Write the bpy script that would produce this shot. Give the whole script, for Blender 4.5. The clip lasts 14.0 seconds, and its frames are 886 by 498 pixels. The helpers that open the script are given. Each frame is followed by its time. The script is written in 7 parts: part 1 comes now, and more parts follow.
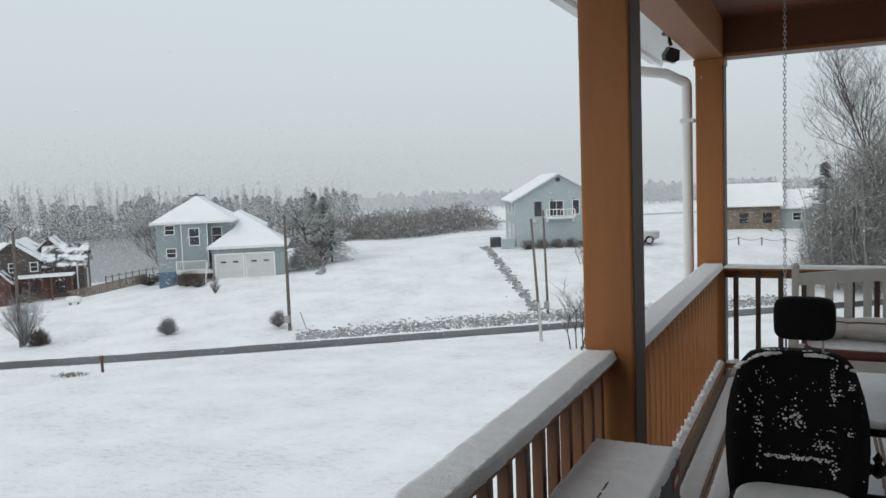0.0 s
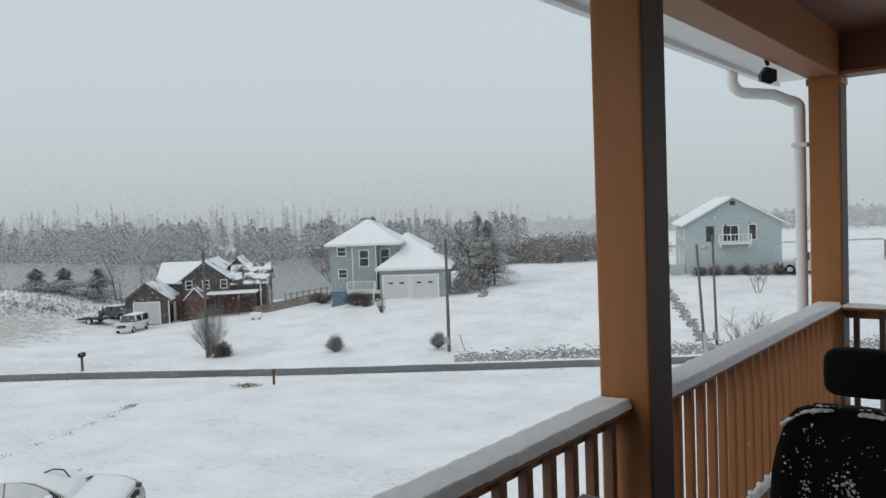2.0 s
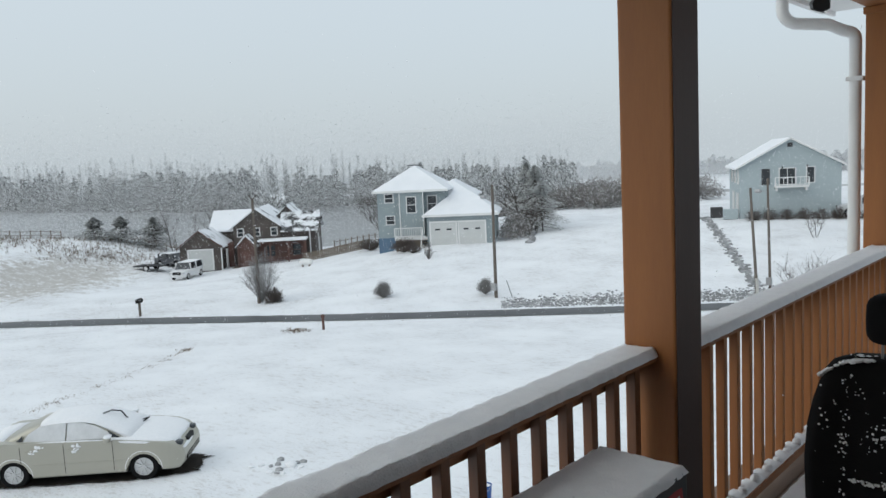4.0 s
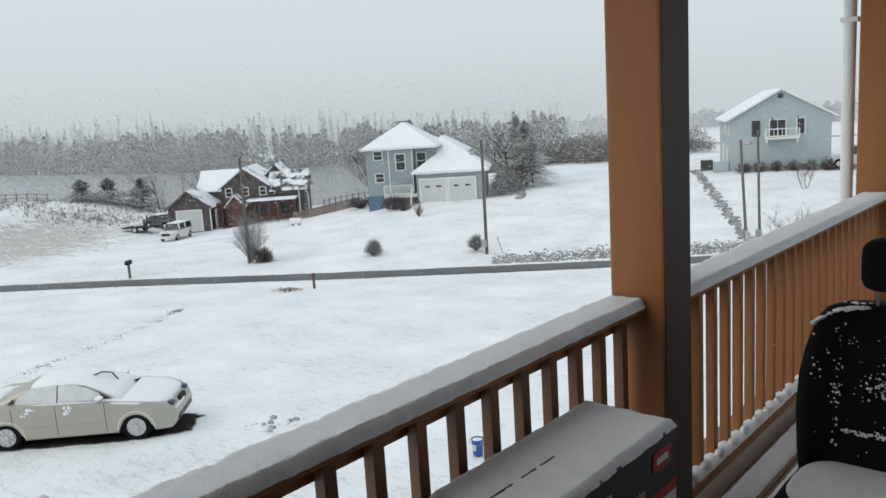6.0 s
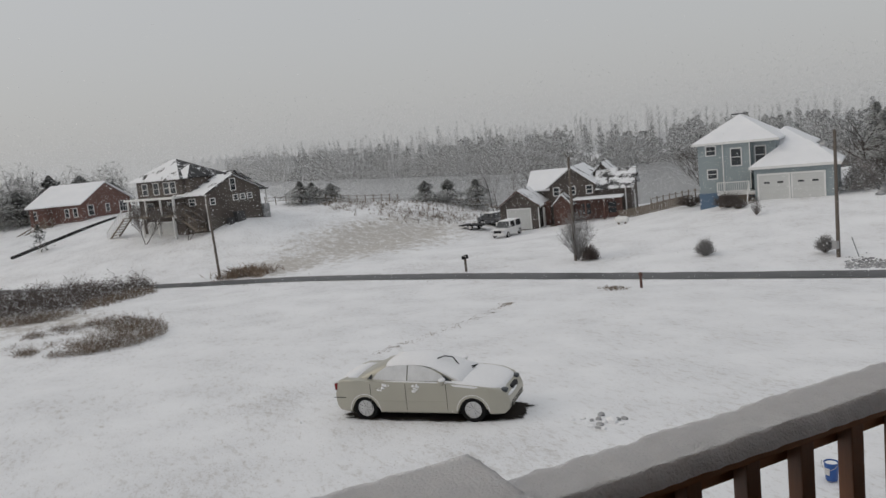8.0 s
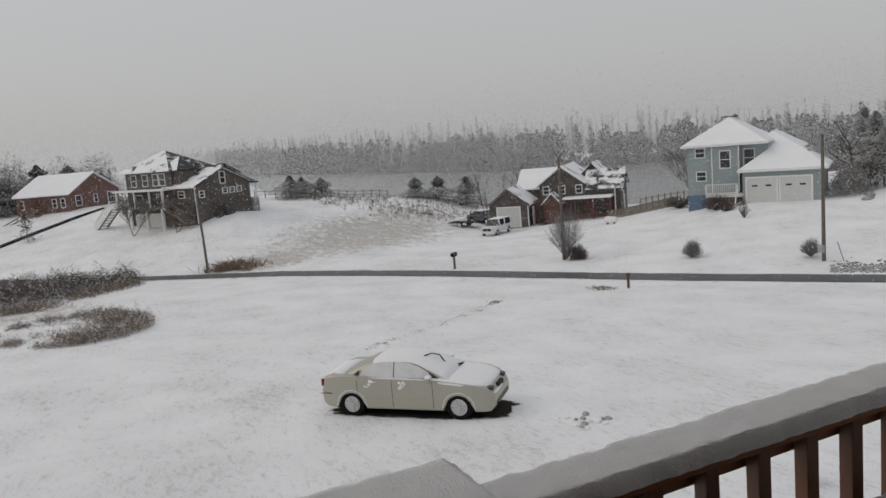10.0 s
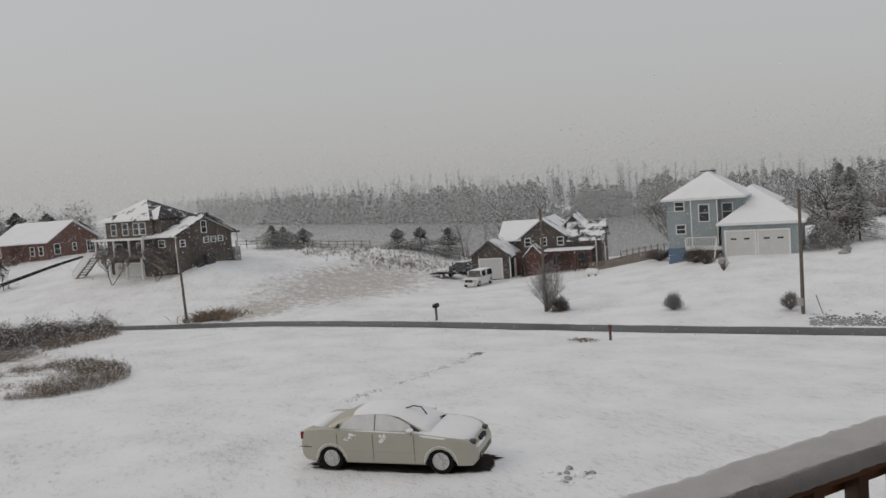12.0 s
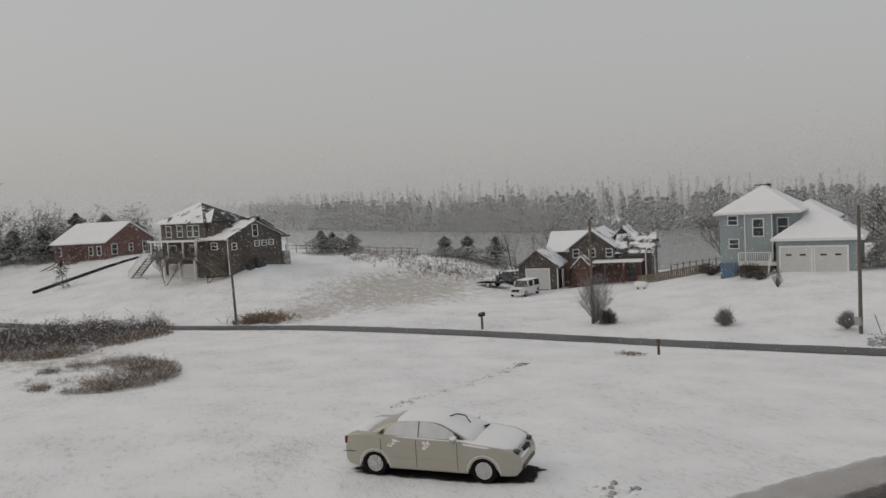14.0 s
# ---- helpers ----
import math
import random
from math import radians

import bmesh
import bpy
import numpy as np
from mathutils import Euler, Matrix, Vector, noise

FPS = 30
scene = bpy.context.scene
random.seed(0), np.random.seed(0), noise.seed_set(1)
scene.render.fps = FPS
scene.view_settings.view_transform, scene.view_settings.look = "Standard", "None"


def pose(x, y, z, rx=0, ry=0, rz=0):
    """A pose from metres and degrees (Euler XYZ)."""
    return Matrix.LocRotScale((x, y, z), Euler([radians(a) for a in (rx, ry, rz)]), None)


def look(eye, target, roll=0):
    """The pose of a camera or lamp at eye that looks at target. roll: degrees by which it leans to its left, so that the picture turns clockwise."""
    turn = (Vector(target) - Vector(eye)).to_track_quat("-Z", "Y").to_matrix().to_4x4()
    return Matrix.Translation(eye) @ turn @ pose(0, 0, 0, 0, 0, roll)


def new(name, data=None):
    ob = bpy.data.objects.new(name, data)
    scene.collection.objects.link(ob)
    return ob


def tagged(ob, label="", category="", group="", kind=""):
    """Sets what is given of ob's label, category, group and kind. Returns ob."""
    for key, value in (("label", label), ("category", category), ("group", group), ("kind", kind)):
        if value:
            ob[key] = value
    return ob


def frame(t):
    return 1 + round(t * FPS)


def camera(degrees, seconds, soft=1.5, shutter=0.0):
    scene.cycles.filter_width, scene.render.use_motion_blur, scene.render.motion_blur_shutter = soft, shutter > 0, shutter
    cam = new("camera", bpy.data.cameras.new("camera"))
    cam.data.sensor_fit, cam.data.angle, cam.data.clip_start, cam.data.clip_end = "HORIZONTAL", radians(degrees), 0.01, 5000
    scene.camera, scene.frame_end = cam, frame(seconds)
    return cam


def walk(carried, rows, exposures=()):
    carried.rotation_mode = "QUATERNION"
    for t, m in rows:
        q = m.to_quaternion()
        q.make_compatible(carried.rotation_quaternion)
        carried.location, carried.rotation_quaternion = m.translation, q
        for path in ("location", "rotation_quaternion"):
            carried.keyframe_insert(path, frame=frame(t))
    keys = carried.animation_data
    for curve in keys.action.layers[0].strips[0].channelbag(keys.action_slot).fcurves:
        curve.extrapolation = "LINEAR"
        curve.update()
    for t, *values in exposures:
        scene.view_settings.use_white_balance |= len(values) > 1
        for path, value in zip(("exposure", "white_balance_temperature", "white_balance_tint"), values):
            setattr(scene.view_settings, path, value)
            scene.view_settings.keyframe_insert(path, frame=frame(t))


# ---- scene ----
cam = camera(59.37, 14.0)
PATH = [
    (0, 0.913, -0.239, 1.660, 85.30, 2.14, 25.74),
    (0.5, 1.109, -0.212, 1.677, 86.86, 4.08, 25.41),
    (1, 1.176, -0.045, 1.664, 86.91, 5.13, 25.37),
    (1.5, 1.335, 0.083, 1.678, 87.19, 3.61, 28.11),
    (2, 1.459, 0.166, 1.687, 87.47, 2.10, 38.28),
    (2.5, 1.436, 0.276, 1.673, 87.57, 2.41, 42.81),
    (3, 1.448, 0.337, 1.666, 87.16, 2.58, 43.81),
    (3.5, 1.480, 0.334, 1.668, 85.31, 2.58, 42.79),
    (6, 1.421, 0.476, 1.617, 80.48, 3.51, 41.05),
    (6.5, 1.388, 0.392, 1.643, 81.36, 4.90, 49.42),
    (7, 1.271, 0.463, 1.583, 82.19, 5.94, 59.40),
    (7.5, 1.196, 0.405, 1.544, 82.46, 6.09, 64.37),
    (10, 1.286, 0.375, 1.597, 82.06, 4.83, 63.88),
    (10.5, 1.298, 0.370, 1.600, 81.98, 4.47, 62.88),
    (11, 1.253, 0.391, 1.575, 82.01, 4.48, 62.47),
    (11.5, 1.283, 0.368, 1.591, 85.05, 4.34, 62.46),
    (12, 1.232, 0.366, 1.584, 85.72, 4.33, 62.57),
    (12.5, 1.281, 0.355, 1.609, 86.02, 4.54, 62.97),
    (13, 1.216, 0.365, 1.582, 86.44, 3.83, 63.44),
    (13.5, 1.240, 0.332, 1.579, 86.51, 3.35, 64.66),
    (14, 1.240, 0.339, 1.580, 86.58, 3.21, 66.13),
]
EXPOSURES = [
    (0.0, 0.0, 6100, 4), (0.5, 0.0, 6100, 4), (1.5, 0.1, 6100, 4), (2.0, -0.15, 6050, 4), (3.0, -0.2, 5900, 3), (3.5, -0.1, 5900, 3),
    (6.0, 0.1, 6050, 4), (6.5, -0.2, 6050, 4), (7.0, -0.27, 6250, 6), (7.5, -0.5, 6500, 9), (10.0, -0.48, 6560, 10), (11.0, -0.4, 6560, 10), (12.5, -0.62, 6700, 10),
    (14.0, -0.66, 6750, 10),
]
walk(cam, [(r[0], pose(*r[1:])) for r in PATH], EXPOSURES)

# ---- sky and light: a heavy, even snow sky ----
world = bpy.data.worlds.new("snow_sky")
scene.world = world
world.use_nodes = True
wn, wl = world.node_tree.nodes, world.node_tree.links
wn.clear()
w_out = wn.new("ShaderNodeOutputWorld")
w_bg = wn.new("ShaderNodeBackground")
w_sky = wn.new("ShaderNodeTexSky")
w_sky.sky_type = "NISHITA"
w_sky.sun_disc = False
w_sky.sun_elevation, w_sky.sun_rotation = radians(35), radians(200)
w_sky.dust_density = 6.0
w_tc = wn.new("ShaderNodeTexCoord")
w_sep = wn.new("ShaderNodeSeparateXYZ")
w_ramp = wn.new("ShaderNodeValToRGB")
w_ramp.color_ramp.elements[0].position, w_ramp.color_ramp.elements[0].color = 0.0, (0.59, 0.595, 0.60, 1)
w_ramp.color_ramp.elements[1].position, w_ramp.color_ramp.elements[1].color = 0.9, (0.70, 0.705, 0.71, 1)
w_e = w_ramp.color_ramp.elements.new(0.22)
w_e.color = (0.64, 0.645, 0.65, 1)
w_mix = wn.new("ShaderNodeMix")
w_mix.data_type = "RGBA"
w_mix.inputs["Factor"].default_value = 0.03
wl.new(w_tc.outputs["Generated"], w_sep.inputs[0])
wl.new(w_sep.outputs["Z"], w_ramp.inputs[0])
wl.new(w_ramp.outputs[0], w_mix.inputs["A"])
wl.new(w_sky.outputs[0], w_mix.inputs["B"])
wl.new(w_mix.outputs["Result"], w_bg.inputs[0])
w_bg.inputs[1].default_value = 1.0
wl.new(w_bg.outputs[0], w_out.inputs[0])

sun = new("sun", bpy.data.lights.new("sun", "SUN"))
sun.data.energy, sun.data.angle, sun.data.color = 0.25, radians(40), (1.0, 0.98, 0.95)
sun.matrix_world = look((0, 0, 60), (20, 32, 20))


# ---- materials ----
def material(name, base, rough=0.7, dark=None, scale=6.0, amount=0.5, bump=0.2, fine=60.0, metal=0.0, stretch=None,
             island=0.0, each=0.0, lines=None, shine=0.5):
    """A surface with large stains towards dark, fine grain, and a bump; lines: (axis, pitch, depth) of lapped boards."""
    m = bpy.data.materials.new(name)
    m.use_nodes = True
    n, l = m.node_tree.nodes, m.node_tree.links
    b = n["Principled BSDF"]
    b.inputs["Roughness"].default_value, b.inputs["Metallic"].default_value = rough, metal
    b.inputs["Specular IOR Level"].default_value = shine
    tc = n.new("ShaderNodeTexCoord")
    mp = n.new("ShaderNodeMapping")
    if stretch:
        mp.inputs["Scale"].default_value = stretch
    l.new(tc.outputs["Object"], mp.inputs[0])
    big, small = n.new("ShaderNodeTexNoise"), n.new("ShaderNodeTexNoise")
    big.inputs["Scale"].default_value, big.inputs["Detail"].default_value = scale, 5
    small.inputs["Scale"].default_value, small.inputs["Detail"].default_value = fine, 4
    l.new(mp.outputs[0], big.inputs["Vector"])
    l.new(mp.outputs[0], small.inputs["Vector"])
    dark = dark or tuple(c * 0.6 for c in base)
    mul = n.new("ShaderNodeMath")
    mul.operation = "MULTIPLY_ADD"
    mul.inputs[1].default_value, mul.inputs[2].default_value = 2.2 * amount, -0.6 * amount
    mul.use_clamp = True
    add = n.new("ShaderNodeMath")
    add.operation = "MULTIPLY_ADD"
    add.inputs[1].default_value = 0.45
    l.new(small.outputs[0], add.inputs[0])
    l.new(big.outputs[0], add.inputs[2])
    sub = n.new("ShaderNodeMath")
    sub.operation = "SUBTRACT"
    sub.inputs[1].default_value = 0.22
    l.new(add.outputs[0], sub.inputs[0])
    l.new(sub.outputs[0], mul.inputs[0])
    mix = n.new("ShaderNodeMix")
    mix.data_type = "RGBA"
    mix.inputs["A"].default_value, mix.inputs["B"].default_value = (*base, 1), (*dark, 1)
    l.new(mul.outputs[0], mix.inputs["Factor"])
    col = mix.outputs["Result"]
    if island or each:
        src = n.new("ShaderNodeObjectInfo").outputs["Random"] if each else n.new("ShaderNodeNewGeometry").outputs["Random Per Island"]
        k = each or island
        hs = n.new("ShaderNodeHueSaturation")
        mr = n.new("ShaderNodeMapRange")
        mr.inputs["To Min"].default_value, mr.inputs["To Max"].default_value = 1 - k, 1 + k
        l.new(src, mr.inputs[0])
        l.new(mr.outputs[0], hs.inputs["Value"])
        l.new(col, hs.inputs["Color"])
        col = hs.outputs[0]
    l.new(col, b.inputs["Base Color"])
    bp = n.new("ShaderNodeBump")
    bp.inputs["Strength"].default_value, bp.inputs["Distance"].default_value = bump, 0.01
    l.new(add.outputs[0], bp.inputs["Height"])
    nrm = bp.outputs[0]
    if lines:
        axis, pitch, depth = lines
        sp = n.new("ShaderNodeSeparateXYZ")
        l.new(tc.outputs["Object"], sp.inputs[0])
        q = n.new("ShaderNodeMath")
        q.operation = "DIVIDE"
        q.inputs[1].default_value = pitch
        l.new(sp.outputs[axis], q.inputs[0])
        fr = n.new("ShaderNodeMath")
        fr.operation = "FRACT"
        l.new(q.outputs[0], fr.inputs[0])
        b2 = n.new("ShaderNodeBump")
        b2.inputs["Strength"].default_value, b2.inputs["Distance"].default_value = 1.0, depth
        b2.invert = True
        l.new(fr.outputs[0], b2.inputs["Height"])
        l.new(nrm, b2.inputs["Normal"])
        nrm = b2.outputs[0]
    l.new(nrm, b.inputs["Normal"])
    return m


M_SNOW = material("snow", (0.87, 0.875, 0.885), 0.7, (0.76, 0.77, 0.79), 14, 0.5, 0.9, 170)
M_SNOW_ROOF = material("roof_snow", (0.86, 0.87, 0.89), 0.7, (0.74, 0.76, 0.79), 0.8, 0.4, 0.4, 6)
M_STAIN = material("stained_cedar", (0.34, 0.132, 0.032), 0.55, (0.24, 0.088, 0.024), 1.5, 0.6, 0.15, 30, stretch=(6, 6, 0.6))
# Cedar stain at half tone: the near railings' shade is put into its colour.
M_STAIN_DIM = material("stained_cedar_shaded", (0.17, 0.064, 0.020), 0.5, (0.10, 0.038, 0.014), 1.5, 0.6, 0.15, 30, stretch=(6, 6, 0.6), each=0.15)
# Dark stain with porch shade put into it, for post inner faces and side balusters.
M_DKSTAIN = material("shade_darkened_stain", (0.064, 0.036, 0.027), 0.65, (0.042, 0.024, 0.019), 1.5, 0.6, 0.15, 30, stretch=(6, 6, 0.6))
M_STAIN_Y = material("stained_cedar_long", (0.24, 0.092, 0.026), 0.55, (0.21, 0.08, 0.024), 1.5, 0.6, 0.15, 30, stretch=(6, 0.6, 6))
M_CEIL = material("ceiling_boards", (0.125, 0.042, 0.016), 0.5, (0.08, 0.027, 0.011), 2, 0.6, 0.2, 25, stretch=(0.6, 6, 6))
M_DECK = material("deck_board", (0.23, 0.15, 0.10), 0.6, (0.13, 0.085, 0.06), 3, 0.7, 0.3, 40, stretch=(6, 0.5, 6), each=0.15)
M_WHITE = material("white_paint", (0.80, 0.80, 0.79), 0.5, (0.68, 0.68, 0.67), 3, 0.5, 0.1, 40)
M_BLACK = material("black_fabric", (0.012, 0.012, 0.013), 0.9, (0.006, 0.006, 0.007), 10, 0.5, 0.5, 200, shine=0.15)
M_IRON = material("black_iron", (0.015, 0.015, 0.016), 0.45, (0.03, 0.026, 0.022), 10, 0.5, 0.2, 80, metal=0.4)
M_STEEL = material("galvanised_steel", (0.45, 0.45, 0.46), 0.4, (0.3, 0.3, 0.3), 20, 0.5, 0.1, 90, metal=0.9)
M_ASPH = material("wet_asphalt", (0.055, 0.057, 0.06), 0.5, (0.105, 0.108, 0.112), 0.5, 0.6, 0.3, 25)
M_HOUSE = material("dark_log_wall", (0.06, 0.032, 0.018), 0.6, (0.035, 0.02, 0.012), 2, 0.6, 0.3, 14, lines=("Z", 0.2, 0.02))
M_BLUE = material("blue_siding", (0.285, 0.335, 0.35), 0.6, (0.25, 0.295, 0.31), 0.5, 0.5, 0.1, 8, lines=("Z", 0.18, 0.015))
M_BLUE_DK = material("blue_foundation", (0.10, 0.165, 0.25), 0.6, (0.08, 0.13, 0.2), 1, 0.5, 0.2, 8)
M_GRAY = material("grey_blue_siding", (0.40, 0.46, 0.48), 0.6, (0.35, 0.41, 0.43), 0.5, 0.5, 0.1, 8, lines=("Z", 0.18, 0.012))
M_TRIM = material("white_trim", (0.78, 0.78, 0.77), 0.5, (0.66, 0.66, 0.65), 2, 0.5, 0.1, 20)
M_SHAKE = material("weathered_shingle", (0.115, 0.096, 0.085), 0.8, (0.05, 0.043, 0.039), 1.2, 0.7, 0.4, 9, lines=("Z", 0.22, 0.03))
M_DKLOG = material("dark_log", (0.125, 0.103, 0.09), 0.8, (0.055, 0.047, 0.042), 1.0, 0.7, 0.4, 8, lines=("Z", 0.3, 0.04))
M_REDWOOD = material("red_brown_board", (0.125, 0.062, 0.048), 0.7, (0.06, 0.034, 0.028), 1.5, 0.6, 0.2, 10)
M_BRICK = material("red_brick", (0.17, 0.088, 0.072), 0.8, (0.10, 0.058, 0.05), 1.5, 0.6, 0.3, 12, lines=("Z", 0.15, 0.012))
M_LOG = material("pale_log", (0.24, 0.195, 0.155), 0.8, (0.12, 0.095, 0.075), 1.0, 0.6, 0.3, 8, lines=("Z", 0.32, 0.14))
M_ROOF = material("dark_shingle_roof", (0.05, 0.05, 0.052), 0.85, (0.09, 0.09, 0.092), 1.0, 0.6, 0.3, 10)
M_DOOR = material("garage_door_paint", (0.60, 0.61, 0.60), 0.5, (0.53, 0.54, 0.53), 1, 0.5, 0.1, 10, lines=("Z", 0.5, 0.02))
M_TIMBER = material("weathered_timber", (0.23, 0.19, 0.15), 0.8, (0.13, 0.11, 0.09), 2, 0.6, 0.3, 20)
M_POLE = material("pole_wood", (0.16, 0.135, 0.115), 0.85, (0.09, 0.078, 0.068), 2, 0.6, 0.3, 14, stretch=(5, 5, 0.5))
M_BARK = material("bark", (0.10, 0.085, 0.075), 0.9, (0.055, 0.047, 0.042), 3, 0.6, 0.4, 20)
M_TWIG = material("frosted_twig", (0.17, 0.15, 0.14), 0.9, (0.10, 0.085, 0.078), 1, 0.6, 0.2, 10, island=0.25)
M_FIR = material("fir_needles", (0.05, 0.06, 0.05), 0.8, (0.16, 0.165, 0.165), 1.2, 0.5, 0.2, 9, island=0.35)
M_STONE = material("grey_stone", (0.17, 0.17, 0.17), 0.85, (0.6, 0.61, 0.63), 1.5, 0.6, 0.4, 9, island=0.3)
M_WEED = material("dry_weed", (0.21, 0.16, 0.115), 0.9, (0.12, 0.10, 0.085), 0.5, 0.6, 0.2, 5, island=0.35)
M_WEED_DK = material("dark_bramble", (0.085, 0.07, 0.063), 0.9, (0.15, 0.125, 0.11), 0.6, 0.6, 0.2, 5, island=0.35)


def half_translucent(name, light, dark):
    """Far twigs, needles and flakes, half translucent; haze is put into the far colours."""
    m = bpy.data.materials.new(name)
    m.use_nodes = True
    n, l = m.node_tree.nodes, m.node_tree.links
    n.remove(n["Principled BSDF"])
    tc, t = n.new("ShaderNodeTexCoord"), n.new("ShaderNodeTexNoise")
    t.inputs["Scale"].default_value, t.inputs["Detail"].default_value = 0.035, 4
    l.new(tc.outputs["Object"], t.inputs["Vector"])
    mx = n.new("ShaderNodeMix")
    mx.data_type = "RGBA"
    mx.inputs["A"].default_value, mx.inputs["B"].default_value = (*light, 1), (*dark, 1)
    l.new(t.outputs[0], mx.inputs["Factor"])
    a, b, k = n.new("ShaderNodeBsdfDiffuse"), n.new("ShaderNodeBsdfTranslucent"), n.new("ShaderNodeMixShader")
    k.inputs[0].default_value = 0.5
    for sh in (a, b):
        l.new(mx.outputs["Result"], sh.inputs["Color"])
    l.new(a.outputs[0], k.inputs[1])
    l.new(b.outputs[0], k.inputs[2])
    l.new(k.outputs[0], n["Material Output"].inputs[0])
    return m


# Far wood in paler and paler steps: distance haze is put into the colour.
M_FAR = half_translucent("hazed_far_wood", (0.26, 0.265, 0.26), (0.16, 0.165, 0.16))
M_FAR_MID = half_translucent("hazed_far_wood_dim", (0.46, 0.465, 0.46), (0.36, 0.365, 0.36))
M_FAR_PALE = half_translucent("hazed_far_wood_pale", (0.78, 0.785, 0.79), (0.70, 0.705, 0.71))
# Pines behind the garage: the haze before them is put into this pale tone.
M_HAZED_PINE = half_translucent("hazed_pine", (0.70, 0.71, 0.70), (0.46, 0.465, 0.46))
# Frosted twig tone, made lighter still by haze put into it.
M_HAZY = material("hazed_frosted_twig", (0.30, 0.295, 0.29), 0.9, (0.22, 0.21, 0.205), 1, 0.6, 0.2, 10, island=0.2)
M_DIRT = material("bare_wet_earth", (0.022, 0.019, 0.017), 0.9, (0.05, 0.042, 0.035), 3, 0.6, 0.5, 25, shine=0.1)


def glass_material():
    m = bpy.data.materials.new("window_glass")
    m.use_nodes = True
    b = m.node_tree.nodes["Principled BSDF"]
    b.inputs["Base Color"].default_value = (0.03, 0.035, 0.04, 1)
    b.inputs["Roughness"].default_value = 0.08
    return m


M_GLASS = glass_material()


def ground_material():
    """Thin snow with blades of grass poking through, and a tawny slope where the grass is long."""
    m = bpy.data.materials.new("snowy_grass")
    m.use_nodes = True
    n, l = m.node_tree.nodes, m.node_tree.links
    b = n["Principled BSDF"]
    b.inputs["Roughness"].default_value = 0.8
    tc = n.new("ShaderNodeTexCoord")

    def noise_tex(scale, detail=5, rough=0.6, stretch=None):
        t = n.new("ShaderNodeTexNoise")
        t.inputs["Scale"].default_value, t.inputs["Detail"].default_value, t.inputs["Roughness"].default_value = scale, detail, rough
        src = tc.outputs["Object"]
        if stretch:
            mp = n.new("ShaderNodeMapping")
            mp.inputs["Rotation"].default_value = (0, 0, radians(36.9))
            mp.inputs["Scale"].default_value = stretch
            l.new(src, mp.inputs[0])
            src = mp.outputs[0]
        l.new(src, t.inputs["Vector"])
        return t.outputs[0]

    def calc(op, a, c, clamp=False):
        k = n.new("ShaderNodeMath")
        k.operation, k.use_clamp = op, clamp
        for i, v in enumerate((a, c)):
            if isinstance(v, (int, float)):
                k.inputs[i].default_value = v
            else:
                l.new(v, k.inputs[i])
        return k.outputs[0]

    def ramp(v, lo, hi):
        r = n.new("ShaderNodeMapRange")
        r.inputs["From Min"].default_value, r.inputs["From Max"].default_value = lo, hi
        r.clamp = True
        l.new(v, r.inputs[0])
        return r.outputs[0]

    def patch(x, y, rx, ry, turn):
        mp = n.new("ShaderNodeMapping")
        mp.vector_type = "TEXTURE"
        mp.inputs["Location"].default_value = (x, y, 0)
        mp.inputs["Rotation"].default_value = (0, 0, turn)
        mp.inputs["Scale"].default_value = (rx, ry, 1e4)
        l.new(tc.outputs["Object"], mp.inputs[0])
        ln = n.new("ShaderNodeVectorMath")
        ln.operation = "LENGTH"
        l.new(mp.outputs[0], ln.inputs[0])
        return ramp(ln.outputs["Value"], 1.0, 0.3)

    fine, mid, big = noise_tex(5.5, 6, 0.7), noise_tex(0.35, 4), noise_tex(0.06, 3)
    tuft = noise_tex(2.2, 8, 0.75, (1.0, 2.5, 1))
    slope = patch(-70.0, 27.0, 22, 9.5, radians(125))
    slope2 = patch(-62.0, 15.0, 8, 5.5, radians(125))
    bank = patch(-49, -3.0, 13, 6, radians(20))
    tawny = calc("MAXIMUM", calc("MAXIMUM", slope, slope2), calc("MULTIPLY", bank, 0.8))
    # grass shows where fine noise is high; more of it in patches
    level = calc("ADD", calc("MULTIPLY", mid, 0.26), calc("MULTIPLY", big, 0.1))
    speck = ramp(calc("ADD", tuft, level), 0.715, 0.92)
    blades = ramp(calc("ADD", noise_tex(11.0, 3, 0.6, (1.0, 1.9, 1)), calc("MULTIPLY", level, 0.9)), 0.775, 0.86)
    speck = calc("MAXIMUM", speck, calc("MULTIPLY", blades, 0.75))
    more = ramp(calc("ADD", calc("MULTIPLY", noise_tex(1.3, 10, 0.8, (0.8, 1.15, 1)), 1.5), calc("MULTIPLY", tawny, 0.36)), 0.88, 1.1)
    more = calc("MULTIPLY", more, ramp(tawny, 0.02, 0.35))
    grass = calc("MAXIMUM", calc("MULTIPLY", speck, 0.5), calc("MULTIPLY", more, 0.58), True)
    c_snow = n.new("ShaderNodeMix")
    c_snow.data_type = "RGBA"
    c_snow.inputs["A"].default_value, c_snow.inputs["B"].default_value = (0.86, 0.87, 0.885, 1), (0.76, 0.77, 0.79, 1)
    l.new(ramp(mid, 0.35, 0.7), c_snow.inputs["Factor"])
    c_gr = n.new("ShaderNodeMix")
    c_gr.data_type = "RGBA"
    c_gr.inputs["A"].default_value, c_gr.inputs["B"].default_value = (0.33, 0.265, 0.18, 1), (0.17, 0.145, 0.105, 1)
    l.new(fine, c_gr.inputs["Factor"])
    c = n.new("ShaderNodeMix")
    c.data_type = "RGBA"
    l.new(grass, c.inputs["Factor"])
    l.new(c_snow.outputs["Result"], c.inputs["A"])
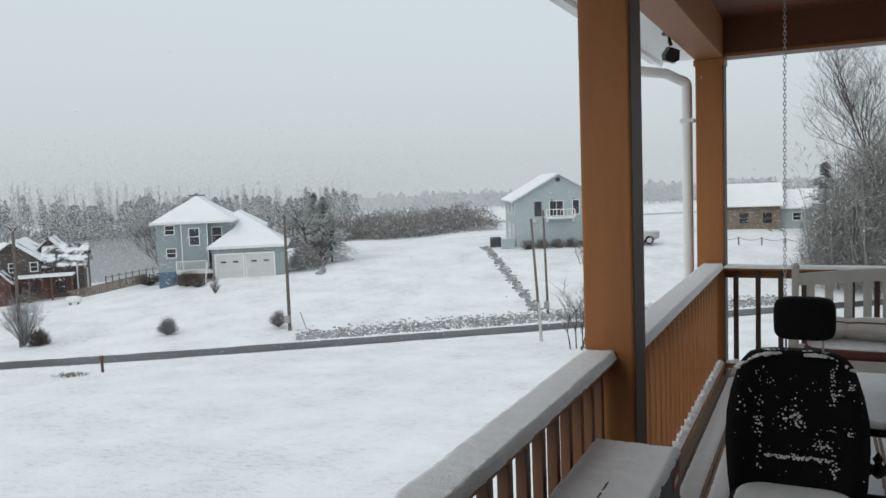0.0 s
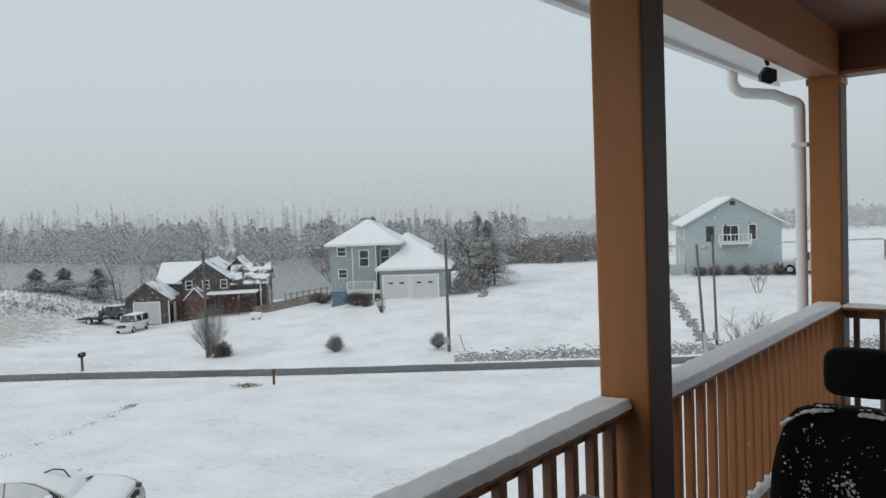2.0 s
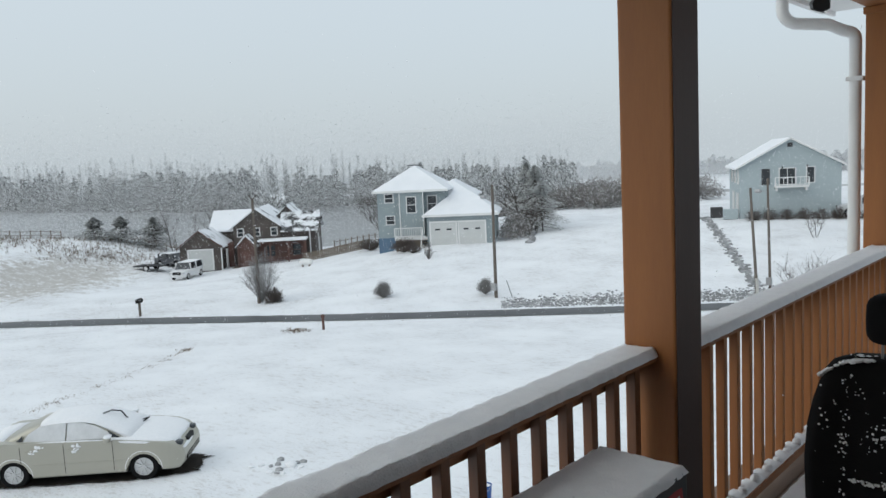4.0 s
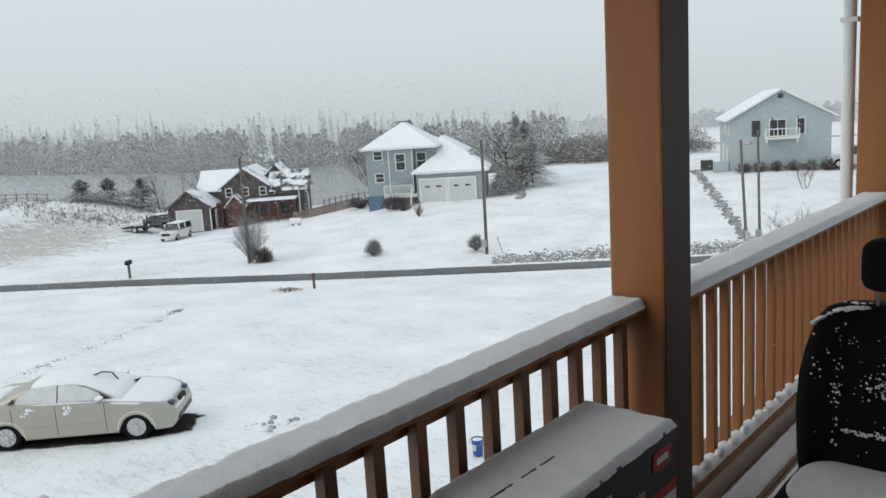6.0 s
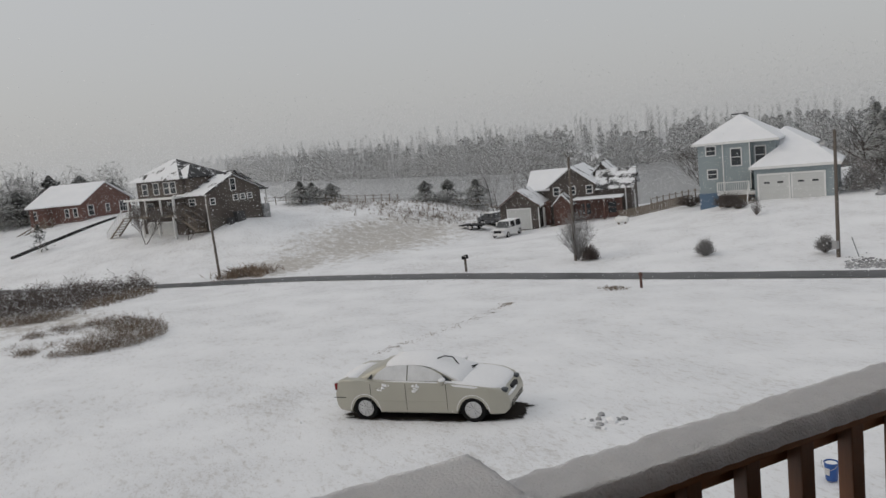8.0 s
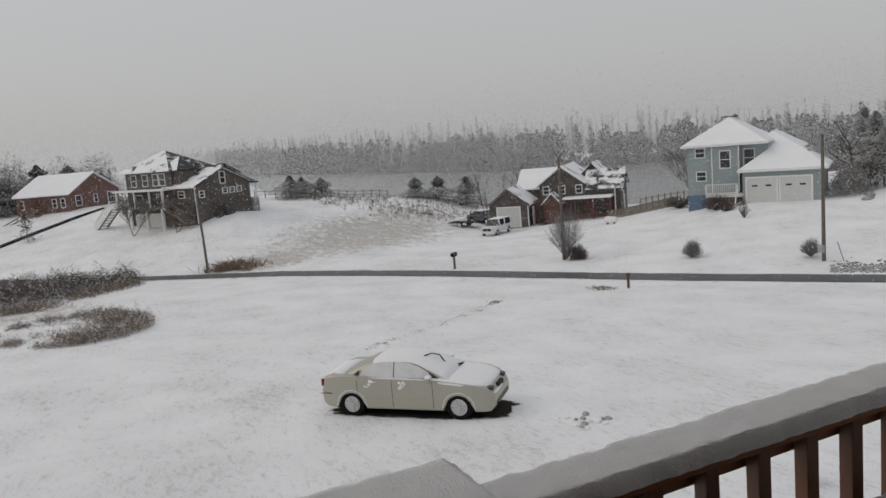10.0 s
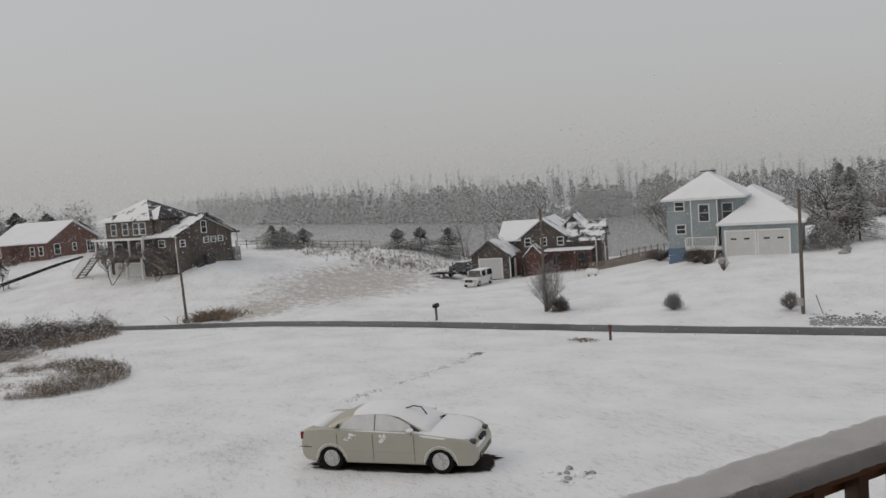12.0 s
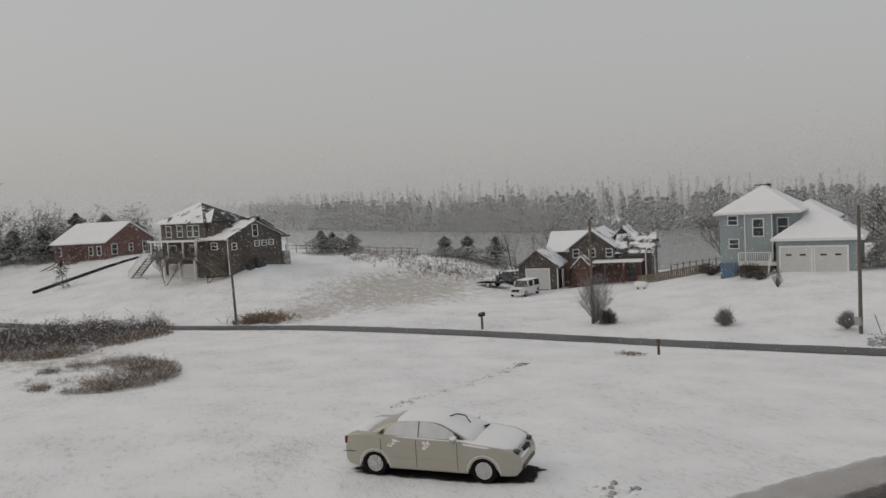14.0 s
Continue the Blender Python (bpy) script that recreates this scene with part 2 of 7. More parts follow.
    l.new(c_gr.outputs["Result"], c.inputs["B"])
    l.new(c.outputs["Result"], b.inputs["Base Color"])
    bp = n.new("ShaderNodeBump")
    bp.inputs["Strength"].default_value, bp.inputs["Distance"].default_value = 0.5, 0.05
    l.new(calc("ADD", fine, calc("MULTIPLY", mid, 2.0)), bp.inputs["Height"])
    l.new(bp.outputs[0], b.inputs["Normal"])
    return m


M_GROUND = ground_material()
M_WATER = material("grey_lake_water", (0.22, 0.225, 0.23), 0.3, (0.26, 0.265, 0.27), 0.02, 0.5, 0.15, 0.6)


# ---- mesh helpers ----
def part(name, bm, mat, parent=None, label="", smooth_it=False):
    me = bpy.data.meshes.new(name)
    bmesh.ops.recalc_face_normals(bm, faces=bm.faces[:])
    bm.to_mesh(me)
    bm.free()
    if smooth_it:
        me.shade_smooth()
    me.materials.append(mat)
    ob = new(name, me)
    ob.parent = parent
    if label:
        tagged(ob, label)
    return ob


def empty(name, m, label, category, group="", kind=""):
    ob = new(name)
    ob.matrix_world = m
    return tagged(ob, label, category, group, kind)


def box(bm, x0, x1, y0, y1, z0, z1, bevel=0.0):
    v = [bm.verts.new(p) for p in ((x0, y0, z0), (x1, y0, z0), (x1, y1, z0), (x0, y1, z0), (x0, y0, z1), (x1, y0, z1), (x1, y1, z1), (x0, y1, z1))]
    fs = [bm.faces.new([v[i] for i in q]) for q in ((3, 2, 1, 0), (4, 5, 6, 7), (0, 1, 5, 4), (1, 2, 6, 5), (2, 3, 7, 6), (3, 0, 4, 7))]
    if bevel:
        es = list({e for fc in fs for e in fc.edges})
        bmesh.ops.bevel(bm, geom=es, offset=bevel, segments=2, affect="EDGES", profile=0.6)
    return bm


def boxes(*dims, bevel=0.0):
    bm = bmesh.new()
    for d in dims:
        box(bm, *d, bevel=bevel)
    return bm


def tube(bm, a, b, ra, rb=None, n=6, cap=True):
    a, b = Vector(a), Vector(b)
    rb = ra if rb is None else rb
    d = (b - a)
    if d.length < 1e-6:
        return bm
    d.normalize()
    u = d.orthogonal().normalized()
    w = d.cross(u)
    r0 = [bm.verts.new(a + (u * math.cos(2 * math.pi * i / n) + w * math.sin(2 * math.pi * i / n)) * ra) for i in range(n)]
    r1 = [bm.verts.new(b + (u * math.cos(2 * math.pi * i / n) + w * math.sin(2 * math.pi * i / n)) * rb) for i in range(n)]
    for i in range(n):
        bm.faces.new((r0[i], r0[(i + 1) % n], r1[(i + 1) % n], r1[i]))
    if cap:
        bm.faces.new(r0[::-1])
        bm.faces.new(r1)
    return bm


def pipe(bm, pts, r, n=8):
    """A round pipe along points, with ring joints shared."""
    pts = [Vector(p) for p in pts]
    rings = []
    u = (pts[1] - pts[0]).orthogonal().normalized()
    for i, p in enumerate(pts):
        d = (pts[min(i + 1, len(pts) - 1)] - pts[max(i - 1, 0)]).normalized()
        u = (u - d * u.dot(d)).normalized()
        w = d.cross(u)
        rings.append([bm.verts.new(p + (u * math.cos(2 * math.pi * k / n) + w * math.sin(2 * math.pi * k / n)) * r) for k in range(n)])
    for r0, r1 in zip(rings, rings[1:]):
        for k in range(n):
            bm.faces.new((r0[k], r0[(k + 1) % n], r1[(k + 1) % n], r1[k]))
    bm.faces.new(rings[0][::-1])
    bm.faces.new(rings[-1])
    return bm


def prism(bm, pts, y0, y1):
    """The outline pts in x, z, drawn out from y0 to y1."""
    a = [bm.verts.new((x, y0, z)) for x, z in pts]
    b = [bm.verts.new((x, y1, z)) for x, z in pts]
    k = len(pts)
    bm.faces.new(a)
    bm.faces.new(b[::-1])
    for i in range(k):
        bm.faces.new((a[i], b[i], b[(i + 1) % k], a[(i + 1) % k]))
    return bm


def lathe(bm, prof, n=16, centre=(0, 0, 0)):
    cx, cy, cz = centre
    rings = [[bm.verts.new((cx + r * math.cos(2 * math.pi * i / n), cy + r * math.sin(2 * math.pi * i / n), cz + z)) for i in range(n)] for r, z in prof]
    for r0, r1 in zip(rings, rings[1:]):
        for i in range(n):
            bm.faces.new((r0[i], r0[(i + 1) % n], r1[(i + 1) % n], r1[i]))
    bm.faces.new(rings[0][::-1])
    bm.faces.new(rings[-1])
    return bm


def quilt(bm, cx, cy, cz, hx, hy, hz, power=4.0, nu=28, nv=14, turn=None):
    """A rounded cushion form (superellipsoid)."""
    def sp(a, e):
        return math.copysign(abs(a) ** e, a)
    e = 2 / power
    rings = []
    m = turn or Matrix.Identity(3)
    for j in range(nv + 1):
        v = -math.pi / 2 + math.pi * j / nv
        ring = []
        for i in range(nu):
            u = 2 * math.pi * i / nu
            p = Vector((hx * sp(math.cos(v), e) * sp(math.cos(u), e), hy * sp(math.cos(v), e) * sp(math.sin(u), e), hz * sp(math.sin(v), e)))
            ring.append(bm.verts.new(Vector((cx, cy, cz)) + m @ p))
        rings.append(ring)
    for r0, r1 in zip(rings, rings[1:]):
        for i in range(nu):
            bm.faces.new((r0[i], r0[(i + 1) % nu], r1[(i + 1) % nu], r1[i]))
    bmesh.ops.remove_doubles(bm, verts=bm.verts[:], dist=1e-5)
    return bm


# ---- land ----
def smooth(a, b, v):
    v = min(1.0, max(0.0, (v - a) / (b - a)))
    return v * v * (3 - 2 * v)


# height of the far yards, by the distance along the road
YARDS = [(-300, -3.0), (-47, -3.9), (-25, -4.1), (-11, -4.7), (0, -5.1), (5, -5.2), (12, -6.3), (20, -7.4), (30, -8.0), (38, -7.2),
         (46, -5.2), (54, -4.0), (62, -3.3), (85, -2.9), (400, -2.5)]


def yard(w):
    for (a, za), (b, zb) in zip(YARDS, YARDS[1:]):
        if w <= b:
            return za + (zb - za) * smooth(a, b, w) * 0.5 + (zb - za) * 0.5 * max(0, (w - a) / (b - a))
    return YARDS[-1][1]


def along(x, y):
    """Place along the road, and across it, from the porch."""
    return -0.8 * x - 0.6 * y, -0.6 * x + 0.8 * y


def road_s(w):
    return 43.1 + 1.0 * math.exp(-((w - 26) / 14) ** 2) - 0.15 * max(0.0, min(w, 60.0) - 36)


LAKE = -10.5


def land(x, y):
    w, s = along(x, y)
    c = road_s(w)
    z = -7.0 + 0.064 * max(-12.0, c - 1.2 - s) if s < c else -7.0
    if s > c + 1.5:
        k = min(1.0, (s - c - 1.5) / 25)
        z = -7.0 + (yard(w) + 7.0) * (0.6 * k + 0.4 * smooth(0, 1, k))
        edge = 87 + 19 * smooth(10, -20, w) - 11 * smooth(44, 54, w) + 30 * smooth(62, 100, w)
        z = z + (LAKE - 2 - z) * smooth(edge, edge + 24, s)
        shore = 232 + 0.65 * max(0.0, w - 95)
        z = z + (-8.5 - z) * smooth(shore, shore + 25, s)
    # the country beyond the lake falls away
    z -= 70 * smooth(330, 900, math.hypot(x, y))
    # bank against the tall house's wing
    z += 1.25 * math.exp(-((x + 77.2) / 4.5) ** 2 - ((y - 14.6) / 5.0) ** 2)
    # the drive's shallow ditch and the lumpy lawn
    z -= 0.12 * math.exp(-((s - c + 2.2) / 0.8) ** 2)
    return z


def spread(stops):
    """Values from stop to stop, (start, step) pairs."""
    out = []
    for (a, st), (b, _) in zip(stops, stops[1:]):
        k = max(1, round((b - a) / st))
        out += [a + (b - a) * i / k for i in range(k)]
    return out + [stops[-1][0]]


def sheet(name, ws, ss, height, mat, parent=None):
    me = bpy.data.meshes.new(name)
    vs = []
    for s in ss:
        for w in ws:
            x, y = -0.8 * w - 0.6 * s, -0.6 * w + 0.8 * s
            vs.append((x, y, height(x, y, w, s)))
    k = len(ws)
    fs = [(j * k + i + 1, j * k + i, (j + 1) * k + i, (j + 1) * k + i + 1) for j in range(len(ss) - 1) for i in range(k - 1)]
    me.from_pydata(vs, [], fs)
    me.shade_smooth()
    me.materials.append(mat)
    ob = new(name, me)
    ob.parent = parent
    return ob


def lumpy(x, y, w, s):
    z = land(x, y)
    near = smooth(90, 20, math.hypot(x, y))
    c = road_s(w)
    off = smooth(0.6, 2.5, abs(s - c))
    z += off * (0.03 * near * noise.noise((x * 0.9, y * 0.9, 0)) + 0.10 * noise.noise((x * 0.12, y * 0.12, 3)))
    return z


ground = sheet("ground", spread([(-2500, 400), (-300, 30), (-70, 2.5), (-30, 0.9), (60, 2.0), (120, 12), (400, 300), (2500, 400)]),
               spread([(-300, 60), (-30, 6), (4, 0.8), (42, 0.35), (49, 1.2), (110, 8), (360, 80), (3000, 500)]), lumpy, M_GROUND)
tagged(ground, "lawn and fields under thin fresh snow with grass poking through", "ground", kind="structure")

road = sheet("road", spread([(-140, 4), (-40, 0.8), (60, 2), (90, 3)]), [-0.95, -0.8, -0.3, 0.3, 0.8, 0.95],
             lambda x, y, w, s: 0.0, M_ASPH)
for v in road.data.vertices:
    w, s = along(v.co.x, v.co.y)
    k = (1.0 + 0.16 * noise.noise((w * 0.35, s, 0)) + 0.12 * noise.noise((w * 1.3, s, 5)))
    s2 = road_s(w) + s * k
    v.co = (-0.8 * w - 0.6 * s2, -0.6 * w + 0.8 * s2, -6.972 - 0.03 * abs(s) ** 3)
tagged(road, "narrow dark wet asphalt lane cleared of snow", "road", kind="structure")

lake = part("water", boxes((-700, 500, 40, 900, LAKE - 0.6, LAKE)), M_WATER)
lake.matrix_world = pose(-60, 20, 0, 0, 0, 36.9)
tagged(lake, "still grey lake under falling snow", "lake", kind="structure")


def on(x, y, rz=0, dz=0.0):
    return pose(x, y, land(x, y) + dz, 0, 0, rz)


# ---- porch ----
Y1, Y2, POST = 3.0, 6.46, 0.215
BEAM_Z, CEIL_Z = 2.595, 2.90
DECK_X, DECK_Y0, DECK_Y1 = 2.75, -3.4, 6.82

deck = empty("floor", pose(0, 0, 0), "timber porch deck dusted with snow", "floor", kind="structure")
part("joists", boxes((-0.05, DECK_X, DECK_Y0, DECK_Y0 + 0.05, -0.24, -0.03), (-0.05, 0.0, DECK_Y0, DECK_Y1, -0.24, -0.03),
                     (-0.05, DECK_X, DECK_Y1 - 0.05, DECK_Y1, -0.24, -0.03), (1.6, 1.65, DECK_Y0, DECK_Y1, -0.24, -0.03)), M_TIMBER, deck)
board_mesh = None
for i in range(19):
    x = -0.05 + i * 0.144
    if board_mesh is None:
        b = part("plank", boxes((0, 0.138, DECK_Y0, DECK_Y1, -0.03, 0.0), bevel=0.004), M_DECK, deck)
        board_mesh = b.data
    else:
        b = new("plank", board_mesh)
        b.parent = deck
    b.location = (x, 0, 0)


def snow_strip(x0, x1, y0, y1, z, h, step=0.03, over=0.012, seed=0, mat=None, edge=0.011):
    """Snow lying on a flat top, rounded at its edges, a little uneven."""
    bm = bmesh.new()
    nx, ny = max(4, round((x1 - x0) / step)), max(4, round((y1 - y0) / step))
    nx, ny = min(nx, 60), min(ny, 260)
    rows = []
    for j in range(ny + 1):
        row = []
        for i in range(nx + 1):
            u, v = i / nx, j / ny
            x, y = x0 - over + (x1 - x0 + 2 * over) * u, y0 - over + (y1 - y0 + 2 * over) * v
            d = min(min(u, 1 - u) * (x1 - x0 + 2 * over), min(v, 1 - v) * (y1 - y0 + 2 * over))
            k = 1 - (1 - min(1, d / edge)) ** 2
            wob = noise.noise((x * 22 + seed, y * 22, 0)) * 0.10 + noise.noise((x * 6 + seed, y * 6, 2)) * 0.06 + noise.noise((x * 75, y * 75, seed)) * 0.13
            jx = noise.noise((x * 30, y * 30, 7 + seed)) * 0.006
            row.append(bm.verts.new((x + jx, y + jx, z - 0.004 + h * k * (1 + wob) * (1.0 if d > 0 else 0.15))))
        rows.append(row)
    for j in range(ny):
        for i in range(nx):
            bm.faces.new((rows[j][i], rows[j][i + 1], rows[j + 1][i + 1], rows[j + 1][i]))
    rim = [rows[0][i] for i in range(nx + 1)] + [rows[j][nx] for j in range(1, ny + 1)] + [rows[ny][i] for i in range(nx - 1, -1, -1)] + [rows[j][0] for j in range(ny - 1, 0, -1)]
    low = [bm.verts.new((v.co.x, v.co.y, z - 0.008)) for v in rim]
    for i in range(len(rim)):
        k = (i + 1) % len(rim)
        bm.faces.new((rim[i], low[i], low[k], rim[k]))
    return bm


# thin snow blown over the boards along the railing
for i in range(18):
    x = -0.05 + i * 0.144
    if x > 0.15:
        y0 = 1.2 if x < 0.95 else 3.4
        bm = snow_strip(x + 0.008 + 0.004 * math.sin(i * 2.3), x + 0.126 - 0.008 * abs(math.sin(i * 1.7)), y0 + 0.2 * math.sin(i), 6.42, 0.002, 0.013, 0.03, 0.0, 30 + i, edge=0.02)
        tagged(part("deck_snow", bm, M_SNOW, smooth_it=True), "thin blown snow lying along a deck board", "snow", kind="stuff")


def porch_post(name, y, collar):
    p = empty(name, pose(POST / 2, y + POST / 2, 0), "tall square orange-brown stained porch post", "post", "porch posts")
    h = POST / 2
    part("shaft", boxes((-h, h, -h, h, 0.0, BEAM_Z), bevel=0.012), M_STAIN, p)
    # Thin added board: the shade on the house side is put into its stain.
    part("inner_shade_board", boxes((h, h + 0.004, -h + 0.004, h - 0.004, 0.0, BEAM_Z - 0.052)), M_DKSTAIN, p, "dark weathered inner face with shade put into its stain")
    if collar:
        part("collar", boxes((-h - 0.012, h + 0.012, -h - 0.012, h + 0.012, BEAM_Z - 0.05, BEAM_Z - 0.001), bevel=0.005), M_STAIN, p)
    return p


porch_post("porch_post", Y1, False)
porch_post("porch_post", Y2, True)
pier = boxes((0.0, POST, Y1, Y1 + POST, -4.6, -0.24), (0.0, POST, Y2, Y2 + POST, -4.9, -0.24), (0.0, POST, -3.4, -3.13, -4.4, -0.24), (-0.02, 0.24, 0.8, 1.06, -4.5, -0.24))
tagged(part("deck_piers", pier, M_TIMBER), "weathered timber posts that carry the porch deck", "post", kind="structure")

beams = empty("beam", pose(0, 0, 0), "brown stained porch roof beams", "beam", kind="structure")
part("front_beam", boxes((0.0, POST, DECK_Y0, Y2 + POST, BEAM_Z, CEIL_Z + 0.1), bevel=0.006), M_STAIN_Y, beams)
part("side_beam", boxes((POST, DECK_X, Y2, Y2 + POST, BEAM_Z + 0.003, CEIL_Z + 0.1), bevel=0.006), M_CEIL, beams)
part("moulding", boxes((POST, DECK_X, Y2 - 0.014, Y2 - 0.001, BEAM_Z + 0.003, BEAM_Z + 0.03)), M_STAIN_Y, beams)
ceil_bm = bmesh.new()
for i in range(74):
    box(ceil_bm, POST, DECK_X, DECK_Y0 + i * 0.134, DECK_Y0 + i * 0.134 + 0.13, CEIL_Z, CEIL_Z + 0.02)
box(ceil_bm, POST, DECK_X, DECK_Y0, Y2, CEIL_Z + 0.021, CEIL_Z + 0.08)
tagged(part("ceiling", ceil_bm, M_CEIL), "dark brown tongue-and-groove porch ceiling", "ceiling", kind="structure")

roof_edge = empty("trim", pose(0, 0, 0), "white soffit and fascia along the porch eaves", "soffit", kind="structure")
part("soffit", boxes((-0.37, -0.001, DECK_Y0, 7.1, 2.69, 2.71)), M_WHITE, roof_edge)
part("fascia", boxes((-0.40, -0.371, DECK_Y0, 7.12, 2.66, 2.94)), M_WHITE, roof_edge)
part("gable_soffit", boxes((0.0, DECK_X, Y2 + POST + 0.001, 7.1, 2.70, 2.72)), M_WHITE, roof_edge)
part("gable_fascia", boxes((-0.37, DECK_X, 7.101, 7.13, 2.70, 2.98)), M_WHITE, roof_edge)
roof = bmesh.new()
prism(roof, [(-0.52, 2.92), (DECK_X + 0.3, 4.1), (DECK_X + 0.3, 4.2), (-0.52, 3.02)], DECK_Y0, 7.2)
tagged(part("porch_roof", roof, M_ROOF), "dark shingle roof over the porch", "roof", kind="structure")

# Out of view: placed and kept dark to hold light off the near railings.
house_wall = empty("wall_house", pose(0, 0, 0), "unseen dark house wall behind the porch", "wall", kind="structure")
part("siding", boxes((2.6, 2.8, DECK_Y0, 2.9, -4.8, 2.89)), M_HOUSE, house_wall)
part("return_siding", boxes((2.801, 5.0, 2.7, 2.9, -4.8, 2.89)), M_HOUSE, house_wall)
part("end_siding", boxes((0.0, 2.6, DECK_Y0 - 0.2, DECK_Y0 - 0.001, -4.8, 2.89)), M_HOUSE, house_wall)

gutter = empty("gutter", pose(0, 0, 0), "white metal rain gutter along the eaves", "gutter")
gb = bmesh.new()
prism(gb, [(-0.402, 2.86), (-0.53, 2.86), (-0.52, 2.74), (-0.48, 2.69), (-0.402, 2.69)], DECK_Y0, 7.12)
part("channel", gb, M_WHITE, gutter)
spout = empty("downspout", pose(-0.075, 6.52, 0), "white round-cornered downspout fixed beside the porch post", "downspout")
pts = [(-0.39, -0.34, 2.74), (-0.39, -0.34, 2.64)]
for k in range(7):
    a = radians(15 * (k))
    pts.append((-0.39 + 0.1 * (1 - math.cos(a)) * 0.8, -0.34 + 0.09 * (1 - math.cos(a)), 2.62 - 0.1 * math.sin(a)))
pts += [(-0.14, -0.14, 2.50), (-0.07, -0.07, 2.46)]
for k in range(6):
    a = radians(18 * k)
    pts.append((-0.05 + 0.05 * math.sin(a), -0.05 + 0.05 * math.sin(a), 2.39 + 0.06 * math.cos(a)))
pts += [(0.0, 0.0, 2.2), (0.0, 0.0, -4.3)]
part("pipe", pipe(bmesh.new(), pts, 0.042, 10), M_WHITE, spout, smooth_it=True)
part("bracket", boxes((-0.05, 0.06, -0.05, 0.05, 2.1, 2.13)), M_WHITE, spout)


def railing(name, length, cap_w, label, m, snow_h, seed, count, stain):
    """Runs along +y from its origin; the cap's outer edge is at x = 0."""
    r = empty(name, m, label, "railing", "porch railings")
    part("cap", boxes((0.0, cap_w, 0, length, 0.88, 0.905), bevel=0.005), M_STAIN_Y, r)
    part("top_rail", boxes((0.018, 0.056, 0, length, 0.81, 0.879), bevel=0.004), M_STAIN_Y, r)
    part("bottom_rail", boxes((cap_w - 0.092, cap_w + 0.012, 0, length, 0.075, 0.112), bevel=0.004), M_STAIN_Y, r)
    first = None
    for i in range(count):
        if first is None:
            o = part("baluster", boxes((-0.019, 0.019, -0.019, 0.019, 0.113, 0.879), bevel=0.003), stain, r)
            first = o.data
        else:
            o = new("baluster", first)
            o.parent = r
        o.location = (cap_w - 0.06, length * (i + 0.5) / count, 0)
    part("snow", snow_strip(0.0, cap_w, 0.0, length, 0.905, snow_h + 0.004, 0.012, 0.005, seed), M_SNOW, r, "even strip of fresh snow", True)
    bm = snow_strip(cap_w - 0.085, cap_w + 0.008, 0.0, length, 0.112, 0.018, 0.03, 0.0, seed + 5, edge=0.02)
    rnd = random.Random(seed)
    for i in range(count):
        quilt(bm, cap_w - 0.022, length * (i + 0.5) / count + rnd.gauss(0, 0.006), 0.126, 0.024, rnd.uniform(0.026, 0.038), rnd.uniform(0.018, 0.028), 2.2, 10, 6)
    part("low_snow", bm, M_SNOW, r, "lumps of snow on the bottom rail", True)
    return r


RAIL = "orange-brown stained wooden railing with snow on its cap"
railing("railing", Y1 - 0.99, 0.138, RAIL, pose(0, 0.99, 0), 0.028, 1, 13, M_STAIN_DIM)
railing("railing", Y2 - Y1 - POST, 0.16, RAIL, pose(0.045, Y1 + POST, 0), 0.03, 2, 22, M_STAIN)
# Backlit side balusters: their shade is put in as a darker stain.
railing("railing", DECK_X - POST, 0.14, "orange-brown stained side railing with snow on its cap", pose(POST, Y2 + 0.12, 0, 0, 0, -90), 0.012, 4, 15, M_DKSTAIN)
ped = empty("newel_post", pose(0.0, 0.82, 0), "short stained newel post with a broad snow-covered cap", "post")
part("shaft", boxes((-0.02, 0.24, -0.1, 0.15, 0.0, 0.885), bevel=0.01), M_STAIN, ped)
part("cap", boxes((-0.098, 0.30, -0.22, 0.178, 0.886, 0.928), bevel=0.006), M_TIMBER, ped)
part("snow", snow_strip(-0.098, 0.30, -0.22, 0.178, 0.928, 0.036, 0.014, 0.010, 8), M_SNOW, ped, "", True)
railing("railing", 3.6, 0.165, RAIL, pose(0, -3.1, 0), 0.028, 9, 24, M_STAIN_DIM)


# ---- houses ----
def window(parent, x, y, z0, z1, w, turn=0, bars=(1, 0), frame_mat=None, sill=True):
    """A window centred at x, y, its face towards local -y turned by turn degrees."""
    h, t = z1 - z0, 0.075
    mat = frame_mat or M_TRIM
    bm = bmesh.new()
    rings = []
    for y2 in (-0.05, 0.05):
        for k in (t, 0.0):
            rings.append([bm.verts.new(p) for p in ((-w / 2 - k, y2, -k), (w / 2 + k, y2, -k), (w / 2 + k, y2, h + k), (-w / 2 - k, y2, h + k))])
    fo, fi, bo, bi = rings
    for i in range(4):
        j = (i + 1) % 4
        for q in ((fo[i], fo[j], fi[j], fi[i]), (bo[j], bo[i], bi[i], bi[j]), (fo[j], fo[i], bo[i], bo[j]), (fi[i], fi[j], bi[j], bi[i])):
            bm.faces.new(q)
    o = part("window", bm, mat, parent)
    o.matrix_local = pose(x, y, z0, 0, 0, turn)
    for i in range(bars[0]):
        zz = h * (i + 1) / (bars[0] + 1)
        part("rail", boxes((-w / 2, w / 2, -0.03, 0.03, zz - 0.025, zz + 0.025)), mat, o)
    for i in range(bars[1]):
        xx = -w / 2 + w * (i + 1) / (bars[1] + 1)
        part("mullion", boxes((xx - 0.02, xx + 0.02, -0.028, 0.028, 0, h)), mat, o)
    part("pane", boxes((-w / 2, w / 2, -0.012, 0.01, 0, h)), M_GLASS, o)
    return o


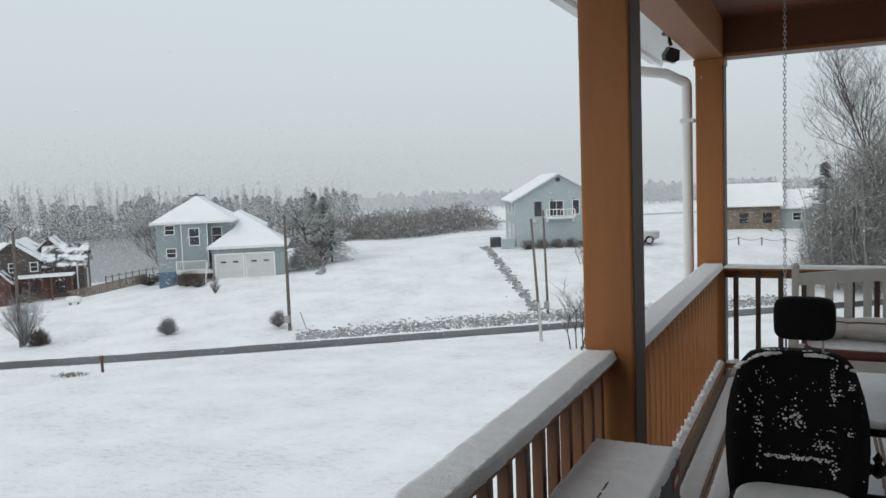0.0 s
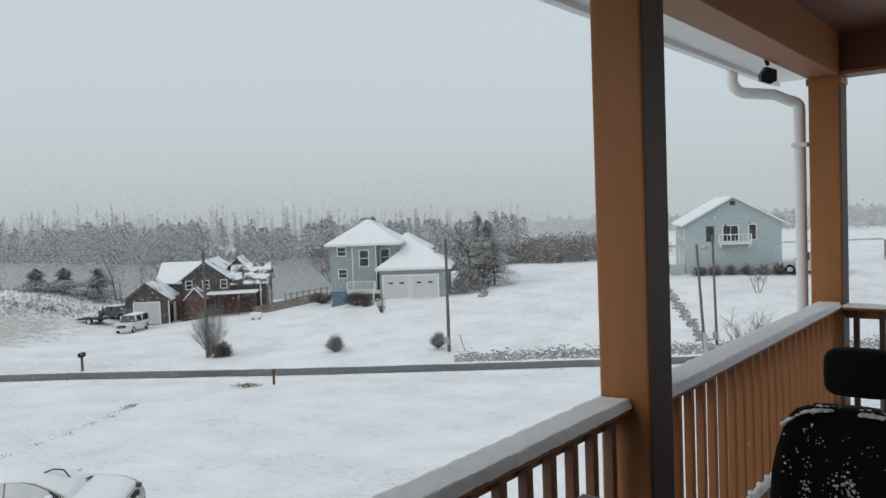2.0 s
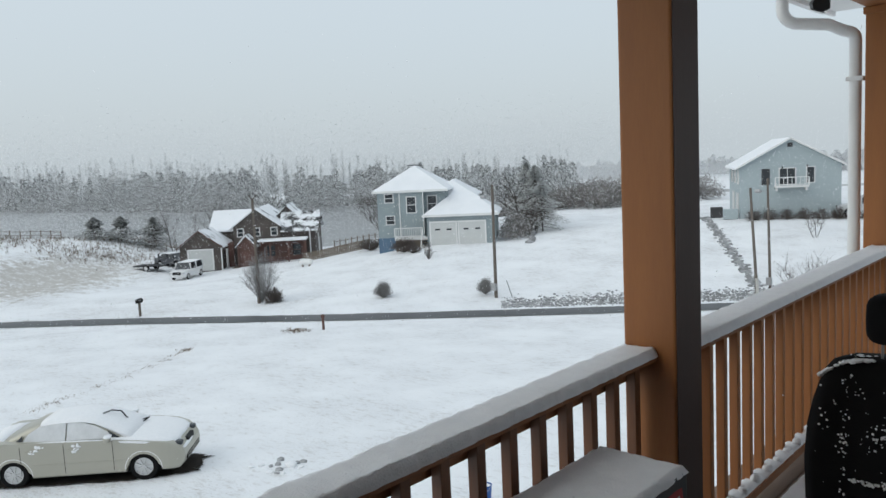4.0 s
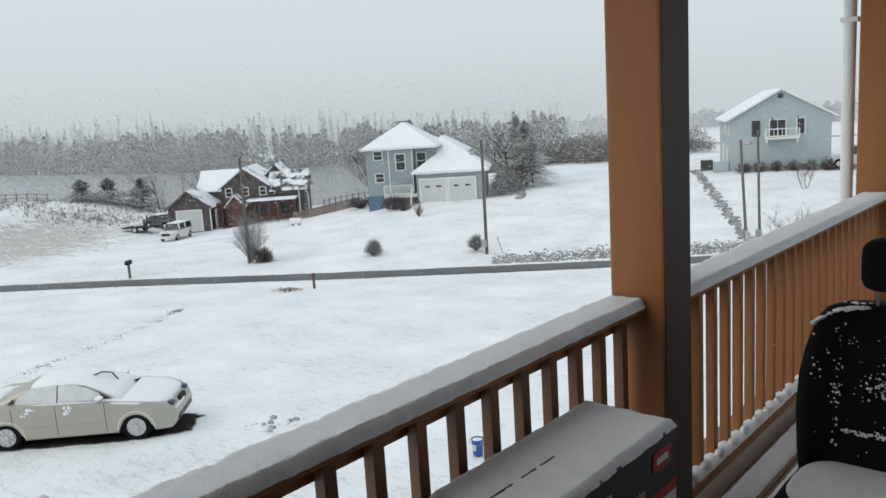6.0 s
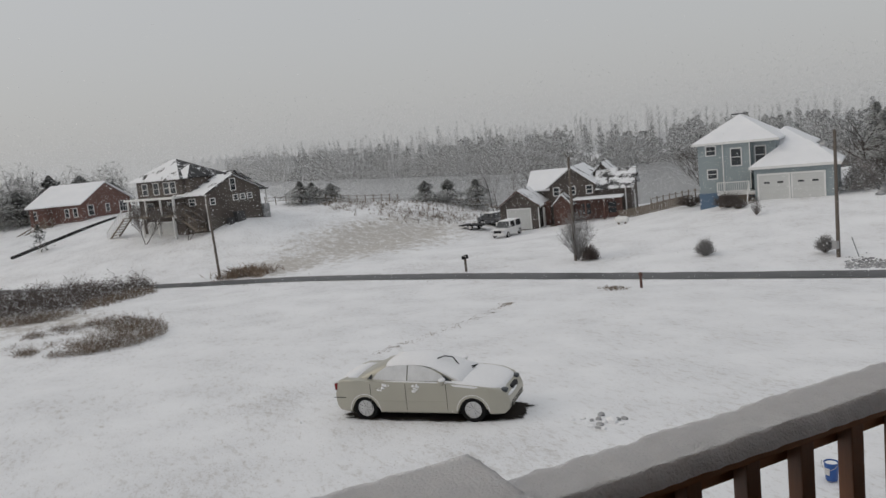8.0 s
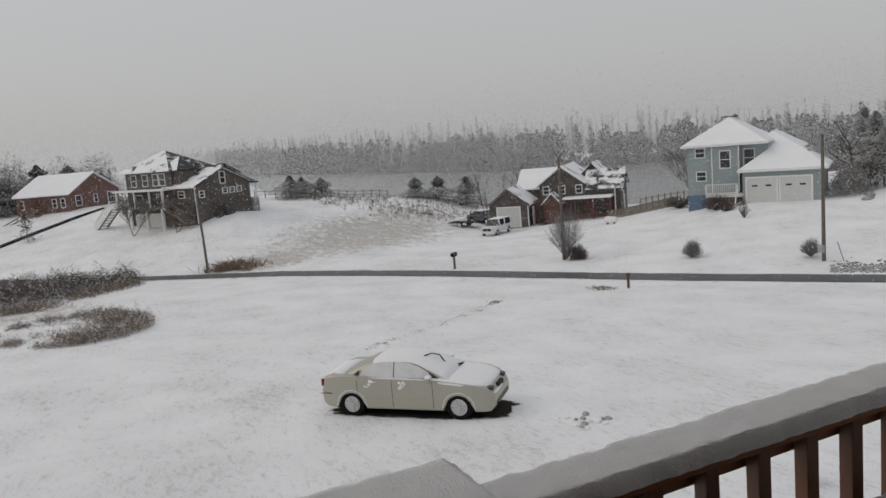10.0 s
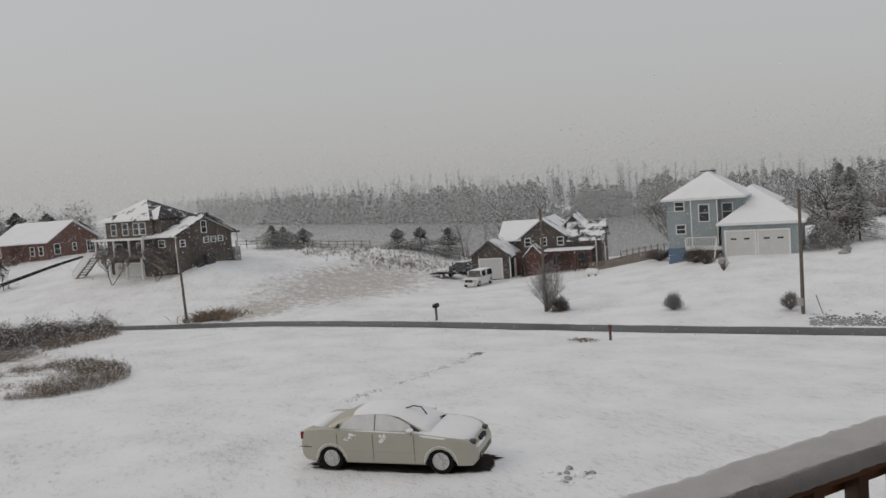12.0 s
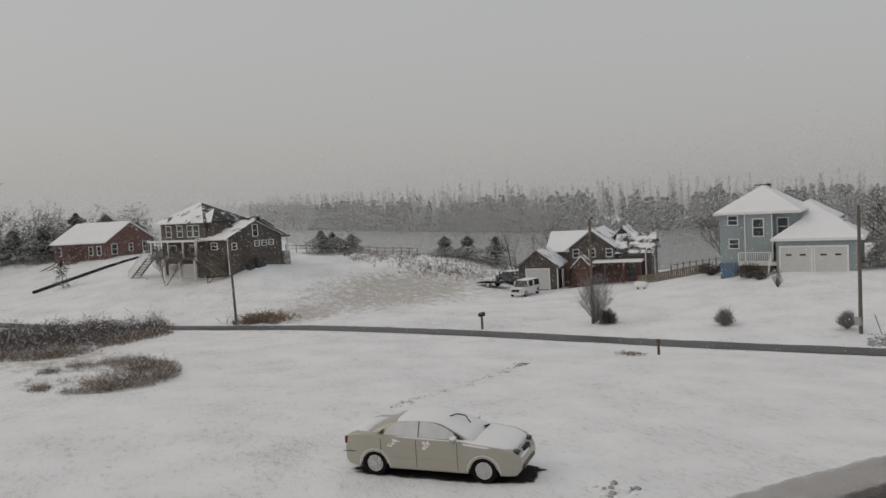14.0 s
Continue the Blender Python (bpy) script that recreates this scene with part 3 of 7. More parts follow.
def hip(bm, x0, x1, y0, y1, z, rise, ridge, thick=0.12, over=0.4):
    """A hipped roof; ridge: half length of its ridge along the longer side."""
    x0, x1, y0, y1 = x0 - over, x1 + over, y0 - over, y1 + over
    cx, cy = (x0 + x1) / 2, (y0 + y1) / 2
    if (x1 - x0) >= (y1 - y0):
        t = [(cx - ridge, cy), (cx + ridge, cy)]
    else:
        t = [(cx, cy - ridge), (cx, cy + ridge)]
    lo = [bm.verts.new((x, y, z)) for x, y in ((x0, y0), (x1, y0), (x1, y1), (x0, y1))]
    mid = [bm.verts.new((x, y, z + thick)) for x, y in ((x0, y0), (x1, y0), (x1, y1), (x0, y1))]
    top = [bm.verts.new((*p, z + thick + rise)) for p in t]
    bm.faces.new(lo[::-1])
    for i in range(4):
        bm.faces.new((lo[i], lo[(i + 1) % 4], mid[(i + 1) % 4], mid[i]))
    a, b = top
    if (x1 - x0) >= (y1 - y0):
        for f4 in ((mid[0], mid[1], b, a), (mid[1], mid[2], b), (mid[2], mid[3], a, b), (mid[3], mid[0], a)):
            bm.faces.new(f4)
    else:
        for f4 in ((mid[0], mid[1], a), (mid[1], mid[2], b, a), (mid[2], mid[3], b), (mid[3], mid[0], a, b)):
            bm.faces.new(f4)
    return bm


def gable(bm, x0, x1, y0, y1, z, rise, along_x=False, thick=0.14, over=0.35):
    """A gabled roof of two thick slopes; the ridge runs along y, or along x."""
    if along_x:
        a0, a1, b0, b1 = y0 - over, y1 + over, x0 - over, x1 + over
    else:
        a0, a1, b0, b1 = x0 - over, x1 + over, y0 - over, y1 + over
    k = rise / ((a1 - a0) / 2 - over)
    drop = k * over
    c = (a0 + a1) / 2
    pts = [(a0, z - drop), (c, z + rise), (a1, z - drop), (a1, z - drop + thick), (c, z + rise + thick), (a0, z - drop + thick)]
    if along_x:
        va = [bm.verts.new((b0, p, q)) for p, q in pts]
        vb = [bm.verts.new((b1, p, q)) for p, q in pts]
    else:
        va = [bm.verts.new((p, b0, q)) for p, q in pts]
        vb = [bm.verts.new((p, b1, q)) for p, q in pts]
    bm.faces.new((va[0], va[1], va[4], va[5]))
    bm.faces.new((va[1], va[2], va[3], va[4]))
    bm.faces.new((vb[5], vb[4], vb[1], vb[0]))
    bm.faces.new((vb[4], vb[3], vb[2], vb[1]))
    for i in range(6):
        j = (i + 1) % 6
        bm.faces.new((va[i], vb[i], vb[j], va[j]))
    return bm


def gable_wall(bm, x0, x1, y0, y1, z0, z, rise, along_x=False):
    """Walls up to the eaves with the two gable triangles."""
    if along_x:
        c = (y0 + y1) / 2
        pts = [(y0, z0), (y1, z0), (y1, z), (c, z + rise), (y0, z)]
        va = [bm.verts.new((x0, p, q)) for p, q in pts]
        vb = [bm.verts.new((x1, p, q)) for p, q in pts]
    else:
        c = (x0 + x1) / 2
        pts = [(x0, z0), (x1, z0), (x1, z), (c, z + rise), (x0, z)]
        va = [bm.verts.new((p, y0, q)) for p, q in pts]
        vb = [bm.verts.new((p, y1, q)) for p, q in pts]
    bm.faces.new(va)
    bm.faces.new(vb[::-1])
    for i in range(5):
        j = (i + 1) % 5
        bm.faces.new((va[i], vb[i], vb[j], va[j]))
    return bm


def snow_patchy(name, dark, cover, scale):
    """Roof snow that has slid and melted away in streaks, dark shingle between."""
    m = bpy.data.materials.new(name)
    m.use_nodes = True
    n, l = m.node_tree.nodes, m.node_tree.links
    b = n["Principled BSDF"]
    b.inputs["Roughness"].default_value = 0.8
    tc = n.new("ShaderNodeTexCoord")
    t = n.new("ShaderNodeTexNoise")
    t.inputs["Scale"].default_value, t.inputs["Detail"].default_value, t.inputs["Roughness"].default_value = scale, 6, 0.65
    l.new(tc.outputs["Object"], t.inputs["Vector"])
    r = n.new("ShaderNodeMapRange")
    r.inputs["From Min"].default_value, r.inputs["From Max"].default_value = cover - 0.04, cover + 0.05
    l.new(t.outputs[0], r.inputs[0])
    mx = n.new("ShaderNodeMix")
    mx.data_type = "RGBA"
    mx.inputs["A"].default_value, mx.inputs["B"].default_value = (0.82, 0.83, 0.85, 1), (*dark, 1)
    l.new(r.outputs[0], mx.inputs["Factor"])
    l.new(mx.outputs["Result"], b.inputs["Base Color"])
    return m


M_PATCHY = snow_patchy("half_melted_roof_snow", (0.05, 0.05, 0.05), 0.52, 0.9)
M_DKSTONE = material("dark_foundation", (0.13, 0.115, 0.10), 0.9, (0.07, 0.062, 0.056), 1.5, 0.7, 0.4, 12)
M_PATCHY3 = snow_patchy("shed_roof_snow", (0.045, 0.045, 0.047), 0.40, 1.1)
M_PATCHY2 = snow_patchy("slipping_roof_snow", (0.05, 0.05, 0.05), 0.585, 0.7)


def posts_and_rails(parent, x0, x1, y, z, h, mat, gap=0.18, name="porch_rail"):
    bm = boxes((x0, x1, y - 0.03, y + 0.03, z + h - 0.07, z + h), (x0, x1, y - 0.02, y + 0.02, z + 0.08, z + 0.14))
    k = int((x1 - x0) / gap)
    for i in range(k + 1):
        x = x0 + (x1 - x0) * i / k
        t = 0.05 if i in (0, k) else 0.02
        box(bm, x - t, x + t, y - 0.021, y + 0.021, z, z + h - 0.071)
    return part(name, bm, mat, parent)


def garage_door(parent, x0, x1, y, z0, z1, slots=True):
    o = part("garage_door", boxes((x0, x1, y - 0.05, y + 0.02, z0, z1)), M_DOOR, parent)
    t = 0.13
    part("door_trim", boxes((x0 - t, x0 - 0.002, y - 0.08, y + 0.02, z0, z1 + t), (x1 + 0.002, x1 + t, y - 0.08, y + 0.02, z0, z1 + t), (x0, x1, y - 0.08, y + 0.02, z1 + 0.002, z1 + t)), M_TRIM, o)
    if slots:
        w = x1 - x0
        for k in (0.17, 0.63):
            part("glazing", boxes((x0 + w * k, x0 + w * (k + 0.2), y - 0.06, y - 0.051, z0 + (z1 - z0) * 0.66, z0 + (z1 - z0) * 0.73)), M_GLASS, o)
    return o


def blue_house():
    h = empty("house", pose(-44.5, 49.25, -5.42, 0, 0, 35), "two-storey blue-grey house with snowy hipped roofs and double garage", "house")
    part("wall", boxes((-4.6, -2.5, 1.6, 10, 0.3, 4.65)), M_BLUE, h)
    part("bay_wall", boxes((-2.499, -0.451, 1.3, 10, 0.3, 4.652)), M_BLUE, h)
    part("recess_wall", boxes((-0.45, 1.4, 2.2, 10, 0.3, 4.648)), M_BLUE, h)
    part("foundation", boxes((-4.62, -0.4, 1.55, 9.9, -2.0, 0.62), (-0.4, 1.4, 2.21, 9.9, -2.0, 0.31)), M_BLUE_DK, h, "deep blue painted foundation")
    part("garage_wall", boxes((0.0, 5.9, 0.0, 5.7, -1.2, 2.5)), M_BLUE, h)
    garage_door(h, 0.33, 2.5, 0.0, 0.0, 1.95)
    garage_door(h, 2.8, 5.0, 0.0, 0.0, 1.95)
    part("roof", hip(bmesh.new(), -4.6, 1.4, 1.5, 9.2, 4.655, 2.15, 0.75, 0.16), M_SNOW_ROOF, h, "snow-covered hipped roof")
    part("garage_roof", hip(bmesh.new(), 0.0, 5.9, 0.0, 5.7, 2.505, 1.75, 0.85, 0.16, 0.35), M_SNOW_ROOF, h, "snow-covered hipped roof")
    part("rear_wall", boxes((1.41, 3.6, 5.71, 12, -1.5, 3.84)), M_BLUE, h)
    part("rear_roof", hip(bmesh.new(), -0.4, 3.6, 5.0, 12, 3.85, 1.5, 1.6, 0.14), M_SNOW_ROOF, h)
    part("eave_board", boxes((-5.01, 1.81, 1.08, 1.1, 4.63, 4.83), (-0.36, 6.26, -0.375, -0.352, 2.47, 2.68)), M_TRIM, h)
    part("ridge_vent", boxes((-2.35, -0.95, 5.2, 5.4, 6.93, 7.03)), M_ROOF, h)
    window(h, -3.53, 1.58, 3.8, 4.5, 0.7)
    window(h, -1.5, 1.28, 2.85, 4.2, 0.75, bars=(1, 0))
    window(h, 0.25, 2.18, 2.85, 4.2, 0.75, bars=(1, 0))
    window(h, -3.48, 1.58, 1.85, 2.55, 0.7)
    part("door", boxes((0.0, 0.75, 2.1, 2.25, 1.0, 2.75)), M_REDWOOD, h)
    part("porch_floor", boxes((-2.9, 0.0, 0.2, 1.29, 0.5, 0.75)), M_TRIM, h)
    posts_and_rails(h, -2.9, -0.45, 0.25, 0.75, 0.85, M_TRIM, 0.16)
    for i in range(6):
        part("step", boxes((-0.42, -0.03, -1.15 + i * 0.24, -0.9 + i * 0.24 + 0.04, -0.55 + i * 0.2, -0.5 + i * 0.2)), M_TIMBER, h)
    part("stringer", tube(tube(bmesh.new(), (-0.45, -1.25, -0.1), (-0.45, 0.2, 1.55), 0.05), (-0.45, -1.25, -0.9), (-0.45, -1.25, -0.1), 0.05), M_TRIM, h)
    part("downpipe", boxes((-2.58, -2.5, 1.22, 1.29, 0.3, 4.6)), M_TRIM, h)
    part("downpipe", boxes((-0.47, -0.4, 1.2, 1.28, 0.9, 4.6)), M_TRIM, h)
    part("lattice", boxes((-2.85, -0.5, 0.3, 0.35, -1.2, 0.49)), M_TIMBER, h)
    return h


def grey_house():
    h = empty("house", pose(-24.2, 67.0, -4.35, 0, 0, 26), "pale grey-blue two-storey gabled house with a small balcony", "house")
    part("wall", gable_wall(bmesh.new(), 0, 7.9, 0, 11, -1.5, 4.4, 2.2), M_GRAY, h)
    part("roof", gable(bmesh.new(), 0, 7.9, 0, 11, 4.42, 2.2, over=0.4), M_SNOW_ROOF, h, "snow-covered gabled roof")
    bm = prism(bmesh.new(), [(-0.4, 4.17), (3.95, 6.6), (8.3, 4.17), (8.3, 4.33), (3.95, 6.77), (-0.4, 4.33)], -0.425, -0.402)
    part("bargeboard", bm, M_TRIM, h)
    window(h, 3.75, -0.02, 2.85, 4.15, 1.2, bars=(0, 1))
    window(h, 5.55, -0.02, 2.95, 4.2, 0.55, bars=(0, 0))
    window(h, 2.05, -0.02, 2.9, 4.1, 0.5, bars=(0, 0), frame_mat=M_ROOF)
    part("balcony_floor", boxes((2.7, 5.3, -0.9, -0.001, 2.58, 2.72)), M_TRIM, h)
    posts_and_rails(h, 2.7, 5.3, -0.86, 2.72, 0.75, M_TRIM, 0.3, "balcony_rail")
    part("balcony_bracket", boxes((2.8, 2.9, -0.8, -0.001, 2.3, 2.579)), M_TRIM, h)
    part("balcony_bracket", boxes((5.1, 5.2, -0.8, -0.001, 2.3, 2.579)), M_TRIM, h)
    part("vent", boxes((3.75, 4.15, -0.05, 0.02, 5.95, 6.3)), M_ROOF, h)
    for y in (1.5, 4.5, 7.5):
        window(h, -0.02, y, 3.0, 4.1, 1.1, turn=-90, bars=(0, 1))
    for y in (2.2, 6.2):
        part("side_door", boxes((-0.06, 0.01, y - 1.2, y + 1.2, 0.0, 2.1)), M_DOOR, h)
    part("porch_light", boxes((3.3, 3.4, -0.12, 0.0, 4.15, 4.35)), M_IRON, h)
    part("porch_light", boxes((5.25, 5.35, -0.12, 0.0, 4.25, 4.4)), M_IRON, h)
    return h


def dark_house():
    h = empty("house", pose(-69.1, 39.6, -7.87, 0, 0, 45), "dark weathered shingle house with several gables, patchy snow", "house")
    # garage
    part("garage_wall", gable_wall(bmesh.new(), 0, 4.0, 0, 6, -1, 2.4, 1.5), M_SHAKE, h)
    part("garage_roof", gable(bmesh.new(), 0, 4.0, 0, 6, 2.41, 1.5, over=0.3), M_PATCHY2, h)
    garage_door(h, 0.85, 3.15, 0.0, 0.0, 2.05, False)
    # main gable
    part("wall", gable_wall(bmesh.new(), 4.9, 9.6, 2.2, 10, -1, 4.0, 1.75), M_SHAKE, h)
    part("roof", gable(bmesh.new(), 4.9, 9.6, 2.2, 10, 4.01, 1.75, over=0.4), M_PATCHY2, h)
    for x in (5.6, 7.25, 9.0):
        window(h, x, 2.18, 3.05, 3.8, 0.55)
    # low wing behind the garage
    part("rear_wall", gable_wall(bmesh.new(), 2.0, 5.2, 5, 11, -1, 3.6, 1.8, True), M_SHAKE, h)
    part("rear_roof", gable(bmesh.new(), 2.0, 5.6, 5, 11, 3.61, 1.8, True, over=0.3), M_SNOW_ROOF, h)
    # wing to the side, with its gable towards the lake road
    part("side_wall", gable_wall(bmesh.new(), 9.61, 13.1, 2.6, 8.6, -1, 3.45, 1.6, True), M_SHAKE, h)
    part("side_roof", gable(bmesh.new(), 9.7, 13.1, 2.6, 8.6, 3.46, 1.6, True, over=0.35), M_PATCHY, h)
    window(h, 13.12, 5.6, 0.8, 2.2, 0.9, turn=90)
    window(h, 13.12, 3.6, 3.0, 3.7, 0.6, turn=90)
    part("dormer_wall", gable_wall(bmesh.new(), 9.0, 10.8, 5.5, 10, 4.0, 4.9, 0.9), M_SHAKE, h)
    part("dormer_roof", gable(bmesh.new(), 9.0, 10.8, 5.5, 10, 4.91, 0.9, over=0.3), M_PATCHY2, h)
    # front porch with its own roof and entry gable
    part("porch_roof", boxes((7.6, 12.4, 0.2, 2.5, 2.55, 2.72)), M_SNOW_ROOF, h, "snow on a low porch roof")
    part("entry_wall", gable_wall(bmesh.new(), 5.6, 7.3, 0.4, 2.19, -0.5, 2.3, 0.9), M_REDWOOD, h)
    part("entry_roof", gable(bmesh.new(), 5.6, 7.3, 0.4, 2.19, 2.31, 0.9, over=0.25), M_PATCHY, h)
    part("door", boxes((6.0, 6.9, 0.36, 0.42, 0.15, 2.2)), M_REDWOOD, h)
    part("porch_floor", boxes((5.0, 12.4, 0.0, 2.19, -0.25, 0.12)), M_TIMBER, h)
    for x in (5.65, 7.25, 8.8, 10.6, 12.3):
        part("porch_post", boxes((x - 0.07, x + 0.07, 0.22, 0.36, 0.12, 2.55)), M_REDWOOD, h)
    posts_and_rails(h, 8.8, 12.3, 0.3, 0.12, 0.9, M_REDWOOD, 0.25)
    part("red_wall", boxes((7.35, 12.2, 2.12, 2.19, 0.13, 2.5)), M_REDWOOD, h)
    window(h, 8.6, 2.1, 0.9, 2.0, 0.8, frame_mat=M_REDWOOD)
    window(h, 11.2, 2.1, 0.9, 2.0, 0.8, frame_mat=M_REDWOOD)
    for i in range(3):
        part("step", boxes((5.8 - 0.1 * i, 7.1 + 0.1 * i, -0.3 * (i + 1), -0.3 * i, -0.6, -0.02 - 0.15 * i)), M_TIMBER, h)
    part("downpipe", boxes((12.5, 12.62, 2.4, 2.5, 0, 3.3)), M_TRIM, h)
    part("downpipe", boxes((4.02, 4.12, -0.1, 0.0, 0, 2.2)), M_TRIM, h)
    part("side_door", boxes((4.3, 4.36, 0.9, 1.7, 0, 2.0)), M_TRIM, h)
    part("link_wall", boxes((4.01, 4.9, 1.9, 6, -0.5, 2.4)), M_REDWOOD, h)
    part("eave_trim", prism(bmesh.new(), [(-0.3, 2.2), (2.0, 3.9), (4.3, 2.2), (4.3, 2.32), (2.0, 4.04), (-0.3, 2.32)], -0.33, -0.302), M_REDWOOD, h)
    part("back_post", boxes((13.3, 13.4, 3.2, 3.3, -0.5, 3.0)), M_TRIM, h)
    return h


def two_faced_roof(bm):
    """Snow stays on the front slopes; the others have shed most of theirs."""
    bmesh.ops.recalc_face_normals(bm, faces=bm.faces[:])
    for f in bm.faces:
        if f.normal.x > 0.3 or f.normal.y > 0.3:
            f.material_index = 1
    return bm


def tall_house():
    h = empty("house", pose(-79.73, 9.96, -5.15, 0, 0, 28), "tall dark timber house with white-posted porch and patchy snowy roofs", "house")
    part("wall", boxes((-7.9, 0, 0, 4.6, -2.5, 6.05)), M_DKLOG, h)
    bm = two_faced_roof(hip(bmesh.new(), -7.9, 0, 0, 4.6, 6.05, 1.95, 0.3, 0.14, 0.5))
    roof = part("roof", bm, M_PATCHY2, h, "hipped roof with patchy snow")
    roof.data.materials.append(M_PATCHY3)
    part("back_wall", gable_wall(bmesh.new(), -6, -0.05, 4.61, 8.2, -1.5, 5.3, 0.95, True), M_DKLOG, h)
    roof = part("back_roof", two_faced_roof(gable(bmesh.new(), -6, -0.05, 4.61, 8.2, 5.3, 0.95, True)), M_PATCHY2, h)
    roof.data.materials.append(M_PATCHY3)
    # small hipped bay on the side of the upper storey
    part("bay_wall", boxes((0.005, 0.9, 0.3, 3.0, 4.3, 6.0)), M_DKLOG, h)
    bm = two_faced_roof(hip(bmesh.new(), -1.6, 0.9, 0.25, 3.0, 6.07, 1.3, 0.1, 0.1, 0.35))
    roof = part("bay_roof", bm, M_PATCHY2, h)
    roof.data.materials.append(M_PATCHY3)
    garage_door(h, -6.7, -4.65, -0.02, 0.0, 1.75, False)
    garage_door(h, -4.2, -1.95, -0.02, 0.0, 1.75, False)
    part("porch_roof", boxes((-8.6, 0.2, -1.35, -0.01, 4.2, 4.38)), M_TRIM, h)
    part("porch_floor", boxes((-8.4, 0.2, -1.2, -0.01, 2.4, 2.6)), M_TIMBER, h)
    for x in (-8.2, -6.6, -5.0, -2.4, -0.1):
        part("porch_post", boxes((x - 0.08, x + 0.08, -1.2, -1.04, 2.6, 4.2)), M_TRIM, h)
    for x in (-6.0, -3.2, -0.6):
        part("porch_post", boxes((x - 0.08, x + 0.08, -1.18, -1.02, -1.0, 2.4)), M_TRIM, h)
    posts_and_rails(h, -8.2, 0.1, -1.12, 2.6, 0.85, M_DKLOG, 0.16)
    for x in (-6.4, -4.4, -2.6, -1.5):
        window(h, x, -0.02, 4.7, 5.8, 0.85, bars=(1, 0))
    for x in (-5.8, -2.2):
        window(h, x, -0.02, 2.95, 3.75, 1.1)
    # wing with its gable end
    part("wing_wall", gable_wall(bmesh.new(), 0.01, 3.4, 0.1, 6.8, 1.9, 4.42, 1.55, True), M_DKLOG, h)
    part("wing_base", boxes((0.01, 3.42, 0.08, 6.82, -1.5, 1.9)), M_DKSTONE, h, "rough dark stone foundation")
    roof = part("wing_roof", two_faced_roof(gable(bmesh.new(), -1.2, 3.4, 0.1, 6.8, 4.43, 1.55, True, over=0.38)), M_PATCHY2, h, "gabled roof, its front slope streaked with snow")
    roof.data.materials.append(M_PATCHY3)
    window(h, 3.42, 3.45, 4.45, 5.55, 0.55, turn=90, bars=(1, 0))
    window(h, 3.42, 0.8, 3.3, 3.85, 0.5, turn=90)
    for y in (3.6, 4.5, 5.4):
        window(h, 3.42, y, 3.45, 3.9, 0.5, turn=90)
    window(h, 1.2, 0.08, 3.35, 3.95, 0.9)
    part("porch_base", boxes((1.6, 3.7, 6.83, 7.6, 0.5, 2.6)), M_STONE, h)
    part("side_post", boxes((3.5, 3.65, 7.4, 7.55, 2.6, 4.1)), M_TRIM, h)
    part("side_porch_roof", prism(bmesh.new(), [(-1.0, 4.12), (3.75, 4.12), (3.75, 4.26), (-1.0, 4.26)], 6.9, 7.7), M_PATCHY3, h)
    part("downpipe", boxes((3.45, 3.58, -0.05, 0.07, 0.8, 4.3)), M_TRIM, h)
    bm = tube(tube(bmesh.new(), (-0.1, -1.25, 4.2), (-0.1, -1.25, 2.4), 0.07), (-0.1, -1.25, 2.4), (2.0, -0.1, 1.7), 0.07)
    part("downpipe", bm, M_TRIM, h)
    part("unit", boxes((3.9, 4.5, 2.7, 3.7, 1.0, 2.3)), M_ROOF, h)
    part("unit", boxes((3.9, 4.4, 1.8, 2.4, 0.8, 1.8)), M_ROOF, h)
    part("retaining_wall", boxes((-11.6, -8.4, -1.9, -1.6, -1.6, 0.45)), M_TRIM, h)
    # outside stairs
    for x0, z0, x1, z1, y in ((-11.9, 0.2, -8.4, 2.5, -1.3), (3.2, 1.0, 0.3, 2.5, -0.75)):
        st = part("stairs", tube(tube(bmesh.new(), (x0, y - 0.45, z0 - 0.1), (x1, y - 0.45, z1 - 0.1), 0.09), (x0, y + 0.45, z0 - 0.1), (x1, y + 0.45, z1 - 0.1), 0.09), M_TIMBER, h)
        for k in range(9):
            x, z = x0 + (x1 - x0) * k / 8, z0 + (z1 - z0) * k / 8
            part("step", boxes((x - 0.18, x + 0.18, y - 0.5, y + 0.5, z - 0.03, z + 0.04)), M_TIMBER, st)
            for yy in (-0.5, 0.5):
                part("baluster", boxes((x - 0.03, x + 0.03, y + yy - 0.03, y + yy + 0.03, z, z + 0.9)), M_TRIM if y < -1 else M_TIMBER, st)
        for yy in (-0.5, 0.5):
            part("handrail", tube(bmesh.new(), (x0, y + yy, z0 + 0.92), (x1, y + yy, z1 + 0.92), 0.06), M_TRIM if y < -1 else M_TIMBER, st)
    return h


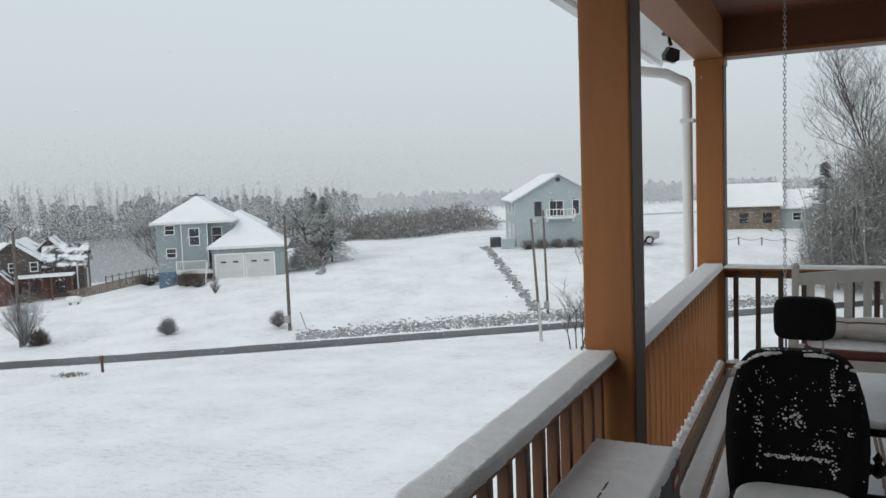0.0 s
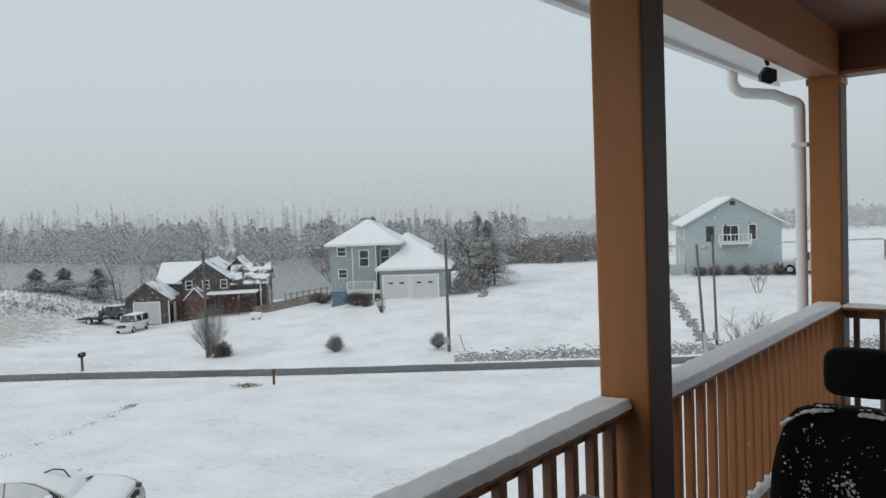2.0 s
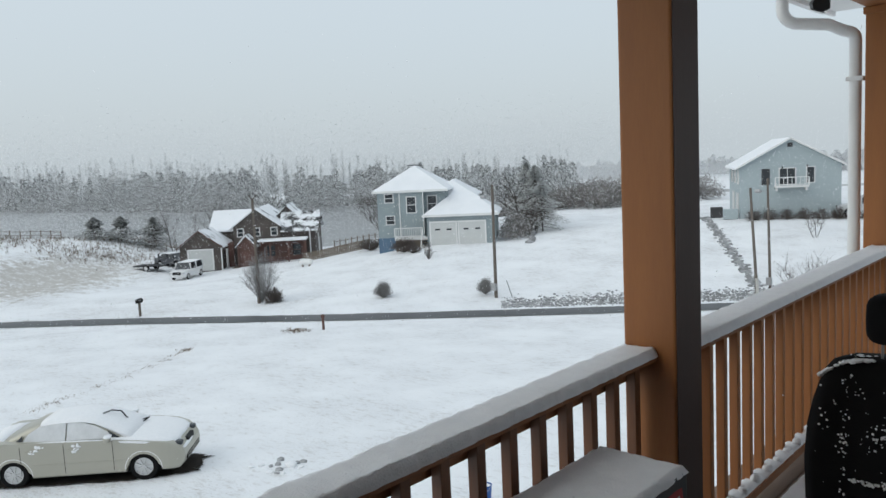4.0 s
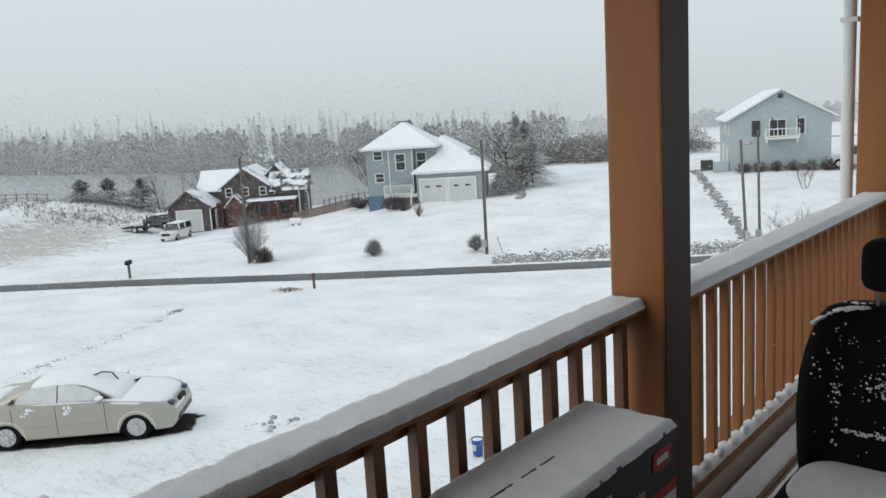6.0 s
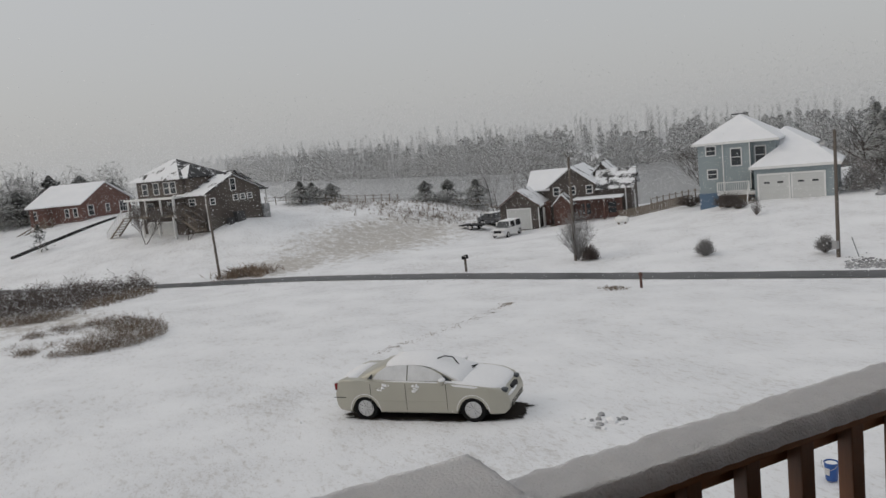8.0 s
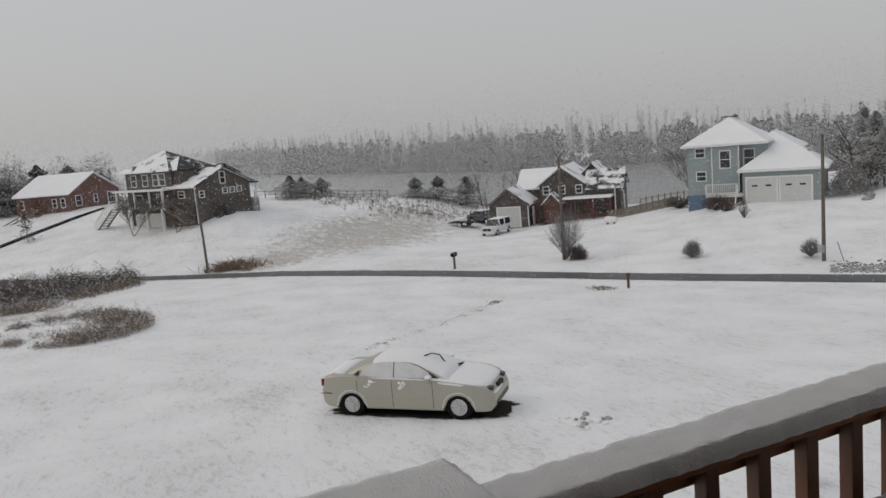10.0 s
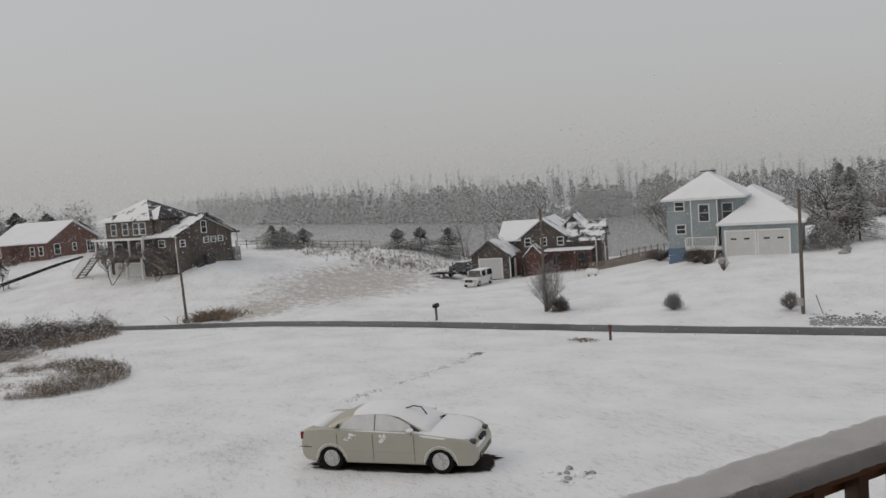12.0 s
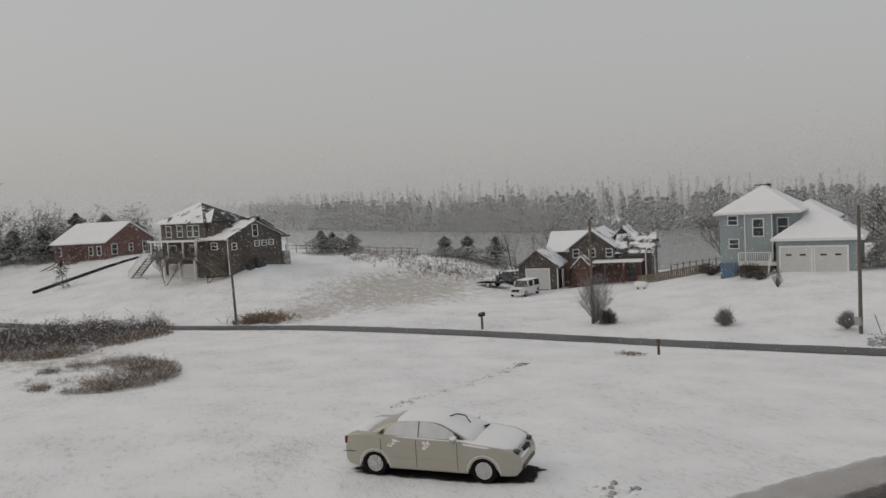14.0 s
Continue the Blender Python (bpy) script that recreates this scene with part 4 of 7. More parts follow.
def red_house():
    h = empty("house", pose(-104.8, 0.7, -3.45, 0, 0, 47), "red brick single-storey house with a snow-covered gabled roof", "house")
    part("wall", gable_wall(bmesh.new(), -8.2, 0, 0, 9.0, -1.5, 2.5, 2.3, True), M_BRICK, h)
    part("roof", gable(bmesh.new(), -8.2, 0, 0, 9.0, 2.51, 2.3, True, over=0.35), M_SNOW_ROOF, h, "snow-covered gabled roof")
    bm = boxes((-6.2, -3.8, -1.6, -0.001, -1.0, 0.15))
    part("porch_floor", bm, M_TIMBER, h)
    part("porch_roof", boxes((-6.4, -3.6, -1.7, 0.3, 2.35, 2.5)), M_SNOW_ROOF, h)
    for x in (-6.1, -3.9):
        part("porch_post", boxes((x - 0.06, x + 0.06, -1.55, -1.43, 0.15, 2.35)), M_REDWOOD, h)
    part("door", boxes((-5.4, -4.5, -0.05, 0.02, 0.2, 2.1)), M_REDWOOD, h)
    for x in (-7.3, -2.2, -0.9):
        window(h, x, -0.02, 0.9, 1.9, 0.55)
    window(h, 0.02, 1.6, 0.9, 2.1, 0.9, turn=90)
    window(h, 0.02, 4.6, 1.1, 2.0, 0.6, turn=90)
    window(h, 0.02, 7.6, 0.8, 2.1, 1.5, turn=90, bars=(1, 2))
    for k in range(2):
        bm = tube(tube(bmesh.new(), (-4.2 + k * 1.0, -1.6, 0.9), (-6.6 + k * 1.0, -6.0, -1.4), 0.07), (-4.2 + k, -1.6, 0.0), (-6.6 + k, -6.0, -2.3), 0.09)
        for q in range(6):
            x, y, z = -4.2 + k - 0.44 * q, -1.6 - 0.82 * q, 0.9 - 0.43 * q
            tube(bm, (x, y, z), (x, y, z - 1.4), 0.05)
        part("stair_rail", bm, M_TIMBER, h)
    return h


def log_cabin():
    h = empty("house", pose(-7.9, 83.0, -4.0, 0, 0, 8), "log cabin with a brick chimney and snowy roof", "house")
    part("wall", gable_wall(bmesh.new(), 0, 5.4, 0, 6, -1, 2.6, 1.9, True), M_LOG, h)
    part("roof", gable(bmesh.new(), 0, 5.4, 0, 6, 2.61, 1.9, True, over=0.4), M_SNOW_ROOF, h, "snow-covered roof")
    part("chimney", boxes((-1.0, -0.42, -0.25, 0.95, -1, 5.5), (-1.1, -0.32, -0.35, 1.05, 5.2, 5.45), (-0.42, -0.01, 0.0, 0.8, -1, 2.2)), M_BRICK, h, "tall brick chimney")
    part("wing_wall", gable_wall(bmesh.new(), 5.41, 11, 0.8, 6, -1, 2.2, 1.6, True), M_GRAY, h)
    part("wing_roof", gable(bmesh.new(), 5.6, 11, 0.8, 6, 2.21, 1.6, True, over=0.3), M_SNOW_ROOF, h)
    part("porch_roof", boxes((-3.4, -1.06, 0.5, 5.0, 1.9, 2.05)), M_SNOW_ROOF, h)
    for x in (-3.3, -2.2):
        part("porch_post", boxes((x - 0.08, x + 0.08, 0.55, 0.7, -0.5, 1.9)), M_LOG, h)
    part("porch_floor", boxes((-3.4, -1.06, 0.5, 5, -1, -0.1)), M_TIMBER, h)
    window(h, 2.0, -0.02, 0.7, 1.7, 0.8, frame_mat=M_LOG)
    window(h, 4.2, -0.02, 0.7, 1.7, 0.8, frame_mat=M_LOG)
    window(h, 7.0, 0.78, 0.9, 1.6, 0.7)
    window(h, 9.6, 0.78, 0.9, 1.6, 0.7)
    part("porch_stair", tube(tube(bmesh.new(), (4.6, -0.4, 0.6), (6.4, -2.2, -0.7), 0.08), (3.6, -0.4, 0.6), (5.4, -2.2, -0.7), 0.08), M_LOG, h)
    return h


blue_house()
grey_house()
dark_house()
tall_house()
red_house()
log_cabin()


# ---- things on the porch ----
def flakes(bm, x, z, y, rx, rz, n, size, rnd):
    """A scatter of small snow lumps stuck to a face that looks towards -y."""
    for _ in range(n):
        px, pz = x + rnd.gauss(0, rx), z + rnd.gauss(0, rz)
        s = size * rnd.uniform(0.3, 0.85)
        quilt(bm, px, y(px, pz), pz, s, s * 0.5, s * rnd.uniform(0.7, 1.2), 2.0, 6, 4)
    return bm


def seat_chair():
    c = empty("chair", pose(0.82, 3.45, 0), "black fabric car-seat style chair flecked with snow", "chair")
    # back, tapering to rounded shoulders
    rows = []
    bm = bmesh.new()
    prof = [(0.14, 0.265), (0.30, 0.285), (0.45, 0.295), (0.58, 0.29), (0.68, 0.272), (0.76, 0.248), (0.81, 0.228), (0.845, 0.20), (0.862, 0.15)]
    for z, hw in prof:
        row = []
        lean = (z - 0.3) * 0.12
        for i in range(13):
            u = -1 + 2 * i / 12
            bol = 0.035 * math.exp(-((abs(u) - 0.82) / 0.16) ** 2)
            seam = -0.012 * math.exp(-((abs(u) - 0.55) / 0.05) ** 2)
            row.append((u * hw, lean - bol - seam - 0.02 * (1 - u * u), z))
        for i in range(13):
            u = 1 - 2 * i / 12
            row.append((u * hw * 0.97, lean + 0.09 + 0.035 * (1 - u * u), z - 0.01))
        rows.append([bm.verts.new(p) for p in row])
    for r0, r1 in zip(rows, rows[1:]):
        for i in range(26):
            bm.faces.new((r0[i], r0[(i + 1) % 26], r1[(i + 1) % 26], r1[i]))
    bm.faces.new(rows[0][::-1])
    bm.faces.new(rows[-1])
    part("backrest", bm, M_BLACK, c, smooth_it=True)
    part("headrest", quilt(bmesh.new(), 0.035, 0.07, 1.012, 0.127, 0.055, 0.095, 4.5), M_BLACK, c, smooth_it=True)
    for x in (-0.04, 0.11):
        part("headrest_rod", tube(bmesh.new(), (x, 0.075, 0.80), (x, 0.075, 0.96), 0.005, n=8), M_STEEL, c, "chrome rod")
    part("cushion", quilt(bmesh.new(), 0, -0.2, 0.19, 0.27, 0.25, 0.075, 4.5), M_BLACK, c, smooth_it=True)
    part("base", boxes((-0.22, 0.22, -0.42, 0.1, 0.04, 0.12), (-0.25, -0.2, -0.45, 0.12, 0.0, 0.04), (0.2, 0.25, -0.45, 0.12, 0.0, 0.04), bevel=0.008), M_IRON, c)
    rnd = random.Random(4)
    face = lambda x, z: (z - 0.3) * 0.12 - 0.022 - 0.02 * (1 - (x / 0.28) ** 2) - 0.012 * (abs(x) > 0.2)
    bm = bmesh.new()
    flakes(bm, 0.0, 0.58, face, 0.02, 0.025, 40, 0.007, rnd)
    for k in range(26):
        flakes(bm, 0.15 * (1 if k % 3 else -1), 0.35 + 0.45 * rnd.random(), face, 0.008, 0.012, 4, 0.006, rnd)
    flakes(bm, -0.22, 0.62, face, 0.02, 0.1, 8, 0.007, rnd)
    flakes(bm, 0.1, 0.47, face, 0.022, 0.016, 24, 0.007, rnd)
    flakes(bm, 0.0, 0.6, face, 0.13, 0.14, 80, 0.004, rnd)
    for k in range(34):
        flakes(bm, -0.11 + 0.25 * k / 34, 0.405, face, 0.004, 0.004, 2, 0.009, rnd)
    for k in range(230):
        x = rnd.uniform(-0.25, -0.06) if k < 150 else rnd.uniform(0.02, 0.24)
        zt = 0.862 - 0.16 * max(0, abs(x) - 0.13) ** 1.3 / 0.13
        q = rnd.uniform(0.004, 0.011)
        quilt(bm, x, 0.055 + rnd.gauss(0, 0.026), zt - 0.008, q * 1.3, q * 1.4, q * 0.7, 2.0, 6, 4)
    for k in range(5):
        flakes(bm, rnd.choice((-0.2, -0.16, -0.05, 0.02, 0.12, 0.17, 0.22)), rnd.uniform(0.34, 0.8), face, 0.010, 0.012, 9, 0.007, rnd)
    part("snow_fleck", bm, M_SNOW, c, "stuck flakes of snow", True)["kind"] = "stuff"
    part("cushion_snow", quilt(bmesh.new(), 0, -0.2, 0.262, 0.24, 0.22, 0.018, 3.0), M_SNOW, c, smooth_it=True)
    return c


seat_chair()

M_CARTON = material("black_print_carton", (0.018, 0.018, 0.02), 0.45, (0.03, 0.03, 0.032), 4, 0.5, 0.05, 60)
M_RED = material("red_print", (0.32, 0.02, 0.02), 0.5, (0.25, 0.016, 0.016), 5, 0.5, 0.05, 60)
M_GREYP = material("pale_print", (0.55, 0.55, 0.56), 0.5, (0.45, 0.45, 0.46), 5, 0.5, 0.05, 60)


def lettering(name, words, size, m, mat, parent):
    cu = bpy.data.curves.new(name, "FONT")
    cu.body, cu.size, cu.extrude = words, size, 0.0008
    me_ob = bpy.data.objects.new(name, cu)
    me = bpy.data.meshes.new_from_object(me_ob)
    bpy.data.objects.remove(me_ob)
    me.materials.append(mat)
    o = new(name, me)
    o.parent = parent
    o.matrix_local = m
    return o


def carton():
    c = empty("carton", pose(0.165, 1.775, 0), "black printed heater carton topped with snow on the deck", "box")
    part("body", boxes((0, 0.305, 0, 0.75, 0, 0.69), bevel=0.005), M_CARTON, c)
    part("stripe", boxes((0.3055, 0.307, 0.004, 0.746, 0.50, 0.53)), M_RED, c)
    part("lower_panel", boxes((0.3055, 0.307, 0.004, 0.746, 0.03, 0.495)), M_GREYP, c)
    bm = bmesh.new()
    quilt(bm, 0.307, 0.655, 0.622, 0.0016, 0.06, 0.032, 6, 24, 4)
    part("badge", bm, M_RED, c, "rounded red badge")
    part("badge_mark", boxes((0.3088, 0.3096, 0.62, 0.69, 0.612, 0.632)), M_GREYP, c)
    lettering("heater_word", "Heater", 0.075, pose(0.308, 0.15, 0.60, 90, 0, 90), M_GREYP, c)
    lettering("subtitle", "de ventilación", 0.05, pose(0.308, 0.27, 0.545, 90, 0, 90), M_GREYP, c)
    part("snow", snow_strip(0, 0.305, 0, 0.75, 0.69, 0.022, 0.014, 0.002, 12), M_SNOW, c, "", True)
    part("flap_gap", boxes((0.148, 0.154, 0.02, 0.36, 0.690, 0.7085)), M_CARTON, c)
    return c


carton()


def spiral(bm, cx, cz, y, r0, turns, start, sign, r, mirror=1):
    pts = []
    k = int(14 * turns)
    for i in range(k + 1):
        a = start + sign * 2 * math.pi * turns * i / k
        rr = r0 * (1 - 0.8 * i / k)
        pts.append((cx + mirror * rr * math.cos(a), y, cz + rr * math.sin(a)))
    pipe(bm, pts, r, 6)
    return bm


def patio_table():
    t = empty("patio_table", pose(0.95, 3.62, 0), "black iron scrollwork patio table under smooth snow", "table")
    L, D, Z = 1.4, 1.05, 0.505
    part("tabletop", boxes((0, L, 0, D, Z - 0.03, Z), bevel=0.008), M_IRON, t)
    part("snow", snow_strip(0.01, L - 0.01, 0.01, D - 0.01, Z, 0.028, 0.035, 0.0, 20, edge=0.05), M_SNOW, t, "smooth sheet of snow", True)
    for x, y in ((0.05, 0.05), (L - 0.05, 0.05), (0.05, D - 0.05), (L - 0.05, D - 0.05)):
        part("leg", tube(bmesh.new(), (x, y, 0), (x, y, Z - 0.03), 0.018, n=8), M_IRON, t)
    for n, x0 in enumerate((0.05, 0.38, 0.71, 1.04)):
        bm = bmesh.new()
        w = 0.31
        c = x0 + w / 2
        y = 0.05
        for s in (-1, 1):
            spiral(bm, c + s * 0.085, Z - 0.10, y, 0.055, 1.4, math.pi / 2, -1, 0.0075, s)
            pipe(bm, [(c + s * 0.15, y, Z - 0.035), (c + s * 0.145, y, Z - 0.09), (c + s * 0.10, y, Z - 0.155), (c + s * 0.03, y, Z - 0.18), (c, y, Z - 0.2)], 0.008, 6)
            pipe(bm, [(c + s * 0.02, y, Z - 0.2), (c + s * 0.08, y, Z - 0.26), (c + s * 0.15, y, Z - 0.31)], 0.011, 6)
            pipe(bm, [(c + s * 0.02, y, Z - 0.19), (c + s * 0.09, y, Z - 0.215), (c + s * 0.155, y, Z - 0.21)], 0.006, 6)
        lathe(bm, [(0.008, -0.24), (0.03, -0.22), (0.03, -0.19), (0.014, -0.17), (0.024, -0.15), (0.01, -0.13), (0.004, -0.12)], 8, (c, y, Z))
        part("scroll", bm, M_IRON, t)
    part("apron", boxes((0.03, L - 0.03, 0.04, 0.06, Z - 0.045, Z - 0.031)), M_IRON, t)
    part("stretcher", boxes((0.03, L - 0.03, 0.04, 0.06, Z - 0.34, Z - 0.32)), M_IRON, t)
    return t


patio_table()


def clear_glass():
    m = bpy.data.materials.new("lantern_glass")
    m.use_nodes = True
    b = m.node_tree.nodes["Principled BSDF"]
    b.inputs["Base Color"].default_value = (0.95, 0.97, 0.97, 1)
    b.inputs["Roughness"].default_value = 0.05
    b.inputs["Transmission Weight"].default_value = 1.0
    b.inputs["IOR"].default_value = 1.1
    return m


M_CLEAR = clear_glass()


def lantern(x, y, z, s, label):
    t = empty("lantern", pose(x, y, z, 0, 0, 8), label, "lantern", "lanterns on the table")
    w, h = 0.068 * s, 0.205 * s
    part("base", boxes((-w, w, -w, w, 0, 0.018), bevel=0.004), M_IRON, t)
    for a, b in ((-1, -1), (1, -1), (1, 1), (-1, 1)):
        part("corner_post", boxes((a * w - 0.006, a * w + 0.006, b * w - 0.006, b * w + 0.006, 0.018, h)), M_IRON, t)
    for a in (0, 90, 180, 270):
        g = part("pane", boxes((-w + 0.006, w - 0.006, -w - 0.001, -w + 0.001, 0.018, h)), M_CLEAR, t)
        g.matrix_local = pose(0, 0, 0, 0, 0, a)
        g.visible_shadow = False
    part("lid", boxes((-w - 0.008, w + 0.008, -w - 0.008, w + 0.008, h, h + 0.014), bevel=0.004), M_IRON, t)
    part("chimney", boxes((-w * 0.5, w * 0.5, -w * 0.5, w * 0.5, h + 0.014, h + 0.062), (-w * 0.62, w * 0.62, -w * 0.62, w * 0.62, h + 0.062, h + 0.07)), M_IRON, t)
    part("snow", boxes((-w, w, -w, w, h + 0.014, h + 0.021), (-w * 0.55, w * 0.55, -w * 0.55, w * 0.55, h + 0.07, h + 0.078), bevel=0.002), M_SNOW, t)
    bm = bmesh.new()
    rnd = random.Random(int(x * 100))
    for _ in range(46):
        quilt(bm, rnd.uniform(-0.75, 0.75) * w, rnd.uniform(-0.75, 0.75) * w, 0.02 + rnd.uniform(0.005, 0.09 * s), 0.016, 0.014, 0.012, 2.0, 6, 4)
    part("filling", bm, M_WEED_DK, t, "pine cones")["kind"] = "stuff"
    return t


lantern(1.335, 4.16, 0.531, 1.0, "black metal lantern with clear panes and pine cones")
lantern(1.50, 3.92, 0.531, 0.9, "smaller black metal lantern with clear panes")


def toy():
    t = empty("toy_tractor", pose(1.47, 3.74, 0.531, 0, 0, 30), "small dark red toy tractor on the snowy table", "toy")
    part("body", boxes((-0.03, 0.09, -0.03, 0.03, 0.035, 0.075), (0.03, 0.09, -0.03, 0.03, 0.075, 0.1), bevel=0.006), M_RED, t)
    for x, r in ((-0.03, 0.032), (0.07, 0.036)):
        for y in (-0.045, 0.045):
            w = part("wheel", lathe(bmesh.new(), [(r * 0.8, -0.01), (r, -0.005), (r, 0.005), (r * 0.8, 0.01)], 14), M_IRON, t)
            w.matrix_local = pose(x, y, r, 90, 0, 0)
    return t


toy()

M_PILLOW = material("pale_print_cloth", (0.55, 0.53, 0.50), 0.85, (0.62, 0.61, 0.60), 6, 0.6, 0.3, 60)
M_CUSH = material("red_brown_cushion", (0.13, 0.04, 0.035), 0.85, (0.09, 0.03, 0.03), 6, 0.6, 0.3, 60)
M_SWING = material("weathered_white_paint", (0.50, 0.49, 0.46), 0.6, (0.40, 0.39, 0.37), 4, 0.6, 0.2, 50)


def porch_swing():
    s = empty("porch_swing", pose(0.76, 5.86, 0), "white painted slatted porch swing with cushions and snow", "swing")
    L = 1.75
    top = lambda x: 0.93 + 0.055 * math.sin(math.pi * min(1, max(0, x / L)))
    for x in (0.0, L):
        bm = boxes((x - 0.024, x + 0.024, -0.024, 0.024, 0.33, 0.965), bevel=0.004)
        lathe(bm, [(0.02, 0.965), (0.029, 0.98), (0.025, 0.998), (0.008, 1.008)], 10, (x, 0, 0))
        part("back_post", bm, M_SWING, s)
    bm = bmesh.new()
    for i in range(24):
        a, b = 0.024 + (L - 0.048) * i / 24, 0.024 + (L - 0.048) * (i + 1) / 24
        v = [bm.verts.new(p) for p in ((a, -0.018, top(a) - 0.085), (b, -0.018, top(b) - 0.085), (b, -0.018, top(b)), (a, -0.018, top(a)),
                                       (a, 0.018, top(a) - 0.085), (b, 0.018, top(b) - 0.085), (b, 0.018, top(b)), (a, 0.018, top(a)))]
        for q in ((0, 1, 2, 3), (7, 6, 5, 4), (3, 2, 6, 7), (4, 5, 1, 0)):
            bm.faces.new([v[k] for k in q])
    bmesh.ops.remove_doubles(bm, verts=bm.verts[:], dist=1e-4)
    part("top_rail", bm, M_SWING, s)
    k = 14
    for i in range(k):
        x = 0.10 + (L - 0.20) * i / (k - 1)
        part("slat", boxes((x - 0.026, x + 0.026, -0.012, 0.012, 0.40, top(x) - 0.083)), M_SWING, s)
    part("lower_rail", boxes((0.025, L - 0.025, -0.016, 0.016, 0.36, 0.42)), M_SWING, s)
    part("seat", boxes((0.0, L, -0.5, -0.03, 0.385, 0.41)), M_SWING, s)
    part("front_rail", boxes((-0.02, L + 0.02, -0.53, -0.501, 0.31, 0.43), bevel=0.004), M_SWING, s)
    for x in (-0.01, L + 0.01):
        part("arm", boxes((x - 0.035, x + 0.035, -0.5, 0.0, 0.60, 0.63), bevel=0.005), M_SWING, s)
        part("arm_post", boxes((x - 0.022, x + 0.022, -0.47, -0.43, 0.431, 0.599)), M_SWING, s)
    return s


porch_swing()
sc = tagged(part("seat_cushion", quilt(bmesh.new(), 0.78 + 0.87, 5.59, 0.452, 0.83, 0.22, 0.04, 5), M_CUSH, smooth_it=True), "flat red-brown seat cushion dusted with snow", "cushion")
tagged(part("cushion_snow", quilt(bmesh.new(), 1.65, 5.59, 0.491, 0.81, 0.2, 0.012, 5), M_SNOW, smooth_it=True), "thin snow on the swing cushion", "snow", kind="stuff")
for i, (x, tilt) in enumerate(((0.93, 10), (1.25, -6), (1.62, 8), (2.05, -8))):
    m = Euler((radians(-28), 0, radians(tilt))).to_matrix()
    p = tagged(part("pillow", quilt(bmesh.new(), 0, 0, 0, 0.2, 0.16, 0.062, 3.0, turn=m), M_PILLOW, smooth_it=True), "pale printed throw pillow with dark piping and snow", "pillow", "pillows on the swing")
    p.location = (x, 5.66, 0.575)
    bm = bmesh.new()
    pipe(bm, [m @ Vector((0.2 * math.copysign(abs(math.cos(a)) ** 0.667, math.cos(a)), 0.16 * math.copysign(abs(math.sin(a)) ** 0.667, math.sin(a)), 0)) for a in [2 * math.pi * q / 30 for q in range(31)]], 0.005, 5)
    part("piping", bm, M_CUSH, p)
    part("snow", quilt(bmesh.new(), 0, 0.0, 0.03, 0.16, 0.12, 0.045, 2.6, turn=m), M_SNOW, p, "", True)


def chain(x, y, z0, z1):
    bm = bmesh.new()
    n = int((z1 - z0) / 0.026)
    for i in range(n):
        z = z0 + (i + 0.5) * (z1 - z0) / n
        pts = []
        for q in range(9):
            a = 2 * math.pi * q / 8
            u, v = 0.0095 * math.cos(a), 0.0175 * math.sin(a)
            pts.append((x + (u if i % 2 else 0), y + (0 if i % 2 else u), z + v))
        pipe(bm, pts, 0.0028, 5)
    return tagged(part("chain", bm, M_STEEL), "galvanised chain hanging from the porch ceiling to the swing", "chain", "swing chains")


chain(0.70, 5.62, 0.62, 2.9)
chain(2.56, 5.62, 0.62, 2.9)


def floodlight():
    f = empty("floodlight", pose(-0.06, 5.62, 2.69), "black adjustable floodlight fixed under the soffit", "lamp")
    part("plate", lathe(bmesh.new(), [(0.05, -0.015), (0.055, -0.008), (0.055, 0.0)], 16), M_IRON, f)
    part("arm", pipe(bmesh.new(), [(0, 0, -0.015), (0, 0, -0.06), (0.012, 0, -0.09)], 0.013, 8), M_IRON, f)
    o = part("head", prism(bmesh.new(), [(-0.05, -0.03), (-0.035, 0.035), (0.035, 0.035), (0.06, -0.03), (0.03, -0.06), (-0.03, -0.06)], -0.05, 0.05), M_IRON, f)
    o.matrix_local = pose(0.012, 0, -0.145, 10, 20, 30)
    part("lens", boxes((-0.04, 0.045, -0.04, 0.04, -0.064, -0.061)), M_GLASS, o)
    return f


floodlight()


# ---- vehicles ----
M_CAR = material("champagne_car_paint", (0.43, 0.415, 0.355), 0.3, (0.39, 0.375, 0.32), 2, 0.5, 0.02, 80, metal=0.35)
M_WCAR = material("white_car_paint", (0.72, 0.72, 0.72), 0.3, (0.64, 0.64, 0.64), 2, 0.5, 0.02, 80)
M_SILVER = material("silver_car_paint", (0.50, 0.51, 0.52), 0.3, (0.44, 0.45, 0.46), 2, 0.5, 0.02, 80, metal=0.4)
M_DKCAR = material("dark_car_paint", (0.06, 0.065, 0.075), 0.3, (0.05, 0.05, 0.055), 2, 0.5, 0.02, 80)
M_TYRE = material("tyre_rubber", (0.009, 0.009, 0.0095), 0.95, (0.016, 0.016, 0.016), 8, 0.5, 0.3, 60, shine=0.1)
M_RIM = material("alloy_rim", (0.66, 0.66, 0.66), 0.45, (0.5, 0.5, 0.5), 8, 0.5, 0.05, 60, metal=0.6)
M_LAMPRED = material("red_lamp_glass", (0.14, 0.008, 0.010), 0.15, (0.2, 0.01, 0.01), 8, 0.4, 0.0, 60)
M_ICE = material("iced_window_snow", (0.56, 0.57, 0.58), 0.5, (0.74, 0.75, 0.76), 5, 0.6, 0.3, 30)
M_DARK = material("black_plastic", (0.010, 0.010, 0.011), 0.6, (0.016, 0.016, 0.016), 8, 0.4, 0.05, 60, shine=0.2)


